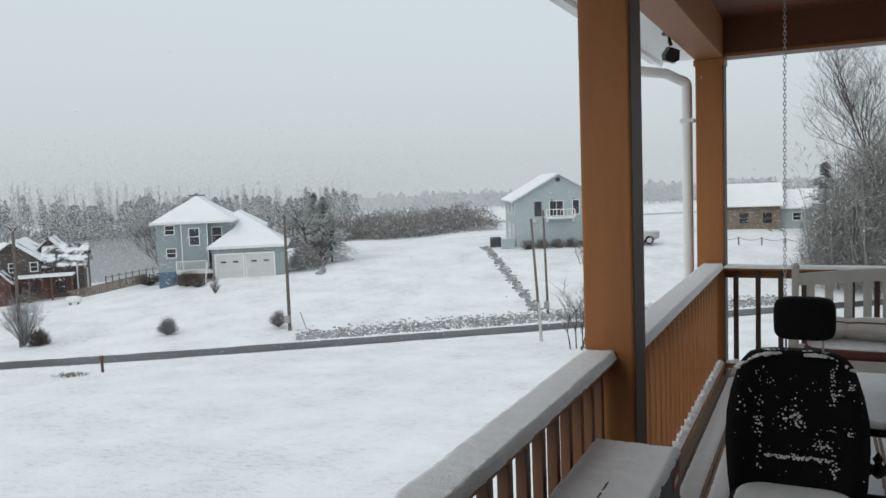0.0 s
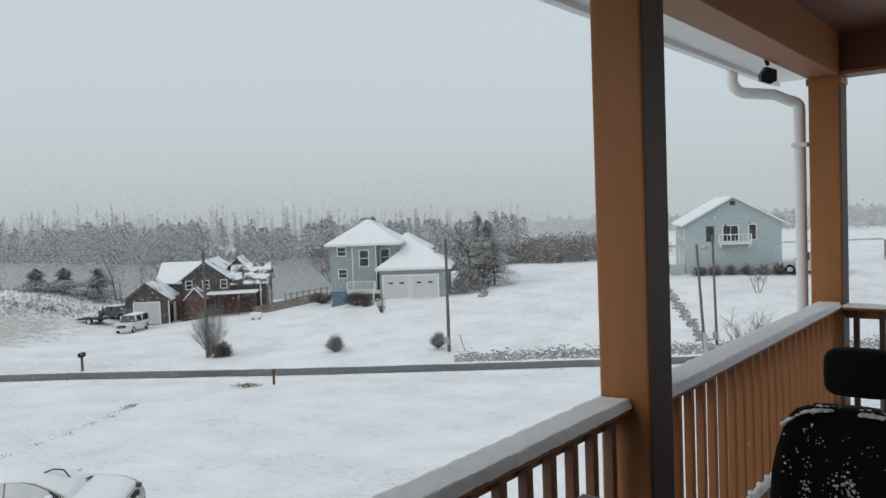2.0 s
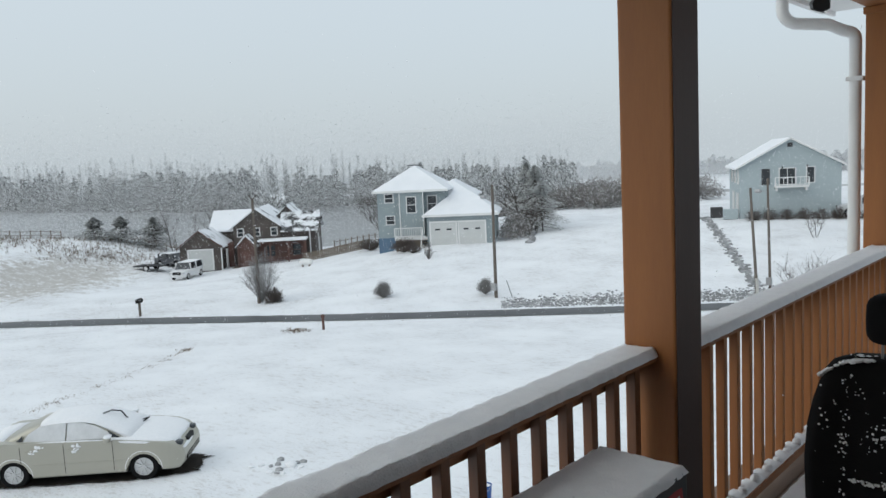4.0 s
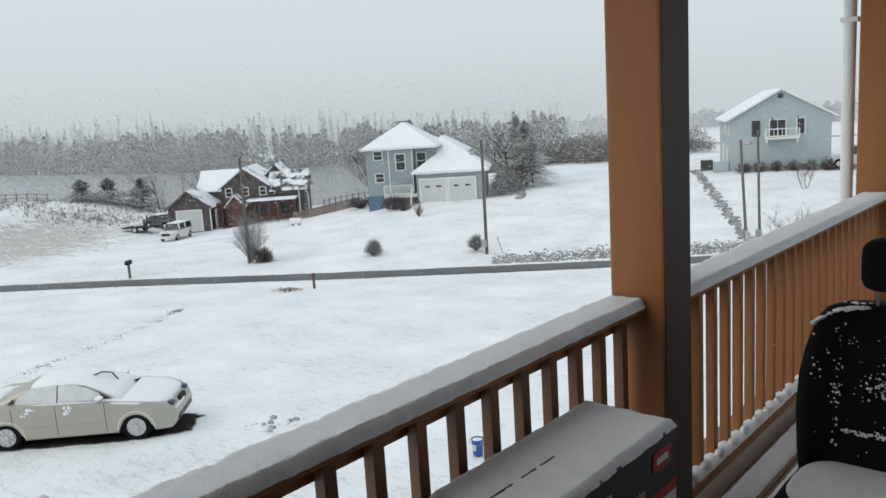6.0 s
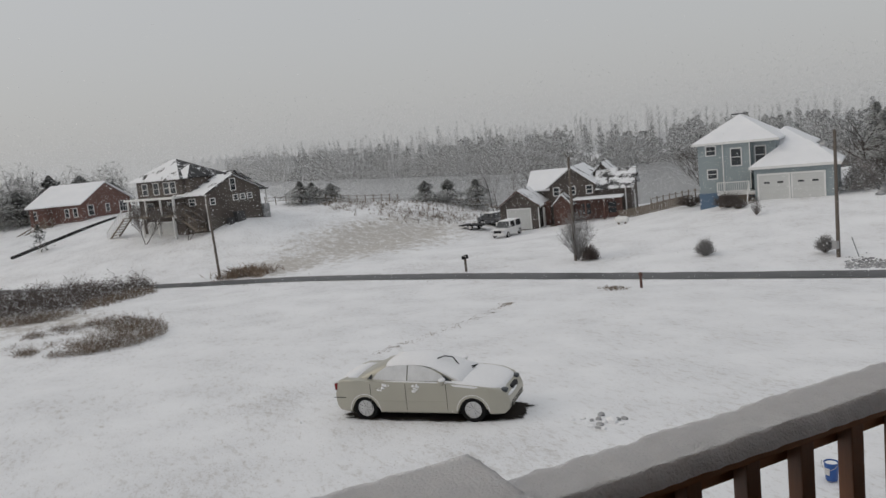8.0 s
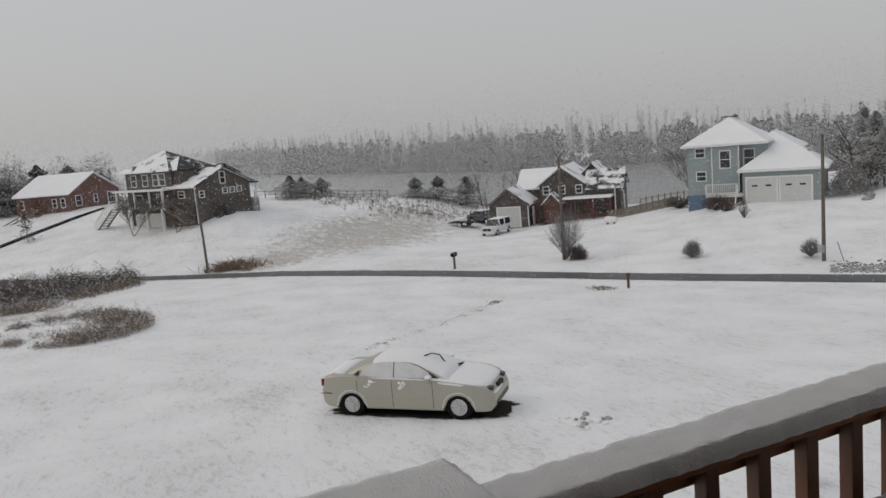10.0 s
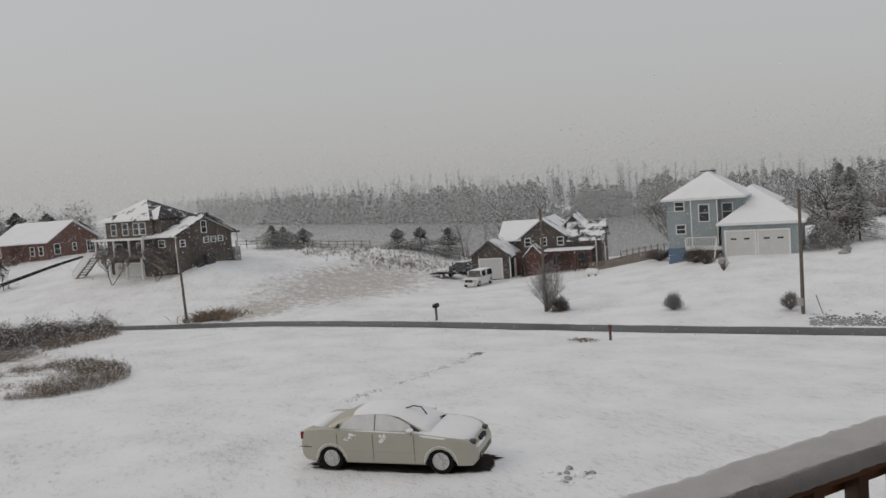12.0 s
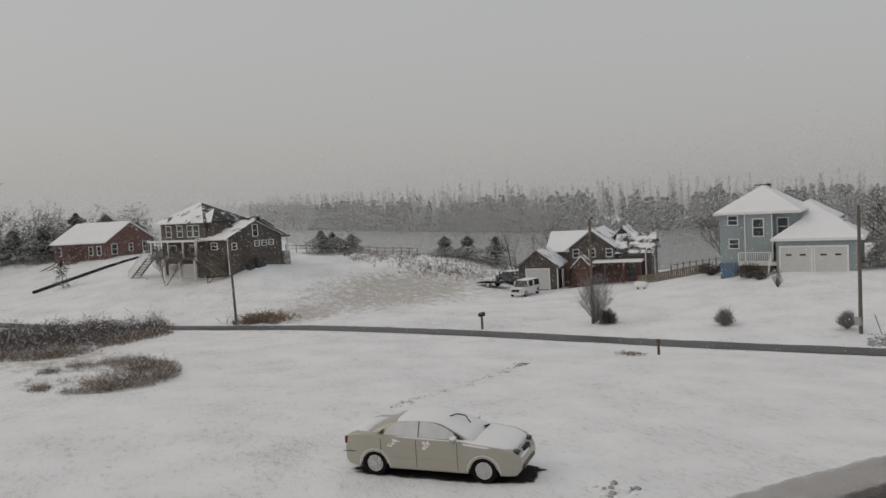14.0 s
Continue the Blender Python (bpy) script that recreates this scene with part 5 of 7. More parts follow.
def arch_outline(prof, wheels, sill, r):
    """Body silhouette with round wheel openings; prof runs over the top from tail to nose."""
    pts = list(prof)
    for wx in sorted(wheels, reverse=True):
        pts.append((wx + r, sill))
        for k in range(1, 12):
            a = math.pi * k / 12
            pts.append((wx + r * math.cos(a), sill + 0.06 + r * math.sin(a)))
        pts.append((wx - r, sill))
    return pts


def shell(bm, pts, half, bevel):
    """The outline drawn out across the car, its flanks drawn in towards both ends, strip by strip."""
    n = len(pts)
    a, b = ([bm.verts.new((x, y, z)) for x, z in pts] for y in (-half, half))
    fa = bm.faces.new(a)
    fb = bm.faces.new(b[::-1])
    for i in range(n):
        bm.faces.new((a[i], b[i], b[(i + 1) % n], a[(i + 1) % n]))
    if bevel:
        es = list({e for f4 in (fa, fb) for e in f4.edges})
        bmesh.ops.bevel(bm, geom=es, offset=bevel, segments=3, affect="EDGES", profile=0.5)
    for x in (-2.25, -2.1, -1.95, -1.75, 1.75, 1.9, 2.05, 2.2):
        bmesh.ops.bisect_plane(bm, geom=bm.verts[:] + bm.edges[:] + bm.faces[:], plane_co=(x, 0, 0), plane_no=(1, 0, 0))
    for v in bm.verts:
        end = max(0.0, (abs(v.co.x) - 1.75) / 0.72)
        v.co.y *= 1 - (0.3 if v.co.x > 0 else 0.18) * end * end
    return bm


def cabin_form(bm, base, top, z0, z1, hw0, hw1):
    """Greenhouse between a base and a top stretch in x."""
    (a0, a1), (b0, b1) = base, top
    v = [bm.verts.new(p) for p in ((a0, -hw0, z0), (a1, -hw0, z0), (a1, hw0, z0), (a0, hw0, z0), (b0, -hw1, z1), (b1, -hw1, z1), (b1, hw1, z1), (b0, hw1, z1))]
    for q in ((4, 5, 6, 7), (0, 1, 5, 4), (1, 2, 6, 5), (2, 3, 7, 6), (3, 0, 4, 7), (3, 2, 1, 0)):
        bm.faces.new([v[k] for k in q])
    bmesh.ops.bevel(bm, geom=bm.edges[:], offset=0.06, segments=3, affect="EDGES", profile=0.5)
    return bm


def wheel(parent, x, y, r, side, mat_rim, spokes=8):
    w = part("wheel", lathe(bmesh.new(), [(r * 0.64, -0.1), (r * 0.92, -0.1), (r, -0.07), (r, 0.07), (r * 0.92, 0.1), (r * 0.64, 0.1), (r * 0.64, 0.03)], 28), M_TYRE, parent, smooth_it=False)
    w.matrix_local = pose(x, y, r, 90 if side < 0 else -90, 0, 0)
    bm = lathe(bmesh.new(), [(r * 0.65, 0.055), (r * 0.65, 0.101), (r * 0.60, 0.102), (r * 0.59, 0.06)], 28)
    for k in range(spokes):
        a = 2 * math.pi * k / spokes
        c, s = math.cos(a), math.sin(a)
        pr = [(0.03, -0.010), (r * 0.6, -0.026), (r * 0.6, 0.026), (0.03, 0.010)]
        lo = [bm.verts.new((p * c - q * s, p * s + q * c, 0.06)) for p, q in pr]
        hi = [bm.verts.new((p * c - q * s, p * s + q * c, 0.092)) for p, q in pr]
        bm.faces.new(hi)
        for i in range(4):
            bm.faces.new((lo[i], lo[(i + 1) % 4], hi[(i + 1) % 4], hi[i]))
    lathe(bm, [(0.045, 0.06), (0.045, 0.1), (0.025, 0.105)], 12)
    part("rim", bm, mat_rim, w)
    part("hub_shadow", lathe(bmesh.new(), [(r * 0.6, 0.031), (r * 0.6, 0.04)], 20), M_DARK, w)
    return w


def snow_ribbon(pts, half0, thick, taper=None, seed=0, cuts=14):
    """Snow lying over a run of (x, z, half width)."""
    bm = bmesh.new()
    rows = []
    for x, z, hw in pts:
        row = []
        for i in range(cuts + 1):
            u = -1 + 2 * i / cuts
            k = 1 - abs(u) ** 6
            row.append(bm.verts.new((x + 0.02 * noise.noise((x * 5, u * 4, seed)), u * hw, z + thick * k * (1 + 0.25 * noise.noise((x * 4, u * 3, seed + 2))) - 0.02 * abs(u) ** 3)))
        rows.append(row)
    for r0, r1 in zip(rows, rows[1:]):
        for i in range(cuts):
            bm.faces.new((r0[i], r0[i + 1], r1[i + 1], r1[i]))
    rim = rows[0] + [r[-1] for r in rows[1:]] + rows[-1][-2::-1] + [r[0] for r in rows[-2:0:-1]]
    low = [bm.verts.new((v.co.x, v.co.y * 0.985, v.co.z - 0.05)) for v in rim]
    for i in range(len(rim)):
        k = (i + 1) % len(rim)
        bm.faces.new((rim[i], low[i], low[k], rim[k]))
    return bm


def sedan():
    gz = -5.335
    c = empty("car", pose(-17.2, 8.03, gz, 0, 0, 45.5), "champagne four-door sedan parked on the lawn under fresh snow", "car")
    prof = [(-2.22, 0.25), (-2.33, 0.36), (-2.36, 0.52), (-2.34, 0.66), (-2.29, 0.90), (-2.22, 1.03), (-2.05, 1.08), (-1.6, 1.08), (-0.6, 1.03), (0.4, 1.01),
            (0.95, 1.00), (1.4, 0.96), (1.85, 0.90), (2.12, 0.83), (2.28, 0.72), (2.36, 0.58), (2.38, 0.44), (2.34, 0.29), (2.24, 0.20)]
    part("body", shell(bmesh.new(), arch_outline(prof, (1.47, -1.46), 0.22, 0.41), 0.92, 0.05), M_CAR, c)
    line = [(-1.80, 1.05), (-1.5, 1.16), (-1.2, 1.30), (-0.9, 1.385), (-0.6, 1.42), (-0.2, 1.43), (0.1, 1.415), (0.35, 1.365), (0.65, 1.24), (0.95, 1.10), (1.2, 0.99)]

    def canopy(bm, stations, foot, lift, spread):
        """The rounded cabin over a run of (x, z); foot: the lowest height of its flanks, as a share of the way up."""
        rows = []
        for x, z in stations:
            k = max(0.0, (z - 0.95) / 0.44)
            lo = 0.95 + (z - 0.95) * foot
            kl = max(0.0, (lo - 0.95) / 0.44)
            half = [(0.80 - 0.20 * kl + spread, lo), (0.80 - 0.20 * k + spread * 0.8, z - 0.05 + lift * 0.4), (0.74 - 0.20 * k, z + lift * 0.9), (0.36, z + 0.025 + lift), (0.0, z + 0.03 + lift)]
            ring = [(-y, q) for y, q in half] + [(y, q) for y, q in half[-2::-1]]
            rows.append([bm.verts.new((x, y, q)) for y, q in ring])
        for r0, r1 in zip(rows, rows[1:]):
            for i in range(8):
                bm.faces.new((r0[i], r0[i + 1], r1[i + 1], r1[i]))
        bm.faces.new(rows[0][::-1])
        bm.faces.new(rows[-1])
        bm.faces.new([r[0] for r in rows] + [r[-1] for r in rows[::-1]])
        return bm

    part("greenhouse", canopy(bmesh.new(), line, 0.0, 0.0, 0.0), M_CAR, c, smooth_it=True)
    for s in (-1, 1):
        for outline in (((-1.28, 0.16), (-0.30, 0.16), (-0.30, 0.96), (-0.6, 0.94), (-0.92, 0.84), (-1.14, 0.56)),
                        ((-0.27, 0.16), (0.84, 0.16), (0.64, 0.46), (0.38, 0.74), (0.1, 0.91), (-0.27, 0.96))):
            bm = bmesh.new()
            k6 = len(outline)
            v = [bm.verts.new((x, s * (0.80 - 0.20 * k + off + 0.004), 0.95 + 0.47 * k)) for off in (0.0, 0.014) for x, k in outline]
            bm.faces.new(v[:k6])
            bm.faces.new(v[k6:][::-1])
            for i in range(k6):
                bm.faces.new((v[i], v[i + k6], v[(i + 1) % k6 + k6], v[(i + 1) % k6]))
            part("side_window", bm, M_ICE, c, "window iced over with snow")
        for a0, a1 in ((-1.45, -1.27), (0.76, 0.95)):
            bm = bmesh.new()
            v = []
            for off in (0.0, 0.016):
                for x, k in ((a0, 0.16), (a1, 0.16), ((a0 + a1) / 2 + (0.08 if a0 < 0 else -0.2), 0.50)):
                    v.append(bm.verts.new((x, s * (0.80 - 0.20 * k + off + 0.004), 0.95 + 0.47 * k)))
            bm.faces.new(v[:3])
            bm.faces.new(v[3:][::-1])
            for i in range(3):
                bm.faces.new((v[i], v[i + 3], v[(i + 1) % 3 + 3], v[(i + 1) % 3]))
            part("quarter_glass", bm, M_GLASS, c)
        part("belt_trim", boxes((-1.35, 0.62, s * 0.868 - 0.006, s * 0.868 + 0.006, 1.02, 1.034)), M_DARK, c)
        for x in (-0.30, 0.80, -1.28):
            part("door_seam", boxes((x, x + 0.012, s * 0.921 - 0.002, s * 0.921 + 0.002, 0.30, 0.99)), M_DARK, c)
        for x in (-1.05, -0.1):
            part("door_handle", boxes((x - 0.1, x + 0.1, s * 0.93 - 0.014, s * 0.93 + 0.014, 0.84, 0.875), bevel=0.008), M_CAR, c)
        part("rub_strip", boxes((-1.05, 1.05, s * 0.922 - 0.006, s * 0.922 + 0.006, 0.52, 0.535)), M_CAR, c)
        m = part("mirror", quilt(bmesh.new(), 0.72, s * 0.97, 1.06, 0.07, 0.11, 0.075, 4, 12, 8), M_CAR, c, smooth_it=True)
        part("mirror_snow", quilt(bmesh.new(), 0.74, s * 0.98, 1.12, 0.08, 0.11, 0.035, 3, 12, 6), M_SNOW, m)
        for x in (1.47, -1.46):
            wheel(c, x, s * 0.805, 0.33, s, M_RIM, 9)
            part("wheel_well", prism(bmesh.new(), [(x + 0.42 * math.cos(math.pi * k / 12), 0.28 + 0.42 * math.sin(math.pi * k / 12)) for k in range(13)], s * 0.3 - 0.3, s * 0.3 + 0.3), M_DARK, c)
            bm = bmesh.new()
            pipe(bm, [(x + 0.422 * math.cos(math.pi * k / 14), s * 0.917, 0.285 + 0.422 * math.sin(math.pi * k / 14)) for k in range(15)], 0.009, 5)
            part("arch_snow", bm, M_SNOW, c)
        part("headlamp", quilt(bmesh.new(), 2.17, s * 0.58, 0.745, 0.15, 0.15, 0.06, 3, 14, 8), M_GLASS, c, "dark headlamp", True)
        part("tail_lamp", boxes((-2.345, -2.16, s * 0.80 - 0.035, s * 0.80 + 0.035, 0.78, 0.97), bevel=0.025), M_LAMPRED, c)
    part("grille", boxes((2.22, 2.345, -0.22, 0.30, 0.60, 0.74), bevel=0.03), M_DARK, c)
    part("lower_grille", boxes((2.33, 2.395, -0.55, 0.55, 0.33, 0.45), bevel=0.02), M_DARK, c)
    for k in range(4):
        part("grille_bar", boxes((2.39, 2.40, -0.54, 0.54, 0.345 + 0.03 * k, 0.352 + 0.03 * k)), M_CAR, c)
    part("rear_bumper_seam", boxes((-2.362, -2.0, -0.90, -0.885, 0.60, 0.612)), M_DARK, c)
    part("underbody", boxes((-1.9, 2.1, -0.72, 0.72, 0.15, 0.30)), M_DARK, c)
    part("roof_snow", canopy(bmesh.new(), [(x, z) for x, z in line if x > -1.0], 0.93, 0.035, 0.02), M_SNOW, c, "snow over roof and screens", True)
    part("rear_glass_snow", snow_ribbon([(-1.75, 1.06, 0.55), (-1.5, 1.15, 0.58), (-1.2, 1.28, 0.56), (-0.95, 1.35, 0.56)], 0, 0.035, seed=3), M_SNOW, c, "", True)
    part("bonnet_snow", snow_ribbon([(0.70, 1.03, 0.87), (0.98, 1.0, 0.93), (1.2, 0.985, 0.94), (1.5, 0.955, 0.94), (1.85, 0.905, 0.90), (2.02, 0.86, 0.83), (2.14, 0.82, 0.72), (2.2, 0.78, 0.60)], 0, 0.05, seed=5), M_SNOW, c, "snow on the bonnet", True)
    part("boot_snow", snow_ribbon([(-2.22, 1.04, 0.70), (-2.0, 1.08, 0.78), (-1.65, 1.085, 0.78)], 0, 0.022, seed=7), M_SNOW, c, "snow on the boot", True)
    for s in (-1, 1):
        part("sill_snow", snow_ribbon([(-1.0, 1.025, 0.02), (-0.6, 1.025, 0.025), (0.2, 1.015, 0.03), (0.8, 1.01, 0.06)], 0, 0.02, seed=11), M_SNOW, c, "", True).location = (0, s * 0.86, 0)
    part("front_bumper_snow", quilt(bmesh.new(), 2.31, -0.25, 0.635, 0.07, 0.42, 0.03, 3, 16, 6), M_SNOW, c, "", True)
    part("wiper", pipe(bmesh.new(), [(0.36, -0.12, 1.42), (0.52, 0.02, 1.45), (0.72, 0.08, 1.40), (0.85, 0.1, 1.2)], 0.017, 6), M_DARK, c)
    part("wiper", pipe(bmesh.new(), [(1.02, 0.24, 1.06), (1.26, 0.40, 1.10), (1.16, 0.18, 1.05)], 0.017, 6), M_DARK, c)
    rnd = random.Random(12)
    for x, z, n in ((-1.0, 0.86, 7), (-0.86, 0.95, 9), (-0.06, 0.83, 10), (0.04, 0.93, 8)):
        bm = bmesh.new()
        for _ in range(n):
            q = rnd.uniform(0.02, 0.045)
            quilt(bm, x + rnd.gauss(0, 0.045), -0.925, z + rnd.gauss(0, 0.032), q, 0.022, q * 0.8, 2.2, 10, 6)
        part("door_snow", bm, M_SNOW, c, "clinging lump of snow", True)
    return c


sedan()
bm = bmesh.new()
cx, cy = -17.2, 8.03
pts = []
for i in range(400):
    a = 2 * math.pi * i / 400
    r = 1 + 0.10 * noise.noise((math.cos(a) * 6, math.sin(a) * 6, 4)) + 0.09 * noise.noise((math.cos(a) * 30, math.sin(a) * 30, 2))
    u, v = 2.38 * r * math.copysign(abs(math.cos(a)) ** 0.5, math.cos(a)) + 0.2, 0.93 * r * math.copysign(abs(math.sin(a)) ** 0.5, math.sin(a)) - 0.02
    x, y = cx + u * 0.6756 - v * 0.7373, cy + u * 0.7373 + v * 0.6756
    pts.append(bm.verts.new((x, y, lumpy(x, y, *along(x, y)) + 0.03)))
bm.faces.new(pts)
tagged(part("bare_patch", bm, M_DIRT), "bare dark grass sheltered beneath the parked car", "ground", kind="stuff")


def far_vehicle(name, m, label, category, L, hw, prof, base, top, z0, z1, paint, wr=0.36, snow_top=True):
    c = empty(name, m, label, category)
    wx = L / 2 - 0.9
    part("body", shell(bmesh.new(), arch_outline(prof, (wx, -wx), 0.35, wr + 0.06), hw, 0.04), paint, c)
    part("greenhouse", cabin_form(bmesh.new(), base, top, z0, z1, hw * 0.92, hw * 0.78), M_GLASS, c)
    part("roof", boxes((top[0], top[1], -hw * 0.8, hw * 0.8, z1 - 0.02, z1 + 0.05), bevel=0.02), M_SNOW if snow_top else paint, c, "snow-covered roof")
    for x in (base[0] + 0.1, (base[0] + base[1]) / 2, base[1] - 0.35):
        for s in (-1, 1):
            part("pillar", boxes((x - 0.07, x + 0.07, s * hw * 0.87 - 0.06, s * hw * 0.87 + 0.06, z0, z1 - 0.03)), paint, c)
    for s in (-1, 1):
        for x in (wx, -wx):
            wheel(c, x, s * (hw - 0.12), wr, s, M_RIM, 6)
        part("headlamp", boxes((L / 2 - 0.12, L / 2 + 0.01, s * hw * 0.75 - 0.14, s * hw * 0.75 + 0.14, 0.75, 0.92)), M_GREYP, c)
    part("grille", boxes((L / 2 - 0.05, L / 2 + 0.02, -hw * 0.5, hw * 0.5, 0.65, 0.95)), M_DARK, c)
    return c


suv_prof = [(-2.45, 0.4), (-2.5, 0.7), (-2.48, 1.1), (1.0, 1.12), (1.3, 1.1), (2.3, 1.0), (2.48, 0.85), (2.5, 0.5), (2.45, 0.35)]
far_vehicle("car", on(-65.2, 38.0, -56, 0.02), "white sport utility vehicle parked on the snowy drive", "car", 5.0, 0.98, suv_prof, (-2.4, 1.2), (-2.25, 0.55), 1.08, 1.82, M_WCAR).scale = (0.82, 0.82, 0.82)
truck_prof = [(-2.7, 0.5), (-2.75, 0.75), (-2.75, 1.12), (-0.6, 1.12), (1.2, 1.1), (2.4, 1.02), (2.7, 0.85), (2.72, 0.55), (2.65, 0.4)]
far_vehicle("pickup_truck", on(-14.9, 71.2, 200, 0.02), "silver pickup truck parked beside the grey house", "truck", 5.4, 0.98, truck_prof, (-0.9, 1.3), (-0.7, 0.6), 1.08, 1.8, M_SILVER)
sed_prof = [(-2.1, 0.35), (-2.15, 0.6), (-2.1, 0.92), (1.0, 0.92), (1.9, 0.8), (2.1, 0.6), (2.1, 0.35)]
far_vehicle("car", on(-72.6, 40.9, 10, 0.02), "dark car half hidden behind a garage", "car", 4.3, 0.88, sed_prof, (-1.6, 1.1), (-1.0, 0.3), 0.9, 1.38, M_DKCAR, 0.31)
tr = empty("trailer", on(-71.2, 37.6, 30), "low flat utility trailer in the snow", "trailer")
part("bed", boxes((-1.5, 1.5, -0.8, 0.8, 0.45, 0.55), (1.5, 2.4, -0.05, 0.05, 0.45, 0.52)), M_DARK, tr)
for s in (-1, 1):
    wheel(tr, 0, s * 0.9, 0.32, s, M_RIM, 5)

# ---- poles, boxes and small yard things ----
def utility_pole(x, y, h, r, lean, label, lamp=False, crossarm=False):
    p = empty("utility_pole", on(x, y, 0, -0.1), label, "pole", "poles by the road")
    part("shaft", tube(bmesh.new(), (0, 0, 0), (lean[0], lean[1], h), r, r * 0.72, 12), M_POLE, p)
    if lamp:
        part("lamp_arm", pipe(bmesh.new(), [(lean[0], lean[1], h * 0.88), (lean[0] - 0.3, lean[1] - 0.3, h * 0.9)], 0.03, 6), M_STEEL, p)
        part("lamp_head", quilt(bmesh.new(), lean[0] - 0.4, lean[1] - 0.4, h * 0.895, 0.2, 0.16, 0.12, 3, 12, 6), M_STEEL, p)
        part("meter", boxes((-0.16, 0.16, -0.28, -0.12, 0.5, 0.95)), M_STEEL, p)
    if crossarm:
        part("insulator", tube(tube(bmesh.new(), (lean[0], lean[1], h), (lean[0] + 0.2, lean[1] + 0.2, h + 0.35), 0.03), (lean[0], lean[1], h), (lean[0] - 0.18, lean[1] - 0.18, h + 0.35), 0.03), M_POLE, p)
    return p


utility_pole(-28.48, 38.22, 7.1, 0.11, (-0.05, 0.1), "wooden utility pole with a lamp beside the lane", lamp=True)
utility_pole(-41.96, 29.91, 6.9, 0.115, (0.0, 0.05), "wooden utility pole rising from a bush", crossarm=True)
utility_pole(-60.83, 9.55, 6.6, 0.105, (-0.1, -0.15), "wooden utility pole beside the lane")
utility_pole(-12.28, 38.37, 6.6, 0.08, (-0.35, -0.1), "slim leaning pole with a pale lower sleeve")
utility_pole(-14.77, 47.13, 6.8, 0.085, (-0.15, 0.0), "slim grey pole beside the stony ditch", lamp=True)
part("guard", tube(bmesh.new(), (0, 0, 0.1), (-0.09, -0.03, 2.2), 0.088, 0.086, 12), M_SWING, bpy.data.objects["utility_pole.003"])
part("guy_marker", tube(bmesh.new(), (0.9, 0.5, 0.0), (0.6, 0.35, 1.1), 0.03, n=6), M_STEEL, bpy.data.objects["utility_pole"])


def mailbox():
    m = empty("mailbox", on(-45.12, 23.22, 35), "dark mailbox on a short post beside the lane", "mailbox")
    part("post", boxes((-0.06, 0.06, -0.06, 0.06, -0.2, 0.85)), M_POLE, m)
    part("box", prism(bmesh.new(), [(-0.12, 0.85), (0.12, 0.85), (0.12, 1.0)] + [(0.12 * math.cos(math.pi * k / 8), 1.0 + 0.12 * math.sin(math.pi * k / 8)) for k in range(1, 8)] + [(-0.12, 1.0)], -0.26, 0.26), M_DARK, m)
    return m


mailbox()
st = empty("marker_post", on(-30.58, 26.04), "short brown wooden marker post in the snow", "post")
part("stake", boxes((-0.05, 0.05, -0.05, 0.05, -0.2, 0.82), bevel=0.01), M_REDWOOD, st)
part("head", boxes((-0.09, 0.09, -0.07, 0.07, 0.62, 0.78), bevel=0.02), M_REDWOOD, st)
part("cap_snow", quilt(bmesh.new(), 0, 0, 0.83, 0.06, 0.06, 0.03, 2.5, 10, 6), M_SNOW, st)


def bucket():
    b = empty("bucket", on(-8.27, 12.07, 0, 0.01), "blue plastic bucket standing on the snowy lawn", "bucket")
    mb = material("blue_plastic", (0.02, 0.09, 0.32), 0.4, (0.03, 0.08, 0.25), 6, 0.5, 0.05, 40)
    part("pail", lathe(bmesh.new(), [(0.10, 0), (0.105, 0.01), (0.125, 0.33), (0.132, 0.335), (0.132, 0.345), (0.12, 0.345), (0.10, 0.06)], 24), mb, b, smooth_it=False)
    part("label", boxes((-0.05, 0.05, -0.122, -0.112, 0.12, 0.25)), M_GREYP, b)
    part("rim_snow", lathe(bmesh.new(), [(0.115, 0.31), (0.105, 0.325), (0.02, 0.335)], 20), M_SNOW, b)
    part("handle", pipe(bmesh.new(), [(0.16 * math.cos(a), 0.16 * math.sin(a) * 0.5 - 0.05, 0.34 - 0.12 * abs(math.sin(a))) for a in [math.pi + math.pi * k / 10 for k in range(11)]], 0.005, 5), M_STEEL, b)
    return b


bucket()
tk = empty("propane_tank", on(-54.75, 43.91, 40), "white propane tank beside the dark house", "tank")
part("tank", quilt(bmesh.new(), 0, 0, 0.42, 0.62, 0.28, 0.28, 3.0, 20, 12), M_WHITE, tk, smooth_it=True)
for x in (-0.3, 0.3):
    part("foot", boxes((x - 0.06, x + 0.06, -0.2, 0.2, 0.0, 0.2)), M_TIMBER, tk)


def rock(bm, x, y, z, s, rnd):
    r = bmesh.ops.create_icosphere(bm, subdivisions=1, radius=1.0)
    sx, sy, sz = s * rnd.uniform(0.7, 1.4), s * rnd.uniform(0.7, 1.3), s * rnd.uniform(0.4, 0.8)
    a = rnd.uniform(0, 6.28)
    for v in r["verts"]:
        k = 1 + rnd.uniform(-0.18, 0.18)
        px, py = v.co.x * sx * k, v.co.y * sy * k
        v.co = (x + px * math.cos(a) - py * math.sin(a), y + px * math.sin(a) + py * math.cos(a), z + v.co.z * sz * k)


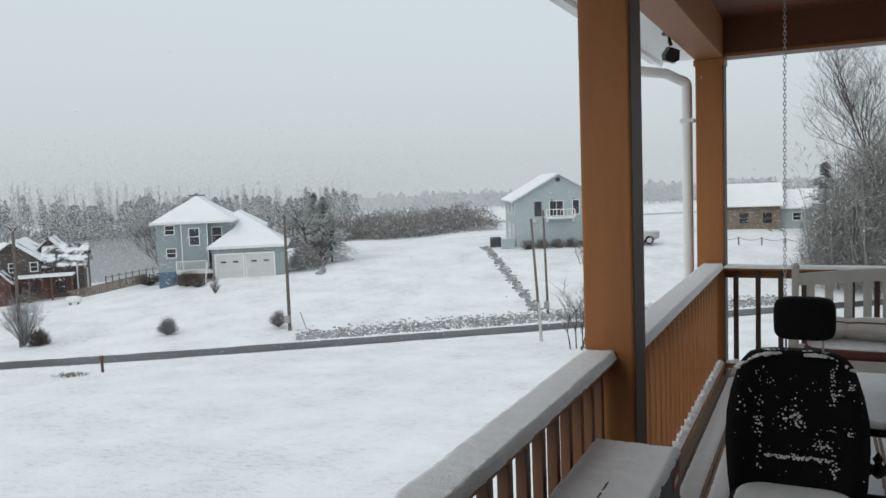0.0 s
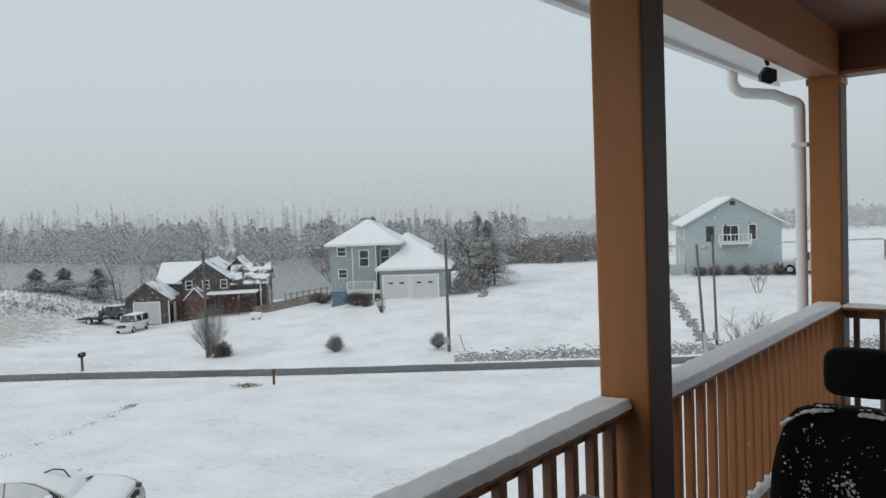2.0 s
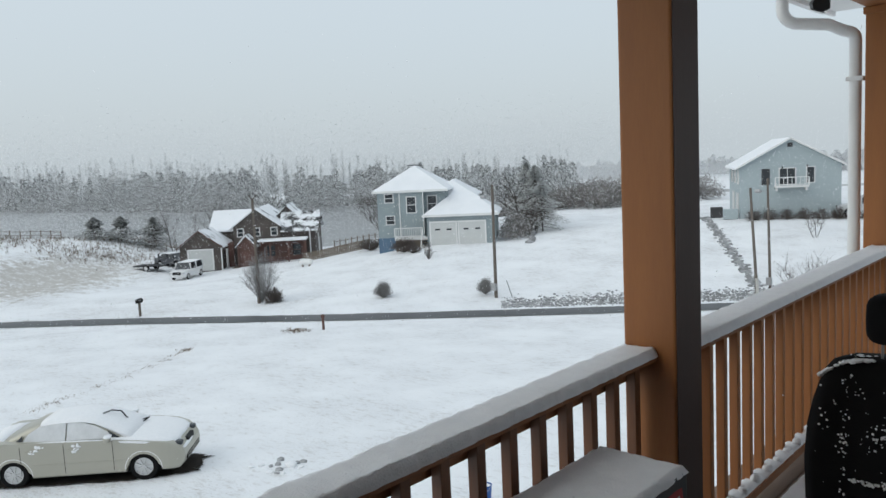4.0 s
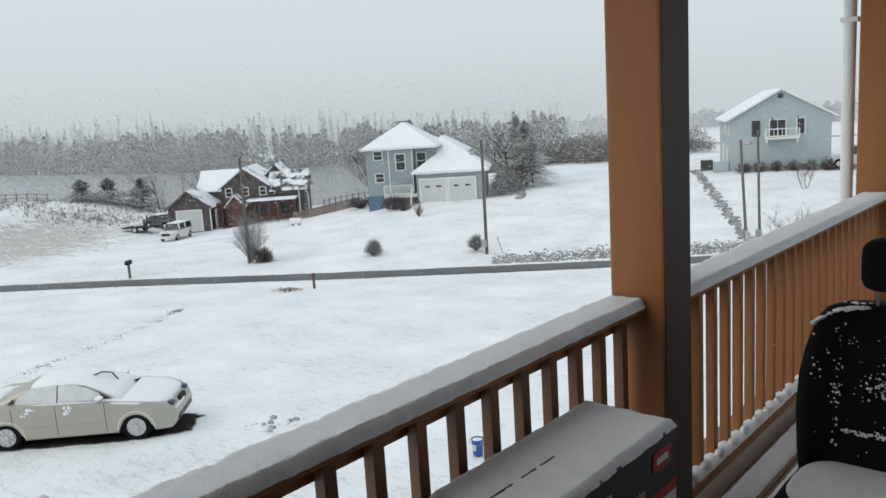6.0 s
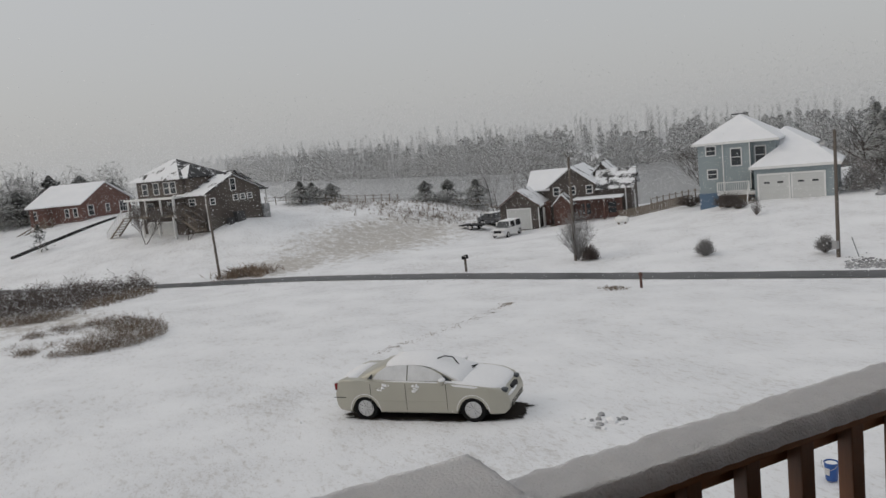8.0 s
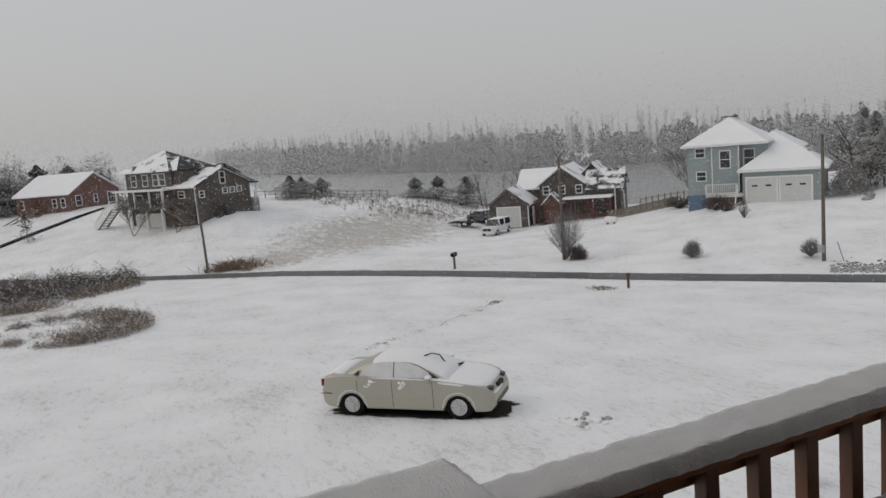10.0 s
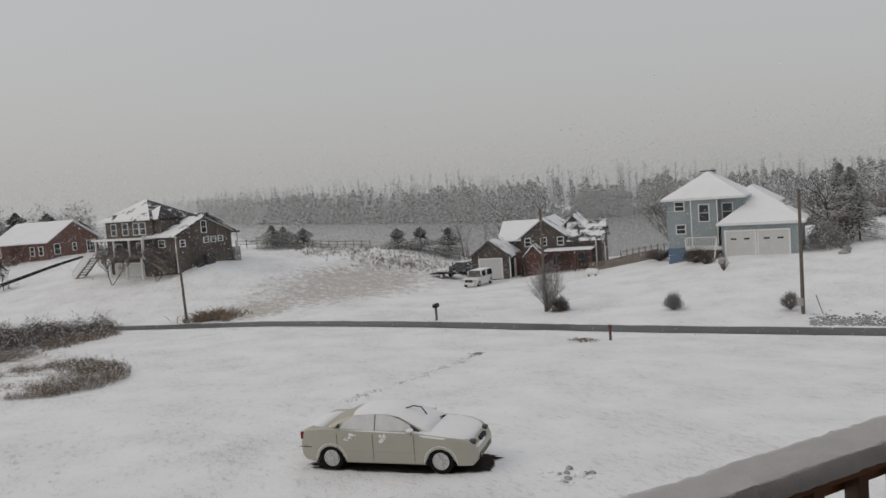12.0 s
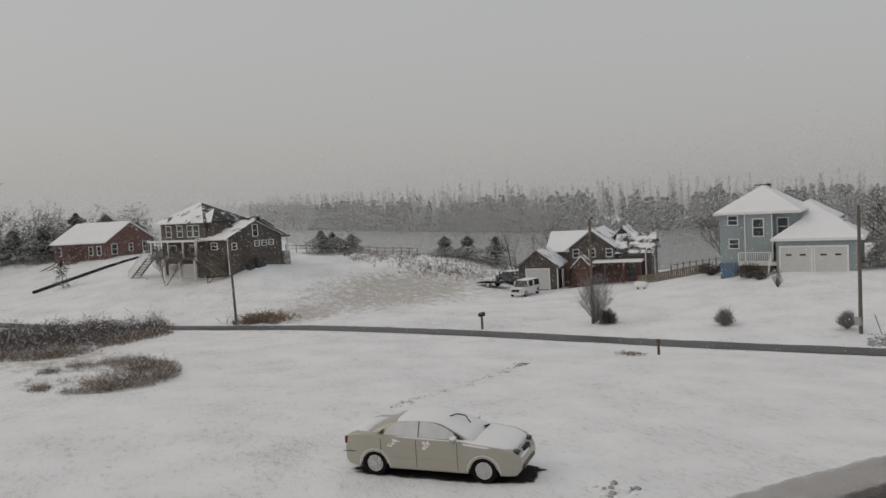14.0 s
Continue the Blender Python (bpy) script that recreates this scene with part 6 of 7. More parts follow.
def rocks(name, spots, size, label, seed):
    rnd = random.Random(seed)
    vs, fs = [], []
    for x, y in spots:
        bm = bmesh.new()
        rock(bm, x, y, lumpy(x, y, *along(x, y)) + size * 0.2, size * rnd.uniform(0.5, 1.3), rnd)
        o = len(vs)
        bm.verts.index_update()
        vs += [v.co[:] for v in bm.verts]
        fs += [tuple(v.index + o for v in f4.verts) for f4 in bm.faces]
        bm.free()
    me = bpy.data.meshes.new(name)
    me.from_pydata(vs, [], fs)
    me.materials.append(M_STONE)
    return tagged(new(name, me), label, "stones", kind="stuff")


rnd = random.Random(2)
spots = []
for _ in range(4600):
    w = rnd.uniform(-34, -0.5)
    s = road_s(w) + 1.5 + abs(rnd.gauss(1.1, 0.8))
    spots.append((-0.8 * w - 0.6 * s, -0.6 * w + 0.8 * s))
rocks("stone_verge", spots, 0.075, "grey stones half buried in snow along the lane", 5)
spots = []
for _ in range(420):
    k = rnd.random()
    spots.append((-27.6 + 12.0 * k + rnd.gauss(0, 0.2), 67.6 - 20.0 * k + rnd.gauss(0, 0.2)))
rocks("stone_ditch", spots, 0.14, "line of grey stones in a ditch down the snowy slope", 6)
rnd = random.Random(9)
for i in range(15):
    bm = bmesh.new()
    k = 0.10 if i else 0.22
    rock(bm, 0, 0, 0.03, k * rnd.uniform(0.6, 1.1), rnd)
    x, y = -13.5 + rnd.gauss(0, 0.45) - (0.3 if not i else 0), 10.75 + rnd.gauss(0, 0.35)
    o = tagged(part("clod", bm, M_SNOW if i % 2 == 0 else M_STONE), "clod of turned earth and snow on the lawn", "clod", "clods on the lawn")
    o.matrix_world = on(x, y, 0, 0.02)

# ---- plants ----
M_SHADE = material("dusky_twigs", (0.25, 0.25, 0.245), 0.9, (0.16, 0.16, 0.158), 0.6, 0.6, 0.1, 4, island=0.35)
# Evergreens farther off: lightened, with the haze of distance put into the colour.
M_DUSK = material("hazed_evergreen", (0.40, 0.41, 0.40), 0.9, (0.27, 0.275, 0.27), 0.6, 0.6, 0.1, 4, island=0.35)
def branch(bm, a, d, length, r, depth, rnd, twigs, droop=0.0, kids=(3, 5), sides=5):
    steps = 4
    p = Vector(a)
    d = Vector(d).normalized()
    pts = [p.copy()]
    for i in range(steps):
        d = (d + Vector((rnd.gauss(0, 0.13), rnd.gauss(0, 0.13), rnd.gauss(0, 0.08) + 0.05 - droop))).normalized()
        p = p + d * (length / steps)
        pts.append(p.copy())
    for i in range(steps):
        tube(bm if depth > 1 else twigs, pts[i], pts[i + 1], r * (1 - i / steps * 0.6), r * (1 - (i + 1) / steps * 0.6), sides if depth > 1 else 3, False)
    if depth <= 0:
        return
    for _ in range(rnd.randint(*kids)):
        k = rnd.uniform(0.3, 1.0)
        i = min(steps - 1, int(k * steps))
        q = pts[i].lerp(pts[i + 1], k * steps - i)
        side = Vector((rnd.gauss(0, 1), rnd.gauss(0, 1), rnd.uniform(0.0, 0.9))).normalized()
        branch(bm, q, (d * 0.75 + side * 0.8), length * rnd.uniform(0.45, 0.7), r * 0.5, depth - 1, rnd, twigs, droop, kids, sides)


def bare_tree(name, m, h, seed, label, category="tree", depth=4, kids=(3, 5), girth=0.022, group="", stems=1, twig_mat=None):
    rnd = random.Random(seed)
    t = empty(name, m, label, category, group)
    bm, tw = bmesh.new(), bmesh.new()
    for k in range(stems):
        lean = 0.08 if stems == 1 else 0.4
        branch(bm, (rnd.gauss(0, 0.05 * (stems - 1)), rnd.gauss(0, 0.05 * (stems - 1)), -0.15), (rnd.gauss(0, lean), rnd.gauss(0, lean), 1), h * 0.62, h * girth / (1 if stems == 1 else 1.8), depth, rnd, tw, 0.0, kids)
    part("trunk", bm, M_BARK, t)
    o = part("crown", tw, twig_mat or M_TWIG, t, "fine bare twigs")
    return t


def evergreen(name, m, h, w, seed, label, group="", mat=None, spray=1.0, n=None):
    """Tapered trunk, limbs in whorls, and a crown of many short needle sprays."""
    rnd = random.Random(seed)
    t = empty(name, m, label, "tree", group)
    bm = tube(bmesh.new(), (0, 0, -0.2), (rnd.gauss(0, 0.03) * h, 0, h * 0.97), h * 0.018, h * 0.004, 8)
    vs, fs = [], []
    n = n or int(110 * h)
    for i in range(n):
        k = rnd.random() ** 0.75
        z = h * (0.08 + 0.92 * k)
        reach = w * (1 - k) ** 0.75 * rnd.uniform(0.35, 1.05) * (0.75 + 0.35 * math.sin(z * 5.0 + seed))
        a = rnd.uniform(0, 6.283)
        c = Vector((reach * math.cos(a), reach * math.sin(a), z - 0.25 * reach))
        out = Vector((math.cos(a), math.sin(a), rnd.uniform(-0.4, 0.35)))
        s = spray * rnd.uniform(0.14, 0.32) * (0.5 + 0.08 * h)
        side = out.cross(Vector((0, 0, 1))).normalized() * s * 0.55
        o = len(vs)
        lift = Vector((0, 0, s * rnd.uniform(-0.2, 0.3)))
        vs += [tuple(c - out * s * 0.5), tuple(c + side + lift), tuple(c + out * s * 0.8), tuple(c - side - lift)]
        fs += [(o, o + 1, o + 2), (o, o + 2, o + 3)]
        if i % 9 == 0:
            tube(bm, (0, 0, z * 0.97), c, h * 0.004, h * 0.0015, 3, False)
    part("trunk", bm, M_BARK, t)
    me = bpy.data.meshes.new("crown")
    me.from_pydata(vs, [], fs)
    me.materials.append(mat or M_FIR)
    o = new("crown", me)
    o.parent = t
    return t


def shrub(x, y, h, w, seed, label, name="shrub", group="", mat=None, n=240, up=0.5, fat=1.0):
    """A clipped or wild bush of many thin stems with a fuzzy outline."""
    rnd = random.Random(seed)
    t = empty(name, on(x, y), label, "bush", group)
    bm = bmesh.new()
    core = bmesh.new()
    for i in range(n):
        a = rnd.uniform(0, 6.283)
        el = math.acos(1 - rnd.random() * (1.35 - up))
        d = Vector((math.sin(el) * math.cos(a), math.sin(el) * math.sin(a), math.cos(el) * 1.0))
        tip = Vector((d.x * w, d.y * w, 0.18 * h + d.z * h * 0.82)) * rnd.uniform(0.75, 1.06)
        mid = tip * 0.55 + Vector((rnd.gauss(0, 0.04), rnd.gauss(0, 0.04), rnd.gauss(0.03, 0.04)))
        tube(core if i % 8 == 0 else bm, (0, 0, -0.05), mid, 0.014 * fat, 0.01 * fat, 3, False)
        tube(bm, mid, tip, 0.011 * fat, 0.005 * fat, 3, False)
        for _ in range(4):
            q = mid.lerp(tip, rnd.uniform(0.2, 1.0))
            tube(bm, q, q + Vector((rnd.gauss(0, 0.12), rnd.gauss(0, 0.12), rnd.gauss(0.06, 0.1))) * (w + h) * 0.5, 0.008 * fat, 0.003 * fat, 3, False)
    part("stem", core, M_BARK, t)
    part("foliage", bm, mat or M_TWIG, t)["kind"] = "stuff"
    return t


shrub(-34.9, 34.6, 1.08, 0.66, 1, "round clipped leafless shrub in the snow", group="shrubs by the lane", mat=M_HAZY, n=330, up=0.42, fat=0.9)
shrub(-29.56, 38.51, 1.0, 0.58, 2, "round clipped leafless shrub in the snow", group="shrubs by the lane", mat=M_HAZY, n=300, up=0.42, fat=0.9)
shrub(-41.2, 30.5, 1.05, 0.7, 3, "round leafless shrub beside a tall wild bush", mat=M_WEED_DK, n=300, up=0.0)
shrub(-41.9, 30.1, 3.4, 1.55, 4, "tall wild leafless bush round a utility pole", mat=M_HAZY, n=170, up=0.72, fat=1.0)
shrub(-45.7, 47.6, 1.3, 1.3, 5, "dark leafless shrub below a porch", mat=M_WEED_DK, n=300)
shrub(-40.4, 44.9, 1.4, 0.45, 6, "small upright dark shrub in the snow", mat=M_TWIG, n=60, up=0.5, fat=0.8)
shrub(-44.0, 46.9, 0.8, 0.8, 7, "low dark shrub by the steps", mat=M_WEED_DK, n=160)
shrub(-53.6, 50.8, 1.1, 1.5, 8, "low dark snow-dusted shrub by the fence", mat=M_WEED_DK, n=260)
shrub(-52.2, 51.5, 1.1, 1.3, 18, "low dark snow-dusted shrub by the fence", mat=M_WEED_DK, n=220)
evergreen("conifer", on(-46.6, 49.9), 3.0, 0.5, 21, "slim dark conifer beside the porch of the blue house")
# hedge below the grey house
for i in range(7):
    k = i / 6
    shrub(-23.2 + 7.0 * k + 0.3, 66.6 + 3.4 * k, 0.95, 0.75, 30 + i, "dark low hedge plant along the grey house", "hedge_plant", "hedge", M_WEED_DK, 150, 0.0)
bare_tree("tree", on(-16.5, 61.9), 2.6, 41, "small bare ornamental tree in the snow", depth=3, stems=3, kids=(3, 5))
for i, (x, y, h) in enumerate(((-81.2, 5.9, 4.0), (-77.3, 9.5, 3.6), (-82.7, 15.7, 3.0))):
    bare_tree("tree", on(x, y), h, 50 + i, "small bare tree below the tall house", group="small bare trees", depth=3, kids=(8, 10), stems=2)
evergreen("conifer", on(-91.9, -3.8), 3.0, 1.6, 60, "broad low snow-dusted evergreen on the slope", n=420)
bare_tree("tree", on(-9.5, 36.2), 3.4, 61, "bare bush beside the porch post", depth=3, stems=5, kids=(4, 6))
# trees right behind the blue house
evergreen("conifer", on(-41.3, 61.0), 6.0, 3.6, 62, "dark evergreen behind the blue house", "trees behind the blue house", M_HAZED_PINE, 0.85, 2600)
evergreen("conifer", on(-38.9, 58.6), 4.6, 3.4, 63, "dark evergreen behind the blue house", "trees behind the blue house", M_HAZED_PINE, 0.85, 2200)
evergreen("conifer", on(-44.8, 64.5), 6.4, 3.6, 64, "dark evergreen behind the blue house", "trees behind the blue house", M_HAZED_PINE, 0.85, 2600)
bare_tree("tree", on(-42.9, 60.5), 6.2, 65, "bare tree rising behind the garage", depth=4, kids=(4, 6), girth=0.014, twig_mat=M_SHADE)
bare_tree("tree", on(-39.2, 57.6), 3.4, 66, "bare bushy tree beside the garage", depth=3, stems=4, kids=(4, 6))
bare_tree("tree", on(-54.2, 54.0), 5.4, 67, "bare bushy tree beside the blue house", depth=4, stems=4, kids=(4, 6), girth=0.014)
# trees round the dark house and by the lake
for i, (x, y, h) in enumerate(((-80.0, 50.0, 7.5), (-76.5, 55.0, 8.5), (-72.0, 59.0, 7.0), (-83.0, 46.5, 6.5))):
    bare_tree("tree", on(x, y), h, 70 + i, "bare tree by the lake behind the dark house", group="bare lake trees", depth=4, kids=(4, 6), girth=0.010, twig_mat=M_HAZY)
for i, (x, y, h, w) in enumerate(((-92.5, 29.0, 2.8, 2.3), (-90.5, 24.6, 3.2, 2.8), (-92.0, 26.4, 2.8, 2.6), (-86.6, 42.2, 3.4, 2.3), (-84.8, 45.2, 4.2, 2.7), (-87.5, 39.5, 3.0, 2.1))):
    evergreen("conifer", on(x, y), h * 0.85, w * 1.45, 80 + i, "low dusky evergreen on the lake shore", "lake shore evergreens", M_DUSK, 0.9, 3000)
# thicket behind the red house
for i in range(11):
    k = i / 10
    x, y = -119 + 6 * math.sin(i * 2.1), -34 + 39 * k
    evergreen("conifer", on(x, y), 5.0 + 1.0 * math.sin(i * 1.7), 5.0, 100 + i, "dusky evergreen in the wood behind the brick house", "wood behind the brick house", M_DUSK, 1.5, 2600)
bare_tree("tree", on(-104, -14), 13, 120, "tall bare tree at the edge of the wood", depth=4, kids=(4, 5))
bare_tree("tree", on(-110, -19), 12, 121, "tall bare tree at the edge of the wood", depth=4, kids=(4, 5))
# big bare thicket beside the cabin field
big = bare_tree("tree", on(8.6, 68.0), 17, 130, "tall bare hazy tree beside the field", depth=5, kids=(3, 5), group="field edge trees", twig_mat=M_HAZY)
for i in range(9):
    k = i / 8
    x, y = 6.5 + 9.0 * k + math.sin(i * 3.3), 67 - 6 * k + 4 * math.sin(i * 1.9)
    h = 9.0 + 3.5 * math.sin(i * 2.3) if i else 8.0
    bare_tree("tree", on(x, y), h, 140 + i, "bare twiggy tree in a dense hedge-row", group="field edge trees", depth=4, kids=(5, 6), stems=2, twig_mat=M_HAZY)
bare_tree("tree", on(5.2, 66.5), 17, 131, "tall bare hazy tree beside the field", depth=5, kids=(5, 6), girth=0.008, group="field edge trees", twig_mat=M_HAZY)
evergreen("conifer", on(1.4, 82.0), 6.8, 2.8, 170, "dark conifer behind the hedge-row", "", M_DUSK, 1.4, 1000)


def tangle(name, lumps, mat, label, seed, n, size, thick, flecks=0.05, category="thicket", rise=0.35):
    """Leafless growth as a mass of short crossing twigs filling many uneven lumps."""
    rnd = random.Random(seed)
    vs, fs, ms = [], [], []
    for x, y, w, h in lumps:
        z = land(x, y)
        for _ in range(n):
            a, r = rnd.uniform(0, 6.283), math.sqrt(rnd.random())
            top = h * (1 - 0.75 * r ** 2.2)
            c = (x + w * r * math.cos(a), y + w * r * math.sin(a), z + top * rnd.random() ** 0.6 - 0.03)
            b = rnd.uniform(0, 6.283)
            ln = size * rnd.uniform(0.4, 1.2)
            d = (ln * math.cos(b), ln * math.sin(b), ln * rnd.gauss(rise, 0.55))
            k = rnd.uniform(0, 6.283)
            u = (thick * math.cos(k), thick * math.sin(k), thick * rnd.uniform(-1, 1))
            o = len(vs)
            vs.extend(((c[0] - u[0], c[1] - u[1], c[2] - u[2]), (c[0] + u[0], c[1] + u[1], c[2] + u[2]), (c[0] + d[0], c[1] + d[1], c[2] + d[2])))
            fs.append((o, o + 1, o + 2))
            ms.append(1 if rnd.random() < flecks else 0)
    me = bpy.data.meshes.new(name)
    me.from_pydata(vs, [], fs)
    me.materials.append(mat)
    me.materials.append(M_SNOW)
    me.polygons.foreach_set("material_index", ms)
    return tagged(new(name, me), label, category, kind="stuff")


def thicket(name, spots, mat, label, seed, twigs=26, thick=0.02):
    """Dense leafless growth: stems with many short twigs, joined."""
    rnd = random.Random(seed)
    vs, fs = [], []

    def blade(a, b, t):
        o = len(vs)
        k = rnd.uniform(0, 6.283)
        ux, uy = t * math.cos(k), t * math.sin(k)
        vs.extend(((a[0] - ux, a[1] - uy, a[2]), (a[0] + ux, a[1] + uy, a[2]), b))
        fs.append((o, o + 1, o + 2))

    for x, y, h in spots:
        z = land(x, y) - 0.1
        lx, ly = rnd.gauss(0, 0.17) * h, rnd.gauss(0, 0.17) * h
        blade((x, y, z), (x + lx, y + ly, z + h), thick * 1.8)
        for _ in range(twigs):
            k = rnd.uniform(0.05, 0.97)
            p = (x + lx * k, y + ly * k, z + h * k)
            ln = h * 0.26 * (1.15 - k * 0.7) * rnd.uniform(0.4, 1.0)
            a = rnd.uniform(0, 6.283)
            q = (p[0] + ln * math.cos(a) * 0.7, p[1] + ln * math.sin(a) * 0.7, p[2] + ln * rnd.uniform(-0.25, 0.65))
            blade(p, q, thick)
            for _ in range(2):
                e = rnd.uniform(0.4, 1.0)
                m = tuple(p[i] + (q[i] - p[i]) * e for i in range(3))
                blade(m, (m[0] + rnd.gauss(0, ln * 0.3), m[1] + rnd.gauss(0, ln * 0.3), m[2] + rnd.gauss(0, ln * 0.25)), thick * 0.7)
    me = bpy.data.meshes.new(name)
    me.from_pydata(vs, [], fs)
    me.materials.append(mat)
    return tagged(new(name, me), label, "thicket", kind="stuff")


rnd = random.Random(71)
spots = []
for i in range(520):
    x = 0.4 + 15 * rnd.random() ** 0.9
    y = 64 - 0.45 * (x - 2) + rnd.uniform(-4, 5)
    spots.append((x, y, (7.5 + 6.5 * smooth(0.2, 5.0, x)) * rnd.uniform(0.6, 1.1)))
tangle("hedge_mass", [(x, y, 1.5, h * 0.86) for x, y, h in spots[:260]], M_HAZY, "fine tangled twigs of a dense hedge-row", 76, 420, 0.55, 0.018, 0.03)
thicket("hedge_row", spots[:300], M_HAZY, "dense leafless hedge-row greyed by falling snow", 72, 34, 0.03)
spots = []
for i in range(340):
    y = rnd.uniform(-42, 6)
    x = -116 + rnd.uniform(-10, 7) + 0.12 * y
    spots.append((x, y, rnd.uniform(4.0, 8.5) * (1.0 + 0.3 * smooth(-14, -30, y))))
tangle("wood_edge", [(x, y, 2.2, h * 0.92) for x, y, h in spots if x < -114.5 or y < -16], M_SHADE, "dense dusky wood behind the brick house", 73, 230, 0.55, 0.05, 0.02)
thicket("wood_saplings", [p for p in spots[:90] if p[0] < -115 or p[1] < -18], M_SHADE, "thin bare saplings in the wood behind the brick house", 75, 30, 0.04)
spots = [(-78 + rnd.gauss(0, 5), 52 + rnd.gauss(0, 4), rnd.uniform(2.5, 6)) for _ in range(45)]
thicket("lake_thicket", spots, M_TWIG, "wispy leafless growth by the lake", 74, 22, 0.035)


def brush(name, spots, h, mat, label, seed, blade=3, thick=0.02, lean=0.35):
    """Many dry stems and blades standing together."""
    rnd = random.Random(seed)
    vs, fs = [], []
    for x, y, hk in spots:
        z = land(x, y) - 0.03
        for _ in range(blade):
            a = rnd.uniform(0, 6.283)
            hh = h * hk * rnd.uniform(0.5, 1.15)
            t = thick * rnd.uniform(0.6, 1.4)
            bx, by = x + rnd.gauss(0, 0.12), y + rnd.gauss(0, 0.12)
            tx, ty = bx + rnd.gauss(0, lean) * hh, by + rnd.gauss(0, lean) * hh
            ux, uy = t * math.cos(a), t * math.sin(a)
            o = len(vs)
            vs += [(bx - ux, by - uy, z), (bx + ux, by + uy, z), ((bx + tx) / 2 + ux * 1.3, (by + ty) / 2 + uy * 1.3, z + hh * 0.6), (tx, ty, z + hh)]
            fs += [(o, o + 1, o + 2), (o, o + 2, o + 3)]
    me = bpy.data.meshes.new(name)
    me.from_pydata(vs, [], fs)
    me.materials.append(mat)
    return tagged(new(name, me), label, "weeds", kind="stuff")


rnd = random.Random(17)
spots = []
while len(spots) < 3000:
    x, y = rnd.uniform(-66, -47), rnd.uniform(-16, 5)
    near = -47.6 - 1.65 * max(0.0, y + 2.2) + 1.2 * noise.noise((0, y * 0.5, 2))
    if x < near and x > -60 - 0.35 * (y + 16) * 0.5 and y < 4.2 + 0.6 * noise.noise((x * 0.4, 0, 1)):
        spots.append((x, y, 0.55 + 0.45 * smooth(near, near - 7, x)))
tangle("bramble_bank", [(x, y, 0.9, (1.25 * k + 0.25 * noise.noise((x * 0.5, y * 0.5, 3)) + 0.7 * rnd.random() ** 5)) for x, y, k in spots if k > 0.72][:420], M_WEED_DK, "dark bramble bank dusted with snow at the lane's bend", 18, 120, 0.32, 0.017, 0.09)
M_TAWNY = material("tawny_grass", (0.25, 0.19, 0.14), 0.9, (0.17, 0.13, 0.10), 0.5, 0.6, 0.2, 5, island=0.35)
tangle("weed_bank", [(x, y, 0.8, 0.5 * k + 0.2 * rnd.random() ** 3) for x, y, k in spots if k <= 0.76 and noise.noise((x * 0.4, y * 0.4, 8)) > -0.12][:260], M_WEED, "tawny dry weeds with snow between them", 28, 60, 0.25, 0.013, 0.1, "weeds", 0.7)
brush("reed_bank", [p for p in spots if p[2] <= 0.72][::5], 0.6, M_TAWNY, "tawny dry reeds in front of the brambles", 19, 8, 0.014, 0.5)
spots = []
while len(spots) < 1700:
    a, r = rnd.uniform(0, 6.283), math.sqrt(rnd.random())
    u, v = 5.0 * r * math.cos(a), 3.4 * r * math.sin(a)
    # u runs away from the porch, v to the side; snow lies bare in the hollow
    bare = math.hypot((u - 0.6) / 3.3, (v + 0.9) / 2.3) < 1 + 0.4 * noise.noise((u, v, 9))
    if (bare and rnd.random() > 0.1) or noise.noise((u * 0.5, v * 0.7, 4)) < -0.22 + 0.35 * smooth(0.5, -3.0, v):
        continue
    spots.append((-38.9 - u, -0.1 + v + 0.12 * u * 0, 0.45 + 0.55 * rnd.random()))
tangle("weed_island", [(x, y, 0.3, (0.26 + 0.2 * smooth(-1.0, 1.5, y)) * k * 1.1 + 0.28 * rnd.random() ** 5) for x, y, k in spots[:900]], M_WEED, "island of dry weeds in the snowy lawn", 20, 24, 0.2, 0.009, 0.16, "weeds", 0.5)
spots = [(-60.4 + 1.9 * rnd.gauss(0, 0.4), 11.6 + 2.6 * rnd.gauss(0, 0.4), rnd.uniform(0.4, 1.1)) for _ in range(190)]
brush("tawny_clump", spots, 0.8, M_TAWNY, "clump of tawny grass at a pole's foot", 21, 6, 0.016, 0.6)
spots = [(-79.5 + rnd.gauss(0, 2.2), 36.5 + rnd.gauss(0, 3.0), rnd.uniform(0.4, 1.1)) for _ in range(420)]
spots += [(-86 + rnd.gauss(0, 2.5), 36 + rnd.uniform(-10, 14), rnd.uniform(0.5, 1.3)) for _ in range(500)]
brush("shore_grass", spots, 0.5, M_WEED, "dry grass along the lake shore", 22, 5, 0.014)
# tufts along old wheel tracks and lane edges
spots = []
for i in range(420):
    k = 0.22 + 0.62 * i / 419
    x = -23.4 - 10.6 * k + 0.9 * math.sin(k * 3.1)
    y = 5.9 + 15.6 * k
    if noise.noise((k * 30, 0, 3)) > -0.05:
        spots.append((x + rnd.gauss(0, 0.09), y + rnd.gauss(0, 0.09), rnd.uniform(0.3, 0.9)))
for _ in range(520):
    w = rnd.uniform(-35, 60)
    s = road_s(w) + rnd.choice((-1, 1)) * (1.0 + abs(rnd.gauss(0.05, 0.12)))
    if noise.noise((w * 0.3, s * 0.1, 1)) > -0.05:
        spots.append((-0.8 * w - 0.6 * s, -0.6 * w + 0.8 * s, rnd.uniform(0.3, 1.0)))
for _ in range(130):
    spots.append((-31.6 + rnd.gauss(0, 0.45), 25.1 + rnd.gauss(0, 0.3), rnd.uniform(0.4, 1.0)))
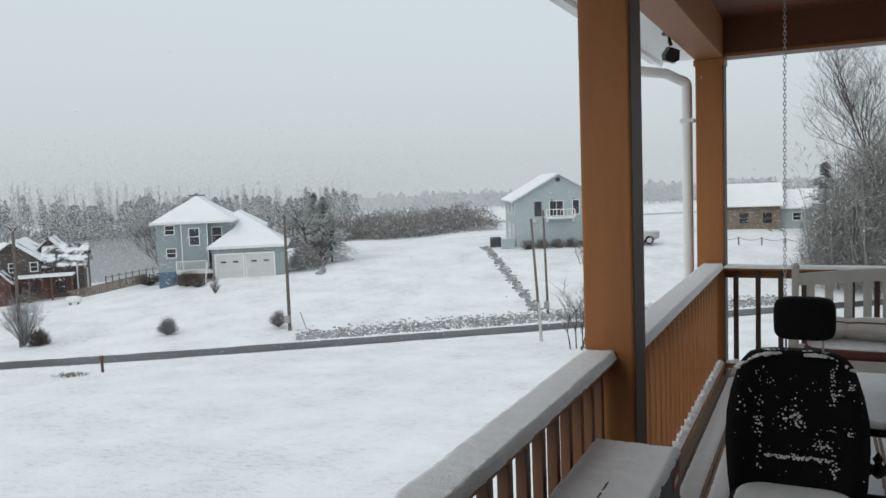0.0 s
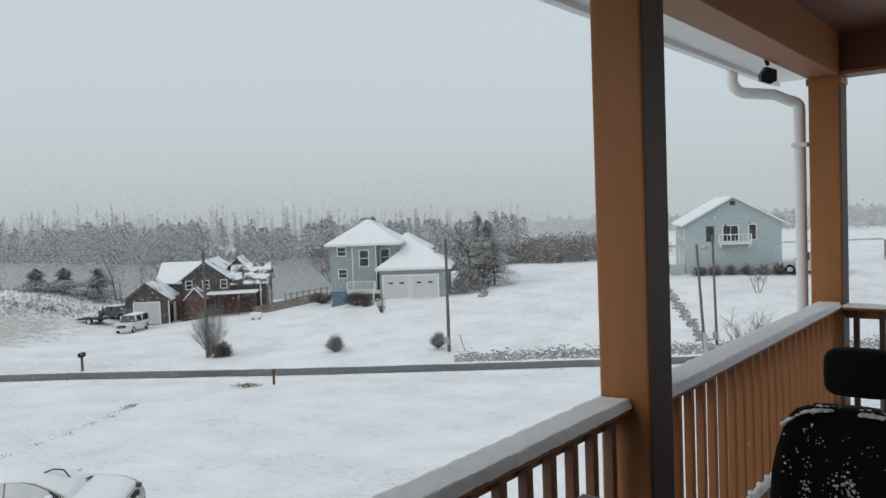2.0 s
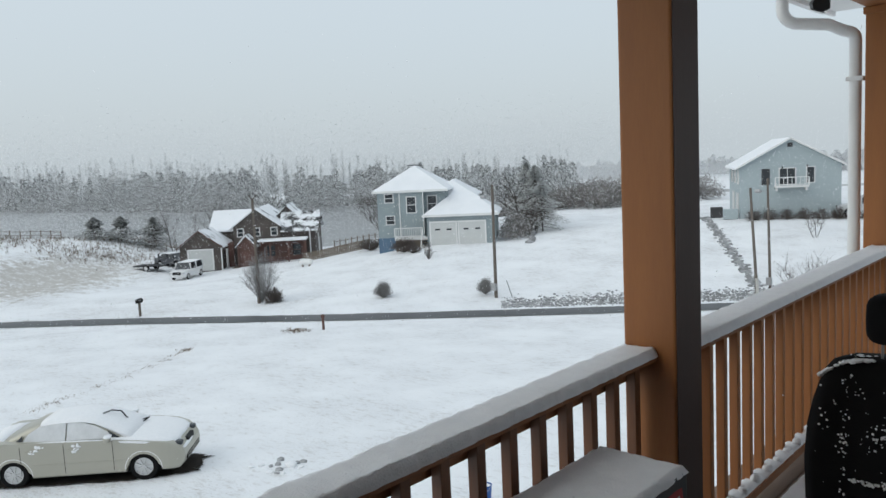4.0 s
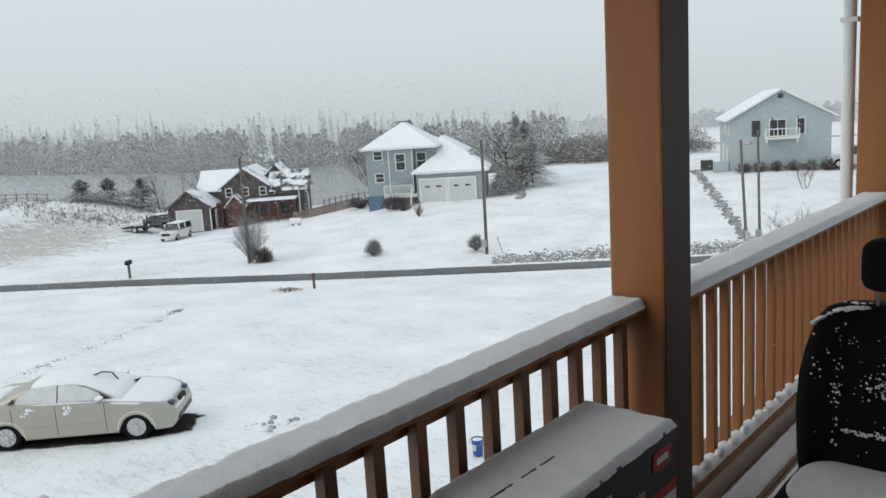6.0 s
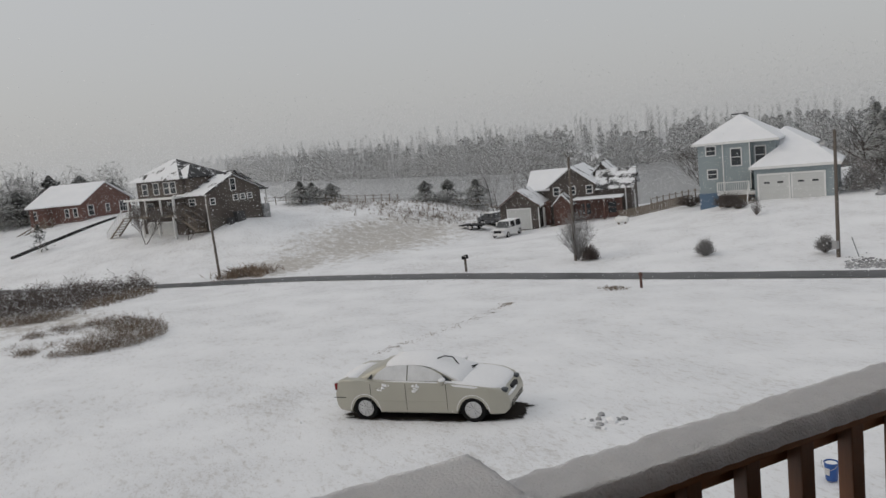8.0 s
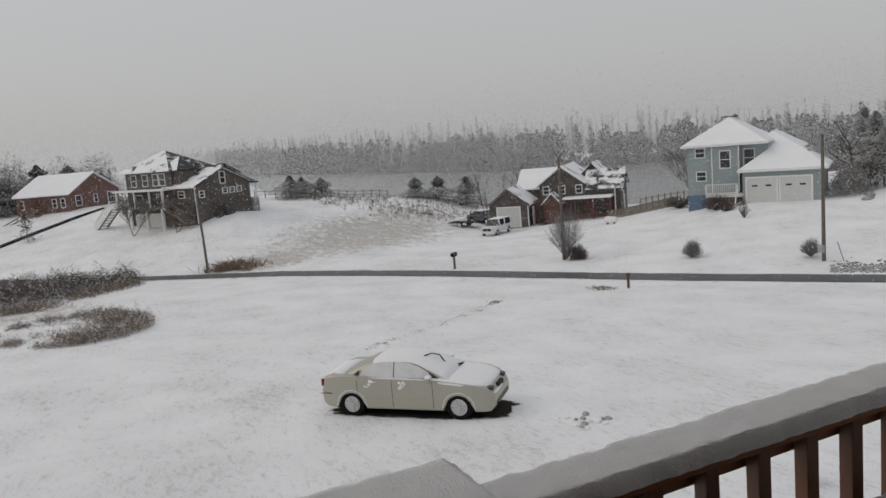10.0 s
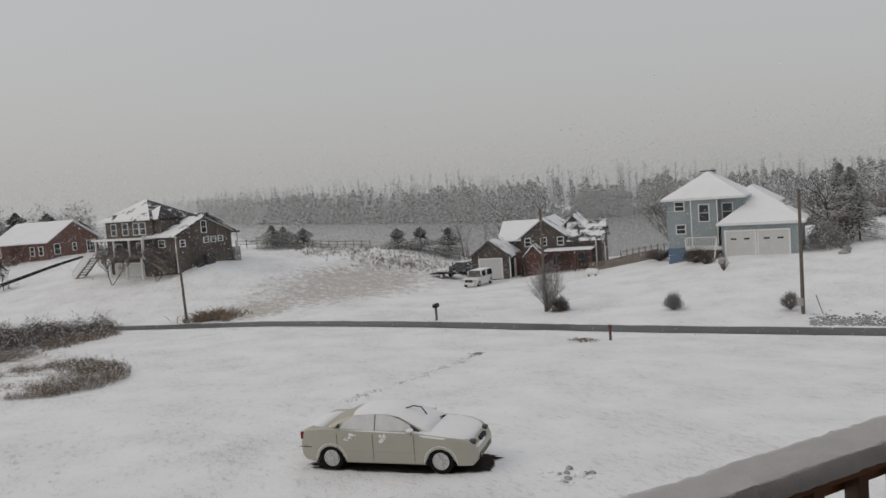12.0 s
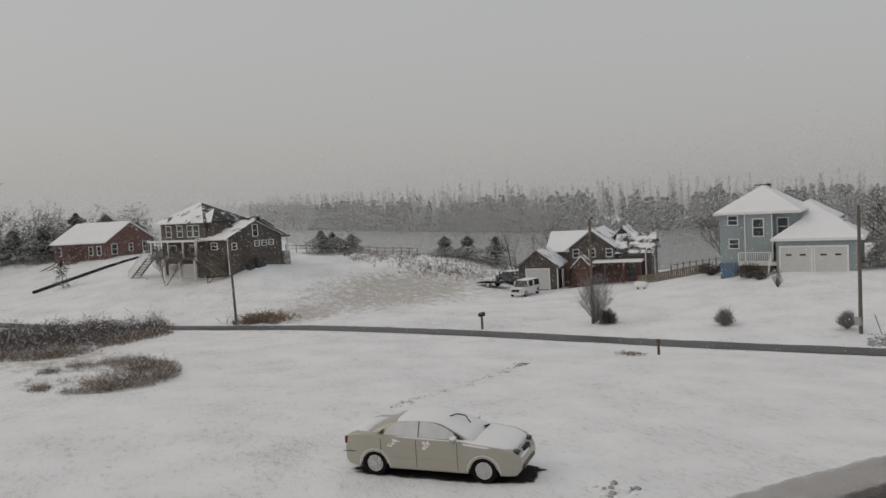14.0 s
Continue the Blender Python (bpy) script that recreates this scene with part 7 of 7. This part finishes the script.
brush("grass_tufts", spots, 0.09, M_WEED, "tufts of dull grass poking through the snow", 23, 4, 0.018, 0.8)
# brush on the hill crest
spots = []
while len(spots) < 2400:
    w, s = rnd.uniform(-25, 6), rnd.uniform(92, 112)
    if s > 95 + 2 * noise.noise((w * 0.3, 0, 4)) - 0.55 * max(0, -w - 9):
        spots.append((-0.8 * w - 0.6 * s, -0.6 * w + 0.8 * s, 0.7 + 0.5 * rnd.random() + 0.3 * noise.noise((w * 0.3, s * 0.2, 6))))
M_BRUSH = material("frosted_brush", (0.22, 0.205, 0.195), 0.9, (0.32, 0.31, 0.305), 0.3, 0.6, 0.1, 3, island=0.3)
tangle("hill_brush", [(x, y, 1.6, 3.0 * k) for x, y, k in spots[:620]], M_BRUSH, "brown leafless brush along the hill crest", 24, 110, 0.6, 0.045, 0.06)


def far_wood(name, count, seed, mat, label, sfun, wlo, whi, hfun, kind_pine):
    """A far shore of trees: trunks with ragged crowns, or slim bare poplars."""
    rnd = random.Random(seed)
    vs, fs = [], []

    def spike(x, y, z0, z1, r):
        o = len(vs)
        for k in range(3):
            vs.append((x + r * math.cos(2.1 * k), y + r * math.sin(2.1 * k), z0))
        vs.append((x, y, z1))
        fs.extend(((o, o + 1, o + 3), (o + 1, o + 2, o + 3), (o + 2, o, o + 3)))

    for i in range(count):
        w = rnd.uniform(wlo, whi)
        s = sfun(w) + abs(rnd.gauss(0, 9))
        x, y = -0.8 * w - 0.6 * s, -0.6 * w + 0.8 * s
        z = max(land(x, y), LAKE) - 0.3
        h = hfun(w) * rnd.uniform(0.72, 1.08)
        spike(x, y, z, z + h, 0.22)
        if kind_pine:
            for _ in range(80):
                k = rnd.random()
                zz = z + h * (0.22 + 0.78 * k)
                rr = 2.3 * (1 - k) ** 0.6 * rnd.random() + 0.15
                a = rnd.uniform(0, 6.283)
                s2 = rnd.uniform(0.35, 0.8)
                c = (x + rr * math.cos(a), y + rr * math.sin(a), zz)
                b = rnd.uniform(0, 6.283)
                o = len(vs)
                vs.extend(((c[0] - s2 * math.cos(b), c[1] - s2 * math.sin(b), c[2] - 0.3 * s2), (c[0] + s2 * math.cos(b), c[1] + s2 * math.sin(b), c[2] - 0.2 * s2),
                           (c[0] + 0.2 * s2, c[1], c[2] + 0.8 * s2)))
                fs.append((o, o + 1, o + 2))
        else:
            for _ in range(34):
                k = rnd.uniform(0.12, 0.95)
                a = rnd.uniform(0, 6.283)
                ln = h * 0.16 * (1.1 - k)
                o = len(vs)
                bz = z + h * k
                vs.extend(((x, y, bz), (x, y, bz + 0.3), (x + ln * math.cos(a), y + ln * math.sin(a), bz + ln * 1.9)))
                fs.append((o, o + 1, o + 2))
    me = bpy.data.meshes.new(name)
    me.from_pydata(vs, [], fs)
    me.materials.append(mat)
    return tagged(new(name, me), label, "woods", kind="stuff")


shore_line = lambda w: 238 + 0.65 * max(0.0, w - 95)
ragged = lambda w: 1.0 + 0.28 * noise.noise((w * 0.045, 0, 2)) + 0.16 * noise.noise((w * 0.16, 0, 5))
# Dim and faint rows take their haze from paler material colours.
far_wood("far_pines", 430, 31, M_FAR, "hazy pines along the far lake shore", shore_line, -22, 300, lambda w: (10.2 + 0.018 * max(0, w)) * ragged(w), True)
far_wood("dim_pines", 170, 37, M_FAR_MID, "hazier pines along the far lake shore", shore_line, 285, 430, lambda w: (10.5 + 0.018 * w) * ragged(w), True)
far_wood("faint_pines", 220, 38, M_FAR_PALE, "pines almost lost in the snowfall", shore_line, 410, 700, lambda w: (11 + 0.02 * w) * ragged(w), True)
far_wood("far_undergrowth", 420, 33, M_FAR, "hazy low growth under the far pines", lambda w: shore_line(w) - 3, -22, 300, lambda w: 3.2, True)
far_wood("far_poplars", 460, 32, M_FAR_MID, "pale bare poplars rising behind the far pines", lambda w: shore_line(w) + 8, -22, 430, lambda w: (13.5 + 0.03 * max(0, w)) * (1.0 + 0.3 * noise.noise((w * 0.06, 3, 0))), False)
far_wood("dim_east_wood", 420, 35, M_FAR_PALE, "haze-coloured wood fading into the snowfall beyond the fields", lambda w: 230 + 0.3 * max(0, -w), -700, -120, lambda w: 9.0, True)
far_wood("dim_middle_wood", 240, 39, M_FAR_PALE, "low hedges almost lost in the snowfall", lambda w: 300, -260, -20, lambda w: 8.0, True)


def falling_snow(name, near, far, bearing, top, density, size, seed):
    """Loose clumps of flakes drifting down over the yards and the lake, each one a small flat flake of its own, thinning upwards."""
    rng = np.random.default_rng(seed)
    a0, a1 = radians(bearing[0]), radians(bearing[1])
    total = int(density * (a1 - a0) * (top + 9.5) * (far ** 2 - near ** 2) / 2)
    r = np.sqrt(rng.uniform(near ** 2, far ** 2, total))
    a = rng.uniform(a0, a1, total) + rng.normal(0, 0.05, total)
    z = -9.5 + (top + 9.5) * rng.random(total) * (0.75 + 0.6 * rng.random(total) ** 2)
    centre = np.stack([1.2 - r * np.sin(a), 0.3 + r * np.cos(a), z], 1)
    tri = rng.normal(size=(total, 3, 3))
    tri -= tri.mean(axis=1, keepdims=True)
    tri *= (size * rng.uniform(0.3, 0.6, total))[:, None, None] / 1.4
    vs = (centre[:, None, :] + tri).reshape(-1, 3)
    me = bpy.data.meshes.new(name)
    me.vertices.add(total * 3)
    me.vertices.foreach_set("co", vs.ravel())
    me.loops.add(total * 3)
    me.loops.foreach_set("vertex_index", np.arange(total * 3, dtype=np.int32))
    me.polygons.add(total)
    me.polygons.foreach_set("loop_start", np.arange(0, total * 3, 3, dtype=np.int32))
    me.update(calc_edges=True)
    me.materials.append(M_FLAKE)
    return tagged(new(name, me), "white snowflakes drifting down through the grey air", "snowfall", kind="stuff")


M_FLAKE = half_translucent("falling_flake", (0.93, 0.935, 0.94), (0.90, 0.905, 0.91))
falling_snow("near_snowfall", 4.0, 30.0, (-8, 100), 6.0, 0.25, 0.02, 301)
falling_snow("snowfall", 30.0, 125.0, (-4, 98), 4.0, 1.0, 0.065, 302)
falling_snow("lake_snowfall", 125.0, 262.0, (27, 98), 8.0, 1.45, 0.165, 303)

# bushes against the garage, above a low stone edge
rnd = random.Random(91)
spots = []
for i in range(16):
    u, v = rnd.uniform(6.6, 8.4), rnd.uniform(0.8, 6.5)
    spots.append((-44.5 + 0.819 * u - 0.574 * v, 49.25 + 0.574 * u + 0.819 * v, rnd.uniform(0.7, 1.1), rnd.uniform(1.3, 2.4)))
tangle("garage_bush", spots, M_BRUSH, "dense grey-brown leafless bushes beside the garage", 92, 420, 0.4, 0.022, 0.1, "bush")
spots = []
for i in range(46):
    u, v = 8.9 + rnd.gauss(0, 0.12), -1.2 + 7.0 * i / 45
    spots.append((-44.5 + 0.819 * u - 0.574 * v, 49.25 + 0.574 * u + 0.819 * v))
rocks("stone_edging", spots, 0.24, "row of snow-capped stones edging the field above the garage", 93)
# fences
def board_fence(a, b, n, h, label):
    """Close upright boards on two rails."""
    f = empty("fence", pose(0, 0, 0), label, "fence")
    a, b = Vector(a), Vector(b)
    side = (b - a).normalized() * 0.5 * (b - a).length / n * 0.86
    zs = [land(*a.lerp(b, i / n).xy) for i in range(n + 1)]
    for i in range(n):
        p = a.lerp(b, (i + 0.5) / n)
        z = (zs[i] + zs[i + 1]) / 2
        q = Vector((-side.y, side.x, 0)).normalized() * 0.012
        bm = bmesh.new()
        lo = [bm.verts.new((p + k * side + m * q).xy[:] + (z - 0.1,)) for k, m in ((-1, -1), (1, -1), (1, 1), (-1, 1))]
        hi = [bm.verts.new((v.co.x, v.co.y, z + h)) for v in lo]
        bm.faces.new(hi)
        for k in range(4):
            bm.faces.new((lo[k], lo[(k + 1) % 4], hi[(k + 1) % 4], hi[k]))
        part("board", bm, M_TIMBER, f)
    for k in (0.25, 0.8):
        part("rail", tube(bmesh.new(), (a.x, a.y, zs[0] + h * k), (b.x, b.y, zs[-1] + h * k), 0.045, n=5), M_TIMBER, f)
    return f


board_fence((-59.4, 47.2, 0), (-55.6, 52.6, 0), 36, 0.85, "weathered close-boarded timber fence beside the dark house")
def rail_fence(name, a, b, n, h, label, mat):
    f = empty(name, pose(0, 0, 0), label, "fence")
    a, b = Vector(a), Vector(b)
    last = None
    for i in range(n + 1):
        p = a.lerp(b, i / n)
        z = land(p.x, p.y)
        part("post", boxes((p.x - 0.04, p.x + 0.04, p.y - 0.04, p.y + 0.04, z - 0.2, z + h)), mat, f)
        if last:
            for k in (0.45, 0.85):
                part("rail", tube(bmesh.new(), (last[0], last[1], last[2] + h * k), (p.x, p.y, z + h * k), 0.03, n=5), mat, f)
        last = (p.x, p.y, z)
    return f


rail_fence("fence", (-61.5, 53.0, 0), (-56.2, 54.8, 0), 8, 1.2, "weathered timber fence by the lake", M_TIMBER)
rail_fence("fence", (-90.5, 29.5, 0), (-88.0, 36.0, 0), 7, 1.0, "split rail fence on the hill crest", M_TIMBER)
rail_fence("fence", (-91.5, 20.5, 0), (-91.0, 29.0, 0), 7, 1.0, "split rail fence behind the tall house", M_TIMBER)
rope = empty("rope_fence", pose(0, 0, 0), "low posts joined by a slack rope in the snowy field", "fence")
prev = None
for i in range(8):
    x, y = -7.5 + 1.9 * i, 73.5 + 0.5 * i
    z = land(x, y)
    part("post", boxes((x - 0.06, x + 0.06, y - 0.06, y + 0.06, z - 0.1, z + 0.75)), M_TIMBER, rope)
    if prev:
        q = [Vector(prev).lerp(Vector((x, y, z + 0.68)), k / 6) - Vector((0, 0, 0.22 * math.sin(math.pi * k / 6))) for k in range(7)]
        part("rope", pipe(bmesh.new(), q, 0.025, 5), M_TIMBER, rope)
    prev = (x, y, z + 0.68)
kerb = bmesh.new()
for i in range(14):
    k, k2 = i / 14, (i + 1) / 14
    a = Vector((-92.3, -6.7, 0)).lerp(Vector((-101.5, 4.4, 0)), k)
    b = Vector((-92.3, -6.7, 0)).lerp(Vector((-101.5, 4.4, 0)), k2)
    a.z, b.z = land(a.x, a.y) + 0.05, land(b.x, b.y) + 0.05
    tube(kerb, a, b, 0.22, 0.22, 6)
tagged(part("timber_edging", kerb, M_DARK), "dark timber edging running down the snowy slope", "edging")
u1 = tagged(part("utility_box", boxes((-0.6, 0.6, -0.4, 0.4, 0, 0.85), bevel=0.03), M_GRAY), "pale utility box beside the grey house", "box")
u1.matrix_world = on(-25.0, 66.9, 26)
u2 = tagged(part("air_conditioner", boxes((-0.5, 0.5, -0.4, 0.4, 0, 0.9), bevel=0.03), M_ROOF), "dark air-conditioning unit beside the grey house", "appliance")
u2.matrix_world = on(-26.6, 67.8, 26)
